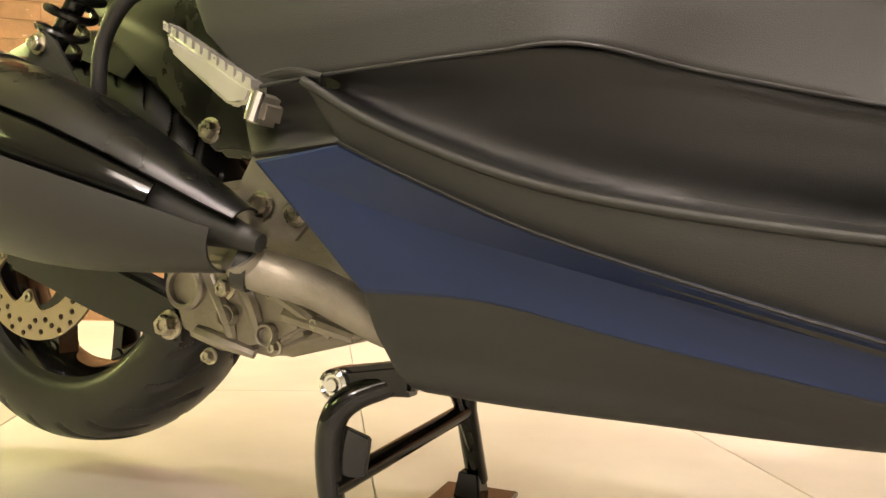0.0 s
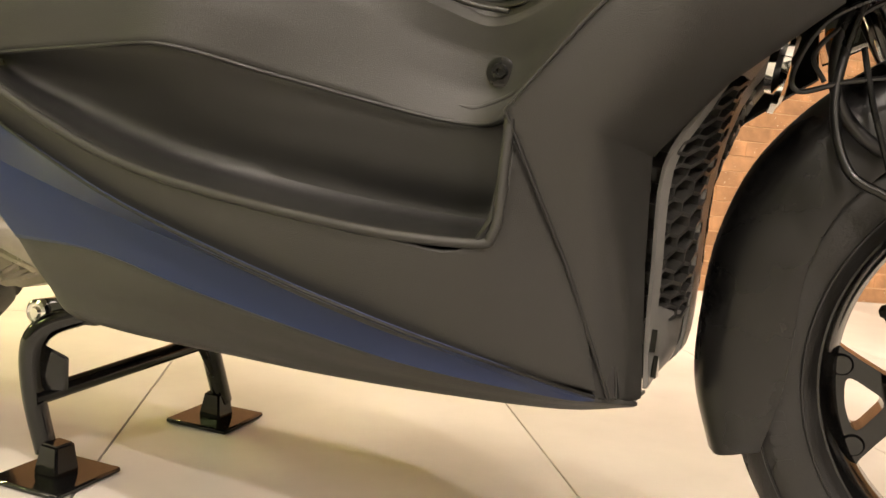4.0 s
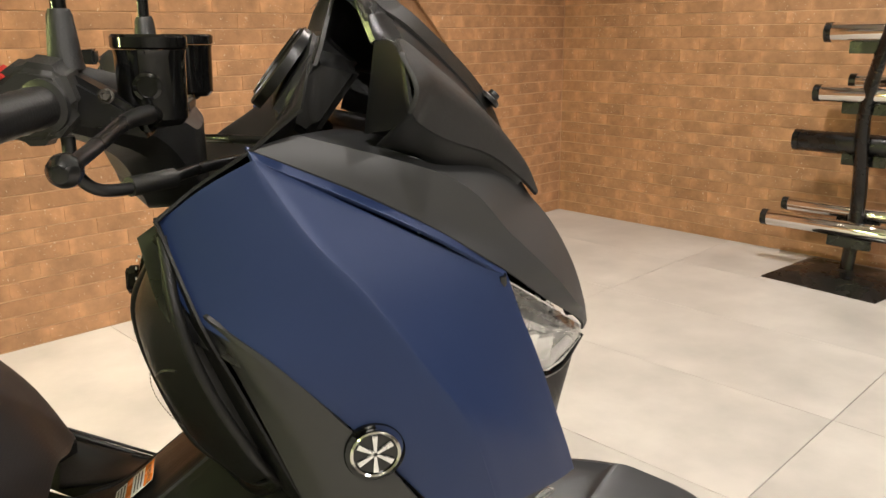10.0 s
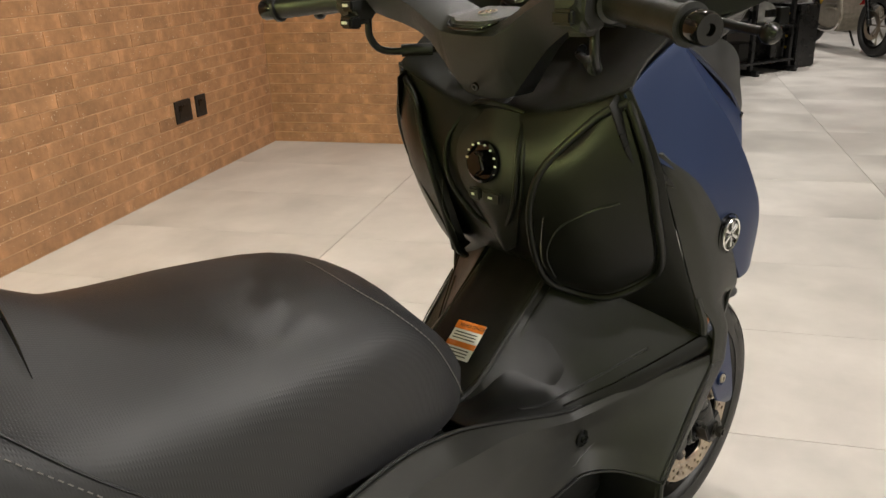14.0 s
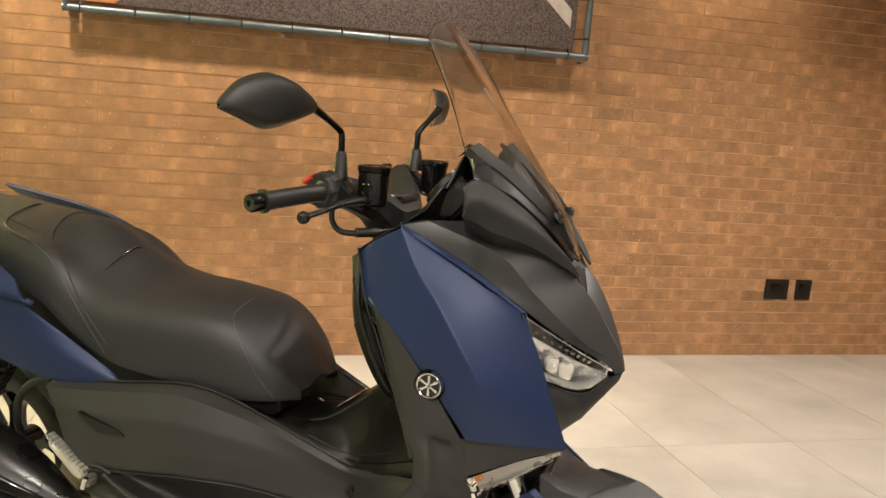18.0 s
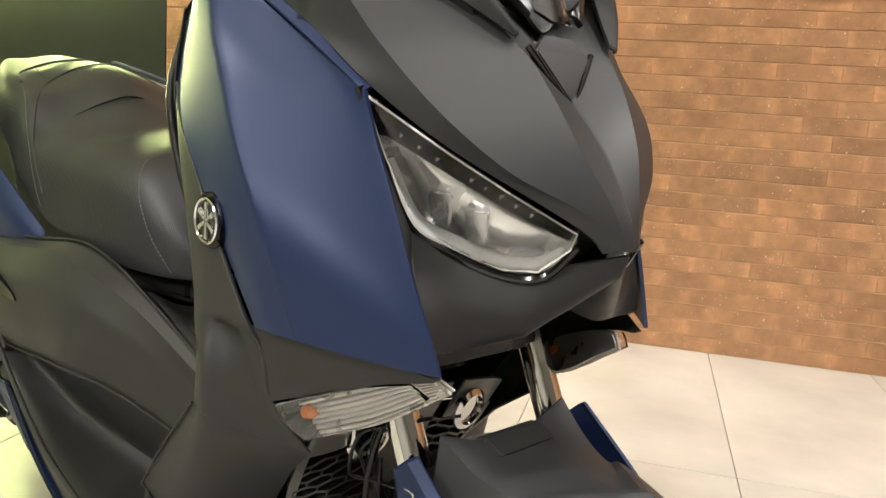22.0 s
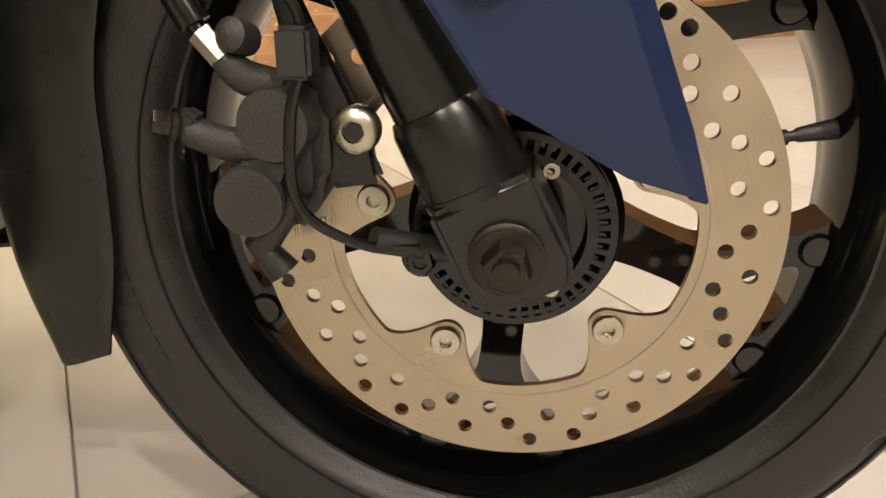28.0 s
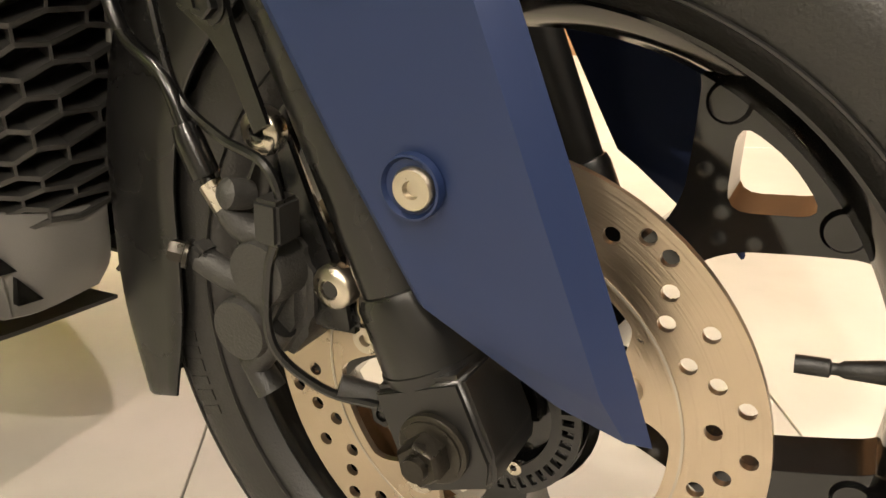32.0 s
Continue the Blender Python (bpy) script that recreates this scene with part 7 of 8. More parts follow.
shroud = [[(-0.262, -0.138, 0.560), (-0.240, -0.085, 0.580), (-0.245, CY, 0.585)],
          [(-0.300, -0.140, 0.500), (-0.286, -0.085, 0.505), (-0.290, CY, 0.510)],
          [(-0.336, -0.128, 0.430), (-0.312, -0.085, 0.425), (-0.307, CY, 0.420)],
          [(-0.336, -0.124, 0.340), (-0.314, -0.080, 0.330), (-0.310, CY, 0.325)],
          [(-0.335, -0.121, 0.280), (-0.317, -0.075, 0.265), (-0.314, CY, 0.258)],
          [(-0.332, -0.118, 0.235), (-0.336, -0.075, 0.225), (-0.338, CY, 0.235)]]


def lerp_grid(rows, u, v):
    i, j = min(int(v * (len(rows) - 1)), len(rows) - 2), min(int(u * (len(rows[0]) - 1)), len(rows[0]) - 2)
    f, g = v * (len(rows) - 1) - i, u * (len(rows[0]) - 1) - j
    a = V(*rows[i][j]).lerp(V(*rows[i][j + 1]), g)
    b = V(*rows[i + 1][j]).lerp(V(*rows[i + 1][j + 1]), g)
    return a.lerp(b, f)


SLAT = mat("slat_plastic", (0.024, 0.0235, 0.022), 0.36, 0, 0.2, 900, 0.08, 8, rough_spread=0.05)
SHROUD = mat("shroud_plastic", (0.125, 0.122, 0.115), 0.36, 0, 0.2, 900, 0.08, 8, rough_spread=0.05)
pair("shroud_frame", patch([[lerp_grid(shroud, u, v) for u in (0.80, 0.90, 1.0)] for v in (0, 0.2, 0.4, 0.6, 0.8, 1.0)], (1, -0.4, 0), 0.004, 3, 4), SHROUD, scooter, "dark grey radiator shroud")
pair("shroud_rim", patch([[lerp_grid(shroud, u, v) + V(0.0015, -0.0025, 0) for u in (-0.03, 0.03, 0.09)] for v in (0.14, 0.26, 0.4, 0.6, 0.8, 0.99)], (0.6, -1, 0), 0.004, 3, 4), SHROUD, scooter, "dark grey inner rim of the shroud")
pair("shroud_top", patch([[lerp_grid(shroud, u, v) for u in (0.0, 0.35, 0.7)] for v in (0.0, 0.09, 0.17)], (1, -0.4, 0), 0.004, 4, 4), SHROUD, scooter, "dark grey upper shroud")
pair("shroud_foot", patch([[lerp_grid(shroud, u, v) for u in (0.0, 0.35, 0.7)] for v in (0.69, 0.84, 1.0)], (1, -0.4, 0), 0.004, 4, 4), SHROUD, scooter, "dark grey lower shroud")
for u, v in ((0.08, 0.80), (0.22, 0.90)):
    q = lerp_grid(shroud, u, v) + V(0.002, -0.002, 0)
    pair("shroud_slot", hull([q + V(a, b, c) for a in (-0.004, 0.002) for b, c in ((-0.006, 0.012), (0.010, -0.010), (-0.008, -0.008))], 0), GLOSS, scooter, "dark slot in the shroud")


def fin(bm, p, q, back, t):
    """A thin wall from p to q, reaching inwards."""
    side = (q - p).cross(back).normalized() * t
    vs = [bm.verts.new(w) for w in (p - side, q - side, q + side, p + side, p - side + back, q - side + back, q + side + back, p + side + back)]
    for f in ((0, 1, 2, 3), (7, 6, 5, 4), (0, 4, 5, 1), (1, 5, 6, 2), (2, 6, 7, 3), (3, 7, 4, 0)):
        bm.faces.new([vs[k] for k in f])


# staggered deep cells, the slats rising a little to the middle
steps, lines = (0.02, 0.16, 0.30, 0.44, 0.58, 0.72, 0.82), 16
comb = bmesh.new()


def cell(j, k):
    zig = 0.16 if (j + k) % 2 else -0.16
    return lerp_grid(shroud, steps[j], min(max(0.20 + 0.55 * (k + zig) / lines - 0.08 * (steps[j] - 0.35), 0.0), 0.99))


for k in range(lines):
    for j in range(len(steps)):
        if j < len(steps) - 1:
            fin(comb, cell(j, k), cell(j + 1, k), V(-0.024, 0.008, 0.004), 0.0017)
        if (j + k) % 2 and k < lines - 1:
            fin(comb, cell(j, k), cell(j, k + 1), V(-0.024, 0.008, 0.004), 0.0010)
bmesh.ops.recalc_face_normals(comb, faces=comb.faces)
pair("radiator_grille", comb, SLAT, scooter, "black honeycomb radiator grille")
pair("horn_ring", lathe([(0.030, 0), (0.030, 0.006), (0.022, 0.010), (0.020, 0.004), (0, 0.004)], (-0.262, -0.070, 0.535), (-0.08, -0.09, 0.50), 28), CHROME, scooter, "bright horn disc")
part("steering_head", tube([(-0.215, 0, 0.62), (-0.30, 0, 0.84)], 0.035, 18, straight=True), BLACK, scooter, "black steering head")
part("lower_yoke", hull([(-0.20 + a, y, 0.640 + z) for a in (-0.03, 0.03) for y in (-0.125, 0.125) for z in (0, 0.03)] + [(-0.255, y, 0.655) for y in (-0.04, 0.04)], 0.008), BLACK, scooter, "black lower fork yoke")
# another added black hull, keeps the space behind the nose dark
part("front_bay", hull([(x, s * y, z) for s in (-1, 1) for x, y, z in ((-0.35, 0.12, 0.68), (-0.36, 0.18, 0.95), (-0.22, 0.12, 0.92), (-0.17, 0.10, 0.77), (-0.28, 0.14, 0.68), (-0.38, 0.13, 1.0))], 0.01), BLACK, scooter, "black filler hull behind the front panels")
part("drain_hose", tube([(-0.13, -0.03, 0.72), (-0.18, -0.045, 0.66), (-0.235, -0.05, 0.60), (-0.29, -0.05, 0.57)], 0.008, 10, 5), RUBBER, scooter, "black hose")

# tail lettering as plain bars, and a pale sticker
for k in range(4):
    z = 0.885 - 0.030 * k
    pair("tail_mark", hull([(-1.650 - 0.012 * k * 0 + a, -0.2125 + 0.0, z + b) for a in (-0.016, 0.016) for b in (-0.010, 0.010)] + [(-1.650 + a, -0.200, z + b) for a in (-0.016, 0.016) for b in (-0.010, 0.010)], 0), SILVER, scooter, "silver model mark drawn as bars")
pair("tail_sticker", hull([(-1.63 + a, y, 0.76 + b) for a, b in ((-0.02, -0.03), (0.02, -0.025), (0.02, 0.025), (-0.02, 0.03)) for y in (-0.219, -0.205)], 0.003), WHITE, scooter, "pale rounded sticker")


# ---- showroom things ----
def at_room(x, y, z, rz=0):
    return ROOM @ pose(x, y, z, 0, 0, rz)


# light strip on the dark wall
STRIP = glow("yellow_green_strip", (1.0, 1.0, 0.36), 290)
strip = thing("light_strip", "slanting yellow-green light strip on the dark wall", "light", at_room(-7.4, -0.02, 1.40))
part("strip_tube", moved(box(-1.68, -0.012, -0.026, 1.68, 0.012, 0.026, 0.006), pose(0, 0, 0, 0, -10.5, 0)), STRIP, strip, "glowing yellow-green tube")
part("strip_channel", moved(box(-1.69, 0.0125, -0.034, 1.69, 0.018, 0.034, 0.002), pose(0, 0, 0, 0, -10.5, 0)), DARKWALL, strip, "dark mounting channel")

# poster banner
GRAVEL = mat("printed_asphalt", (0.10, 0.085, 0.085), 0.7, 0, 0.1, 300, 0.3, 90)
gt = GRAVEL.node_tree
vor = gt.nodes.new("ShaderNodeTexVoronoi")
vor.inputs["Scale"].default_value = 150
gt.links.new([n for n in gt.nodes if n.type == "TEX_COORD"][0].outputs["Object"], vor.inputs["Vector"])
rmp = gt.nodes.new("ShaderNodeValToRGB")
rmp.color_ramp.elements[0].color, rmp.color_ramp.elements[1].color = (0.008, 0.006, 0.007, 1), (0.13, 0.095, 0.09, 1)
gt.links.new(vor.outputs["Color"], rmp.inputs["Fac"])
gt.links.new(rmp.outputs["Color"], gt.nodes["Principled BSDF"].inputs["Base Color"])
PRINT_ORANGE = mat("printed_orange", (0.45, 0.17, 0.06), 0.7, 0, 0.1, 200, 0.15, 20)
PRINT_GREY = mat("printed_grey", (0.42, 0.38, 0.36), 0.7, 0, 0.1, 200, 0.15, 20)
STEELBLUE = mat("banner_frame_steel", (0.13, 0.16, 0.18), 0.4, 0.6, 0.2, 200, 0.2, 10)
poster = thing("wall_poster", "large asphalt-print banner in a steel tube frame on the brick wall", "poster", at_room(-3.73, -0.06, 1.63))
part("print", box(-1.225, -0.006, 0.045, 1.185, 0.006, 1.32, 0.002), GRAVEL, poster, "printed picture of asphalt")
part("painted_line", plate([(-1.17, 0.05), (-1.05, 0.05), (-0.55, 0.52), (-0.66, 0.52)], [], lambda a, b, h: V(a, -0.0065 - h, b), 0.001), PRINT_ORANGE, poster, "orange road line in the print")
part("painted_line", plate([(1.155, 0.155), (1.155, 0.245), (0.60, 0.75), (0.54, 0.70)], [], lambda a, b, h: V(a, -0.0065 - h, b), 0.001), PRINT_GREY, poster, "pale road line in the print")
for a in ((-1.27, 0.015, 1.27, 0.015), (-1.27, 1.36, 1.27, 1.36), (-1.255, 0.015, -1.255, 1.36), (1.255, 0.015, 1.255, 1.36)):
    part("frame_tube", tube([(a[0], 0, a[1]), (a[2], 0, a[3])], 0.017, 12, straight=True), STEELBLUE, poster, "blue-grey steel frame tube")
for k in range(11):
    x = -1.2 + 0.235 * k
    part("lace", tube([(x, -0.008, 0.05), (x + 0.004, -0.019, 0.015), (x, 0.004, -0.003)], 0.003, 6, 3), BLACK, poster, "black lacing strap")
for k in range(6):
    part("lace", tube([(1.18, -0.008, 0.10 + 0.2 * k), (1.26, -0.018, 0.11 + 0.2 * k)], 0.003, 6, straight=True), BLACK, poster, "black lacing strap")
for x in (-1.24, -0.30, 0.62, 1.24):
    part("hanger_pin", tube([(x, 0.055, -0.01), (x, 0.0, -0.015), (x, 0, -0.03)], 0.008, 8, 3), ZINC, poster, "wall pin")

# sockets
for x, w in ((-1.07, 0.080), (-0.885, 0.054)):
    sock = thing("wall_socket", "black square socket plate on the brick wall", "socket", at_room(x, 0.0, 0.412), "wall sockets")
    part("plate", box(-w, -0.010, -0.062, w, -0.0005, 0.062, 0.003), TRIM, sock, "black cover plate")
    part("insert", box(-w * 0.6, -0.013, -0.035, w * 0.6, -0.010, 0.035, 0.002), BLACK, sock, "dark insert")

# exhaust display rack
rack = thing("exhaust_rack", "black floor rack displaying chrome silencers before the brick wall", "rack", at_room(-0.30, -1.95, 0))
part("foot_plate", hull([(a, b, z) for a, b, z in ((-0.30, -0.25, 0), (0.20, -0.32, 0), (0.25, 0.25, 0), (-0.25, 0.30, 0), (-0.22, -0.18, 0.035), (0.15, -0.22, 0.035), (0.18, 0.18, 0.035), (-0.18, 0.22, 0.035))], 0.006), BLACK, rack, "black foot plate")
part("post", tube([(0.06, 0.0, 0.02), (0.10, 0.0, 0.40), (0.02, 0.0, 0.80), (-0.02, -0.07, 1.15), (-0.05, -0.16, 1.5)], [0.045, 0.05, 0.045, 0.04, 0.04], 12, 6, flat=0.6), BLACK, rack, "curved black post")


def silencer(z, x, y0, y1, r, material, label):
    s = thing("silencer", label, "silencer", at_room(-0.30 + x, -1.95, z), "silencers on the rack")
    part("can", lathe([(0, 0.0), (r * 0.8, 0.0), (r, 0.02), (r, (y1 - y0) * 0.72), (r * 0.75, (y1 - y0) * 0.86), (r * 0.42, (y1 - y0) * 0.92), (r * 0.42, y1 - y0), (0, y1 - y0)], (0, -y0, 0), (0, -y1, 0), 24), material, s)
    part("end_cap", lathe([(r * 1.02, -0.012), (r * 1.02, 0.018), (r * 0.7, 0.02), (r * 0.6, -0.004), (0, -0.004)], (0, -y0, 0), (0, -y1, 0), 24), BLACK if material is CHROME else GLOSS, s, "dark end cap")
    part("bracket", box(-0.012, -0.10, -r - 0.05, 0.012, 0.10, -r + 0.004, 0.003), BLACK, s, "black bracket")


silencer(1.160, 0.02, -0.20, 0.42, 0.045, CHROME, "chrome silencer with a dark mouth on the rack")
silencer(0.935, 0.12, -0.10, 0.40, 0.035, CHROME, "slim chrome silencer on the rack")
silencer(0.880, 0.02, -0.22, 0.42, 0.040, CHROME, "chrome silencer on the rack")
silencer(0.640, 0.10, -0.32, 0.30, 0.052, BLACK, "black silencer on the rack")
silencer(0.300, 0.14, -0.36, 0.40, 0.034, CHROME, "slim chrome silencer low on the rack")
silencer(0.235, 0.04, -0.42, 0.44, 0.040, CHROME, "long chrome silencer low on the rack")
solid("floor_cap", box(-0.06, -0.06, 0, 0.06, 0.06, 0.004, 0.002), CHARCOAL, "dark floor drain cap", "drain", at_room(0.25, -2.75, 0.0005))

# fire extinguisher
ext = thing("fire_extinguisher", "red fire extinguisher with a pale label on the floor", "extinguisher", at_room(2.60, -2.60, 0))
part("cylinder", lathe([(0, 0.0), (0.080, 0.0), (0.085, 0.02), (0.085, 0.46), (0.06, 0.53), (0.025, 0.56), (0.025, 0.58), (0, 0.58)], (0, 0, 0.001), (0, 0, 1), 32), RED, ext, "red steel cylinder")
part("valve", box(-0.025, -0.03, 0.575, 0.025, 0.03, 0.62, 0.005), BLACK, ext)
part("hose", tube([(0.0, -0.03, 0.60), (0.05, -0.10, 0.56), (0.09, -0.09, 0.40), (0.10, -0.06, 0.20)], 0.011, 8, 6), RUBBER, ext, "black hose")
lab = lathe([(0.0858, 0.24), (0.0858, 0.42), (0.0850, 0.42), (0.0850, 0.24)], (0, 0, 0), (0, 0, 1), 32, True)
part("label_band", lab, WHITE, ext, "white and green label")
part("label_mark", box(-0.088, -0.03, 0.27, -0.0862, 0.03, 0.34), mat("green_print", (0.05, 0.25, 0.10), 0.5), ext, "green label mark")

# gear shelf with helmets
shelf = thing("gear_shelf", "black steel shelf with helmets and boxes by the wall", "shelf", at_room(3.30, -3.32, 0, -45))
for x in (-0.55, 0.0, 0.55):
    for y in (-0.17, 0.17):
        part("upright", box(x - 0.02, y - 0.02, 0, x + 0.02, y + 0.02, 1.95, 0.003), BLACK, shelf, "black steel upright")
    part("foot", box(x - 0.03, -0.27, 0.0, x + 0.03, 0.27, 0.05, 0.004), BLACK, shelf)
for z in (0.10, 0.42, 0.86, 1.30, 1.74):
    part("board", box(-0.60, -0.20, z, 0.60, 0.20, z + 0.02, 0.003), BLACK, shelf, "dark shelf board")
HELM = [mat("helmet_red", (0.45, 0.03, 0.03), 0.15, 0, 0.0, 300, 0.4, 14), mat("helmet_white", (0.65, 0.65, 0.66), 0.15, 0, 0, 300, 0.3, 14), mat("helmet_black", (0.02, 0.02, 0.025), 0.12, 0, 0, 300, 0.3, 14), mat("helmet_blue", (0.06, 0.10, 0.40), 0.15, 0, 0, 300, 0.4, 14)]


def helmet(x, y, z, material, rz, label):
    h = thing("helmet", label, "helmet", at_room(3.30, -3.32, 0, -45) @ pose(x, y, z, 0, 0, rz), "helmets on the shelf")
    bm = bmesh.new()
    bmesh.ops.create_uvsphere(bm, u_segments=24, v_segments=16, radius=0.125)
    for v in bm.verts:
        if v.co.z < -0.06:
            v.co.z = -0.06 - (v.co.z + 0.06) * -0.6
        v.co.x *= 1.12
        v.co.z += 0.105
    bmesh.ops.translate(bm, verts=bm.verts, vec=(0, 0, max(0.0, -min(v.co.z for v in bm.verts)) + 0.001))
    part("shell", bm, material, h)
    part("visor", patch([[(0.06, -0.118, 0.15), (0.135, -0.06, 0.16), (0.148, 0, 0.16), (0.135, 0.06, 0.16), (0.06, 0.118, 0.15)], [(0.06, -0.122, 0.085), (0.138, -0.06, 0.085), (0.150, 0, 0.085), (0.138, 0.06, 0.085), (0.06, 0.122, 0.085)]], (1, 0, 0), 0.003, 5, 4), GLOSS, h, "dark visor")


for i, (x, z, k, lab) in enumerate(((-0.38, 0.44, 2, "black full-face helmet on the shelf"), (-0.05, 0.44, 2, "black helmet on the shelf"), (0.30, 0.44, 1, "white helmet on the shelf"), (-0.36, 0.88, 3, "blue and red helmet on the shelf"), (0.28, 0.88, 2, "black helmet on the shelf"), (-0.40, 1.32, 0, "red helmet on the shelf"), (-0.10, 1.32, 1, "white helmet on the shelf"), (0.22, 1.32, 2, "black helmet on the shelf"))):
    helmet(x, 0.0, z, HELM[k], -110 + 23 * i, lab)
YELLOW = mat("yellow_card", (0.70, 0.45, 0.04), 0.5, 0, 0.1, 200, 0.1, 12)
for x, z, w, h, m, lab in ((0.02, 0.88, 0.09, 0.22, YELLOW, "yellow and white carton on the shelf"), (0.45, 0.88, 0.10, 0.10, YELLOW, "yellow box on the shelf"), (0.44, 0.12, 0.10, 0.24, BLACK, "black carton on the shelf"), (0.0, 0.12, 0.12, 0.18, CHARCOAL, "dark grey box on the shelf"), (0.5, 0.442, 0.07, 0.16, CHARCOAL, "dark bag on the shelf")):
    bx = solid("carton", box(-w, -0.12, 0, w, 0.12, h, 0.004), m, lab, "box", at_room(3.30, -3.32, 0, -45) @ pose(x, 0, z + 0.001), "cartons on the shelf")
cab = thing("tool_case", "black and yellow banded tool case on the floor", "case", at_room(3.95, -3.88, 0, -45))
part("case_body", box(-0.16, -0.20, 0.001, 0.16, 0.20, 0.62, 0.012), BLACK, cab, "black case body")
for k in range(5):
    part("case_band", box(-0.163, -0.14, 0.08 + 0.11 * k, 0.163, 0.14, 0.105 + 0.11 * k, 0.003), YELLOW, cab, "yellow band")


# parked motorcycles in the distance
def motorcycle(m, paint, label, pipe=BRIGHT, big=True):
    """A road motorcycle: x forward from the rear axle, wheels on the floor."""
    b = thing("motorcycle", label, "motorcycle", m, "parked motorcycles")
    for x, r, w in ((0.0, 0.32, 0.075), (1.48, 0.325, 0.055)):
        c = V(x, 0, r)
        wheel = part("wheel", lathe([(r, 0.0), (r * 0.99, w * 0.6), (r * 0.93, w), (r * 0.78, w * 0.9), (r * 0.73, w * 0.6), (r * 0.73, -w * 0.6), (r * 0.78, -w * 0.9), (r * 0.93, -w), (r * 0.99, -w * 0.6)], c, c + V(0, 1, 0), 48, True), RUBBER, b, "black tyre")
        part("rim", lathe([(r * 0.74, -w * 0.7), (r * 0.74, w * 0.7), (r * 0.66, w * 0.6), (r * 0.66, -w * 0.6)], c, c + V(0, 1, 0), 40, True), WHEEL_BLACK, wheel, "dark rim")
        for k in range(8):
            a = math.pi * k / 4
            part("spoke", tube([c, c + V(r * 0.68 * math.cos(a), 0, r * 0.68 * math.sin(a))], 0.010, 6, straight=True), ALU, wheel)
        part("brake_disc", lathe([(r * 0.46, 0), (r * 0.46, 0.005), (r * 0.30, 0.005), (r * 0.30, 0)], c + V(0, -w - 0.01, 0), c + V(0, -1, 0), 32, True), STEEL, wheel, "steel disc")
    for y in (-0.10, 0.10):
        part("fork_leg", tube([(1.48, y, 0.33), (1.22, y, 1.0)], [0.028, 0.024], 10, straight=True), BLACK, b)
        part("swing_arm", tube([(0, y, 0.33), (0.55, y, 0.40)], [0.025, 0.035], 10, straight=True), BLACK, b)
    part("engine", hull([(x, y, z) for y in (-0.17, 0.17) for x, z in ((0.50, 0.26), (0.92, 0.22), (1.02, 0.40), (0.95, 0.68), (0.62, 0.62), (0.46, 0.45))], 0.03, 3), ENGINE, b, "grey alloy engine")
    for k in range(4):
        part("engine_fin", hull([(0.78 + dx, y, 0.46 + 0.05 * k + dz) for dx in (-0.11, 0.13) for y in (-0.185, 0.185) for dz in (0, 0.018)], 0.004), ALU, b)
    part("tank", hull([(0.60, y, 0.80) for y in (-0.10, 0.10)] + [(0.72, y, 0.98) for y in (-0.13, 0.13)] + [(1.08, y, 1.0) for y in (-0.17, 0.17)] + [(1.15, y, 0.78) for y in (-0.18, 0.18)] + [(1.02, y, 0.66) for y in (-0.16, 0.16)], 0.04, 4), paint, b, "painted tank")
    part("seat", hull([(-0.12, y, 0.92) for y in (-0.08, 0.08)] + [(0.35, y, 0.84) for y in (-0.13, 0.13)] + [(0.66, y, 0.84) for y in (-0.10, 0.10)] + [(-0.12, y, 0.86) for y in (-0.08, 0.08)] + [(0.62, y, 0.76) for y in (-0.10, 0.10)], 0.025, 3), VINYL, b, "dark seat")
    part("tail", hull([(-0.30, y, 0.90) for y in (-0.05, 0.05)] + [(0.30, y, 0.80) for y in (-0.12, 0.12)] + [(0.25, y, 0.68) for y in (-0.10, 0.10)] + [(-0.28, y, 0.84) for y in (-0.05, 0.05)], 0.02, 2), paint if big else BLACK, b, "tail section")
    part("front_mudguard", patch([[(1.48 + 0.36 * math.cos(a), y, 0.325 + 0.36 * math.sin(a)) for y in (-0.07, 0, 0.07)] for a in (radians(40), radians(75), radians(110), radians(145))], (0, 0, 1), 0.005, 4, 4), paint, b)
    part("beak", hull([(1.15, y, 0.80) for y in (-0.16, 0.16)] + [(1.20, y, 1.10) for y in (-0.12, 0.12)] + [(1.52, y, 0.96) for y in (-0.05, 0.05)] + [(1.36, y, 0.80) for y in (-0.08, 0.08)], 0.02, 2), paint, b, "painted front fairing")
    part("handlebar", tube([(1.05, -0.42, 1.10), (1.12, -0.2, 1.08), (1.14, 0, 1.02), (1.12, 0.2, 1.08), (1.05, 0.42, 1.10)], 0.014, 10, 5), BLACK, b)
    part("exhaust", tube([(0.98, -0.10, 0.45), (0.85, -0.16, 0.24), (0.50, -0.18, 0.26), (0.22, -0.20, 0.42)], 0.024, 10, 5), CHROME, b, "steel exhaust pipe")
    part("silencer", tube([(0.26, -0.21, 0.40), (0.10, -0.22, 0.50), (-0.22, -0.23, 0.72)], [0.035, 0.062, 0.058], 14, straight=True, flat=1.3), pipe, b, "bright silencer")
    part("shock", tube([(0.38, -0.05, 0.45), (0.30, -0.05, 0.74)], 0.035, 12, straight=True), YELLOW, b, "yellow shock spring")
    part("side_stand", tube([(0.62, 0.14, 0.28), (0.55, 0.30, 0.012)], 0.012, 8, straight=True), BLACK, b)
    return b


GLOSSRED = mat("gloss_red_paint", (0.50, 0.012, 0.012), 0.18, 0, 0.0, 300, 0.05, 6, 0.4)
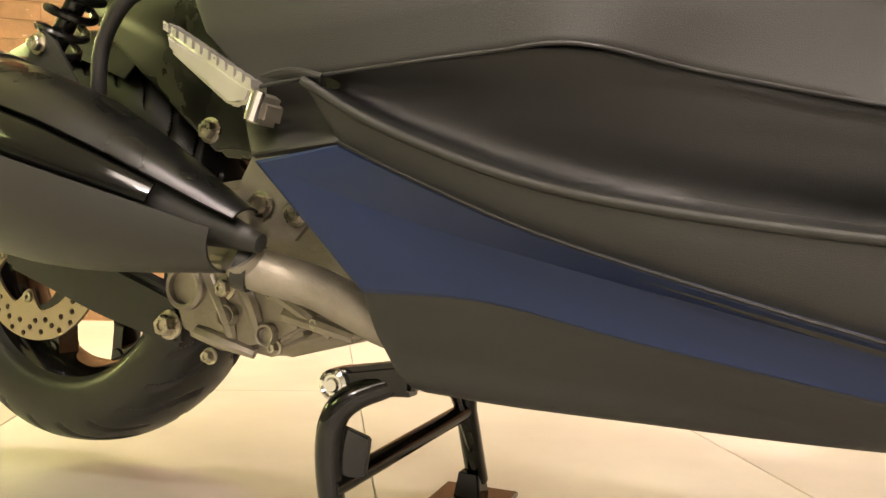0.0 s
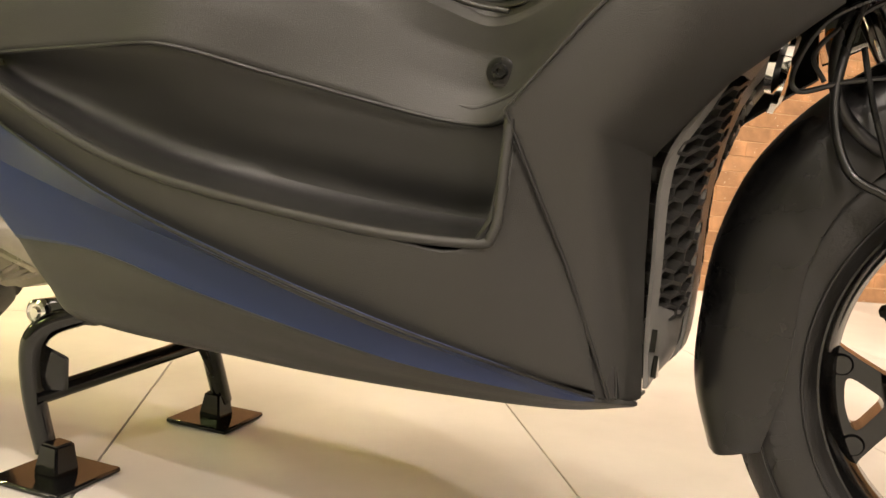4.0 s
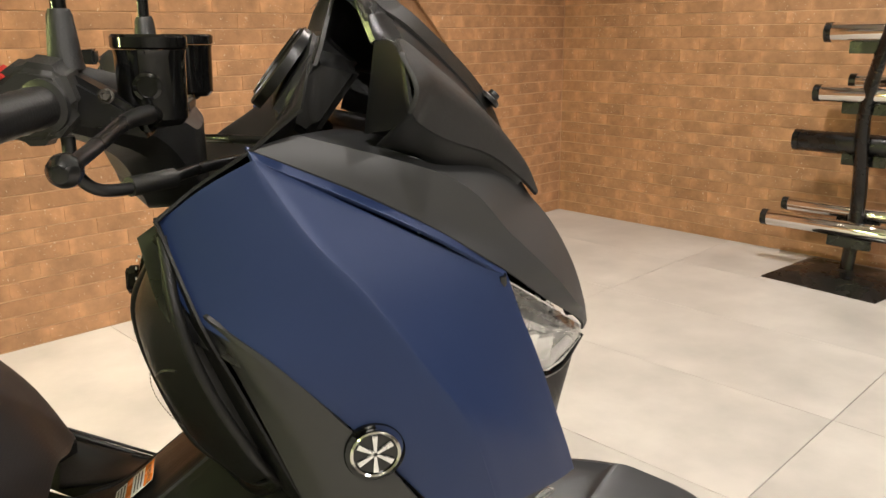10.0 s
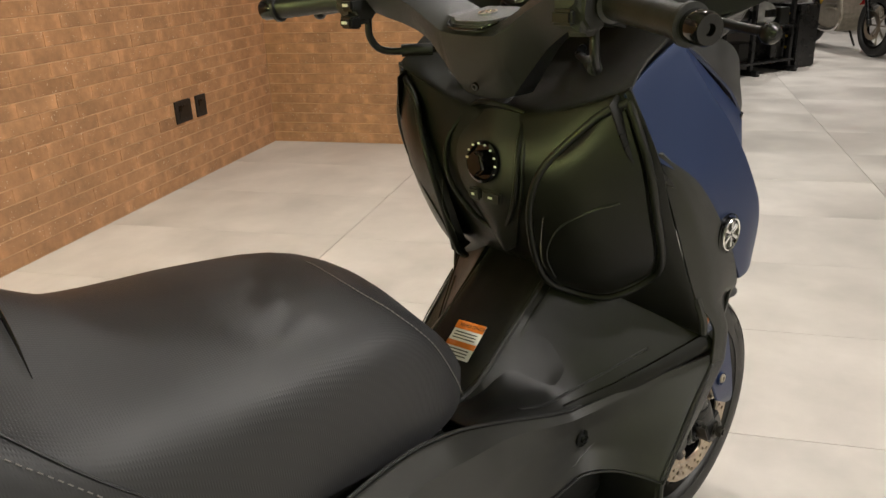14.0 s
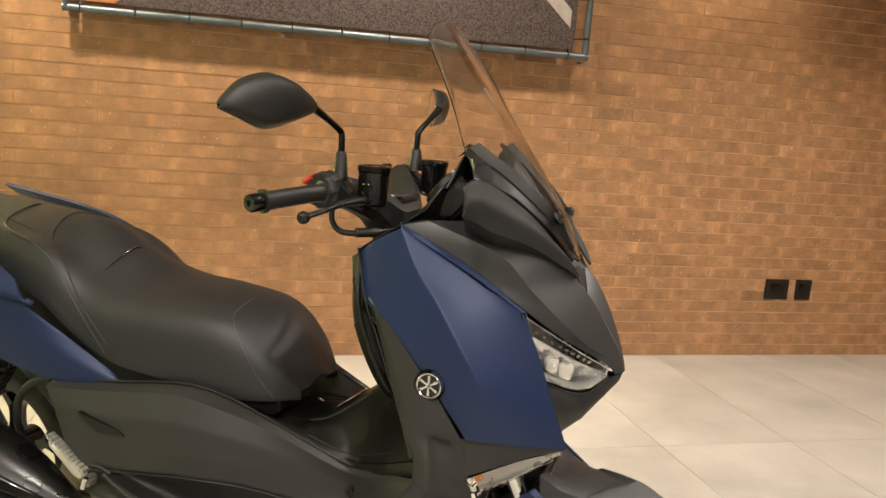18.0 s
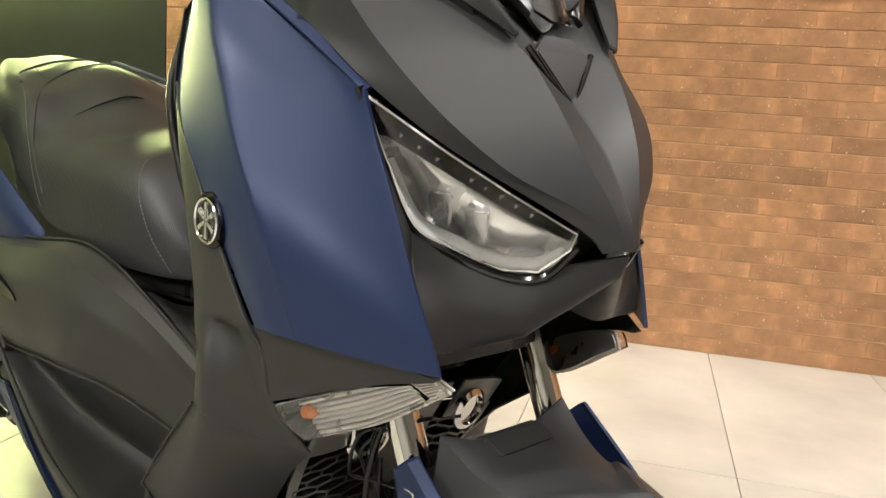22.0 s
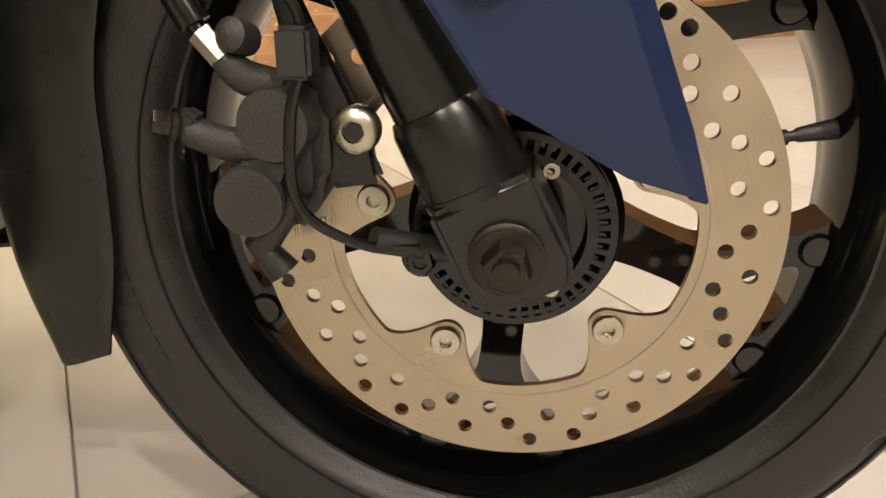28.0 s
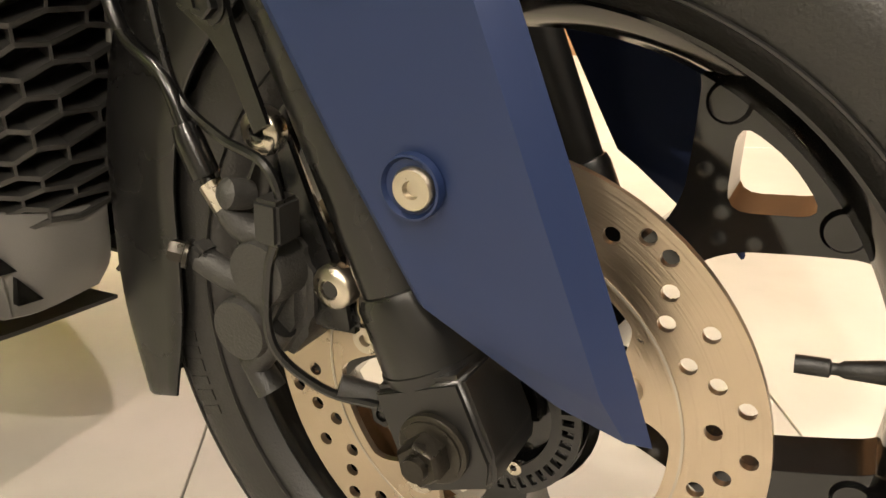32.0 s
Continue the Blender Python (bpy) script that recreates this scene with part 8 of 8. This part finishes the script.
SILVERPAINT = mat("silver_paint", (0.45, 0.45, 0.46), 0.3, 0.7, 0.0, 300, 0.06, 6)


def from_to(rx, ry, fx, fy):
    """The pose of a motorcycle from its rear wheel's place towards its front wheel's."""
    return at_room(rx, ry, 0, math.degrees(math.atan2(fy - ry, fx - rx)))


motorcycle(from_to(6.03, -4.40, 4.55, -4.87), GLOSSRED, "red touring motorcycle parked on the tiles")
motorcycle(from_to(0.78, -4.78, 1.35, -6.15), GLOSS, "black motorcycle with a silver silencer and yellow shock", BRIGHT, False)
motorcycle(from_to(7.6, -5.1, 6.2, -5.75), SILVERPAINT, "grey naked motorcycle parked on the tiles", CHROME, False)
motorcycle(from_to(4.9, -6.6, 3.5, -7.05), GLOSS, "black motorcycle parked on the tiles", CHROME, False)
motorcycle(from_to(9.2, -4.2, 7.8, -4.7), GLOSSRED, "red sport motorcycle at the far end", BLACK)

# ---- warning label and small marks on the scooter ----
lm = Matrix.Translation((-0.567, 0.006, 0.6385)) @ Matrix((V(0, -1, 0), V(0.80, 0, 0.60), V(-0.60, 0, 0.80))).transposed().to_4x4() @ Matrix.Rotation(radians(6), 4, "Z")
sticker = part("warning_label", moved(box(-0.0275, -0.031, 0.0, 0.0275, 0.031, 0.0008, 0.0003, 1), lm), WHITE, scooter, "white and orange warning label")
part("label_header", moved(box(-0.0275, 0.017, 0.0009, 0.0275, 0.031, 0.0013), lm), ORANGE, sticker, "orange header")
part("label_header", moved(box(-0.0275, -0.012, 0.0009, 0.0275, -0.003, 0.0013), lm), ORANGE, sticker, "orange stripe")
for yy in (0.012, 0.007, 0.002, -0.016, -0.021, -0.026):
    part("print_line", moved(box(-0.022, yy - 0.0008, 0.0009, 0.020, yy + 0.0008, 0.0012), lm), CHARCOAL, sticker, "illegible small print")
letters("ADVERTENCIA", 0.0075, lm @ Matrix.Translation((0.004, 0.024, 0.0014)), CHARCOAL, "label_word", sticker, "dark header word", 0.0001)


# ---- bricks and tiles ----
BW, BH, GAP, UPRIGHT = 0.2375, 0.0667, 0.0042, 0.0007


def brick_mesh(w, h):
    bm = bmesh.new()
    x0, x1, z0, z1, c, e = -w / 2, w / 2, -h / 2, h / 2, 0.0014, 0.0004
    back = [bm.verts.new(p) for p in ((x0, 0.008, z0), (x1, 0.008, z0), (x1, 0.008, z1), (x0, 0.008, z1))]
    mid = [bm.verts.new(p) for p in ((x0, c, z0), (x1, c, z0), (x1, c, z1), (x0, c, z1))]
    face = [bm.verts.new(p) for p in ((x0 + e, 0, z0 + c), (x1 - e, 0, z0 + c), (x1 - e, 0, z1 - c), (x0 + e, 0, z1 - c))]
    bm.faces.new(face)
    for a, b in ((back, mid), (mid, face)):
        for k in range(4):
            bm.faces.new((a[k], a[(k + 1) % 4], b[(k + 1) % 4], b[k]))
    bmesh.ops.recalc_face_normals(bm, faces=bm.faces)
    return bm


rng = random.Random(7)


def lay(wall, length, m, near, material):
    """Bricks in half bond over a wall's face; those in the stretch near are parts, the rest one mesh."""
    verts, faces, count = [], [], 0
    whole = finish("brick", brick_mesh(BW - UPRIGHT, BH - GAP), material, 20)
    c, e = 0.0014, 0.0004
    for row in range(int(CEIL / BH)):
        z = BH * (row + 0.5)
        off = BW / 2 if row % 2 else 0
        for k in range(int(length / BW) + 2):
            x0, x1 = max(k * BW - off, 0.0), min((k + 1) * BW - off, length)
            if x1 - x0 < 0.03:
                continue
            y = rng.uniform(-0.0007, 0.0004)
            x = (x0 + x1) / 2
            if near(x, z) and x1 - x0 > BW - 0.001 and count < 300:
                ob = new("brick", whole)
                ob.parent = wall
                ob.matrix_parent_inverse = wall.matrix_world.inverted()
                ob.matrix_world = ROOM @ m @ pose(x, y, z, 0, rng.uniform(-0.25, 0.25), 0)
                count += 1
                continue
            w, h, n = (x1 - x0 - UPRIGHT) / 2, (BH - GAP) / 2, len(verts)
            for q in ((-w, 0.006, -h), (w, 0.006, -h), (w, 0.006, h), (-w, 0.006, h), (-w + e, y, -h + c), (w - e, y, -h + c), (w - e, y, h - c), (-w + e, y, h - c)):
                verts.append((x + q[0], q[1], z + q[2]))
            faces += [(n + 4, n + 5, n + 6, n + 7)] + [(n + a, n + (a + 1) % 4, n + 4 + (a + 1) % 4, n + 4 + a) for a in range(4)]
    me = bpy.data.meshes.new("brickwork")
    me.from_pydata(verts, [], faces)
    me.materials.append(material)
    ob = new("brickwork", me)
    ob.parent = wall
    ob.matrix_parent_inverse = wall.matrix_world.inverted()
    ob.matrix_world = ROOM @ m
    tagged(ob, "brown brickwork", kind="stuff")


lay(wall_north, 5.69, pose(-5.695, 0, 0), lambda x, z: 1.7 < x < 5.0 and 0.35 < z < 1.75, BRICK)
lay(wall_east, 2.455, pose(0, -0.002, 0, 0, 0, -90), lambda x, z: 0.3 < x < 2.4 and 0.2 < z < 1.75, BRICK_SIDE)

TILE_ME = finish("tile", box(-0.3113, -0.6138, -0.012, 0.3113, 0.6138, 0.0, 0.0008, 1), TILE, 20)
for i in range(-11, 25):
    for j in range(7):
        cx, cy = -3.709 + 0.625 * (i + 0.5), -1.23 * (j + 0.5)
        if not U0 + 0.31 < cx < U1 - 0.31:
            continue
        ob = new("tile", TILE_ME)
        ob.parent = floor
        ob.matrix_parent_inverse = floor.matrix_world.inverted()
        ob.matrix_world = ROOM @ pose(cx, cy, rng.uniform(-0.0003, 0.0003), 0, 0, 180 * rng.randint(0, 1))
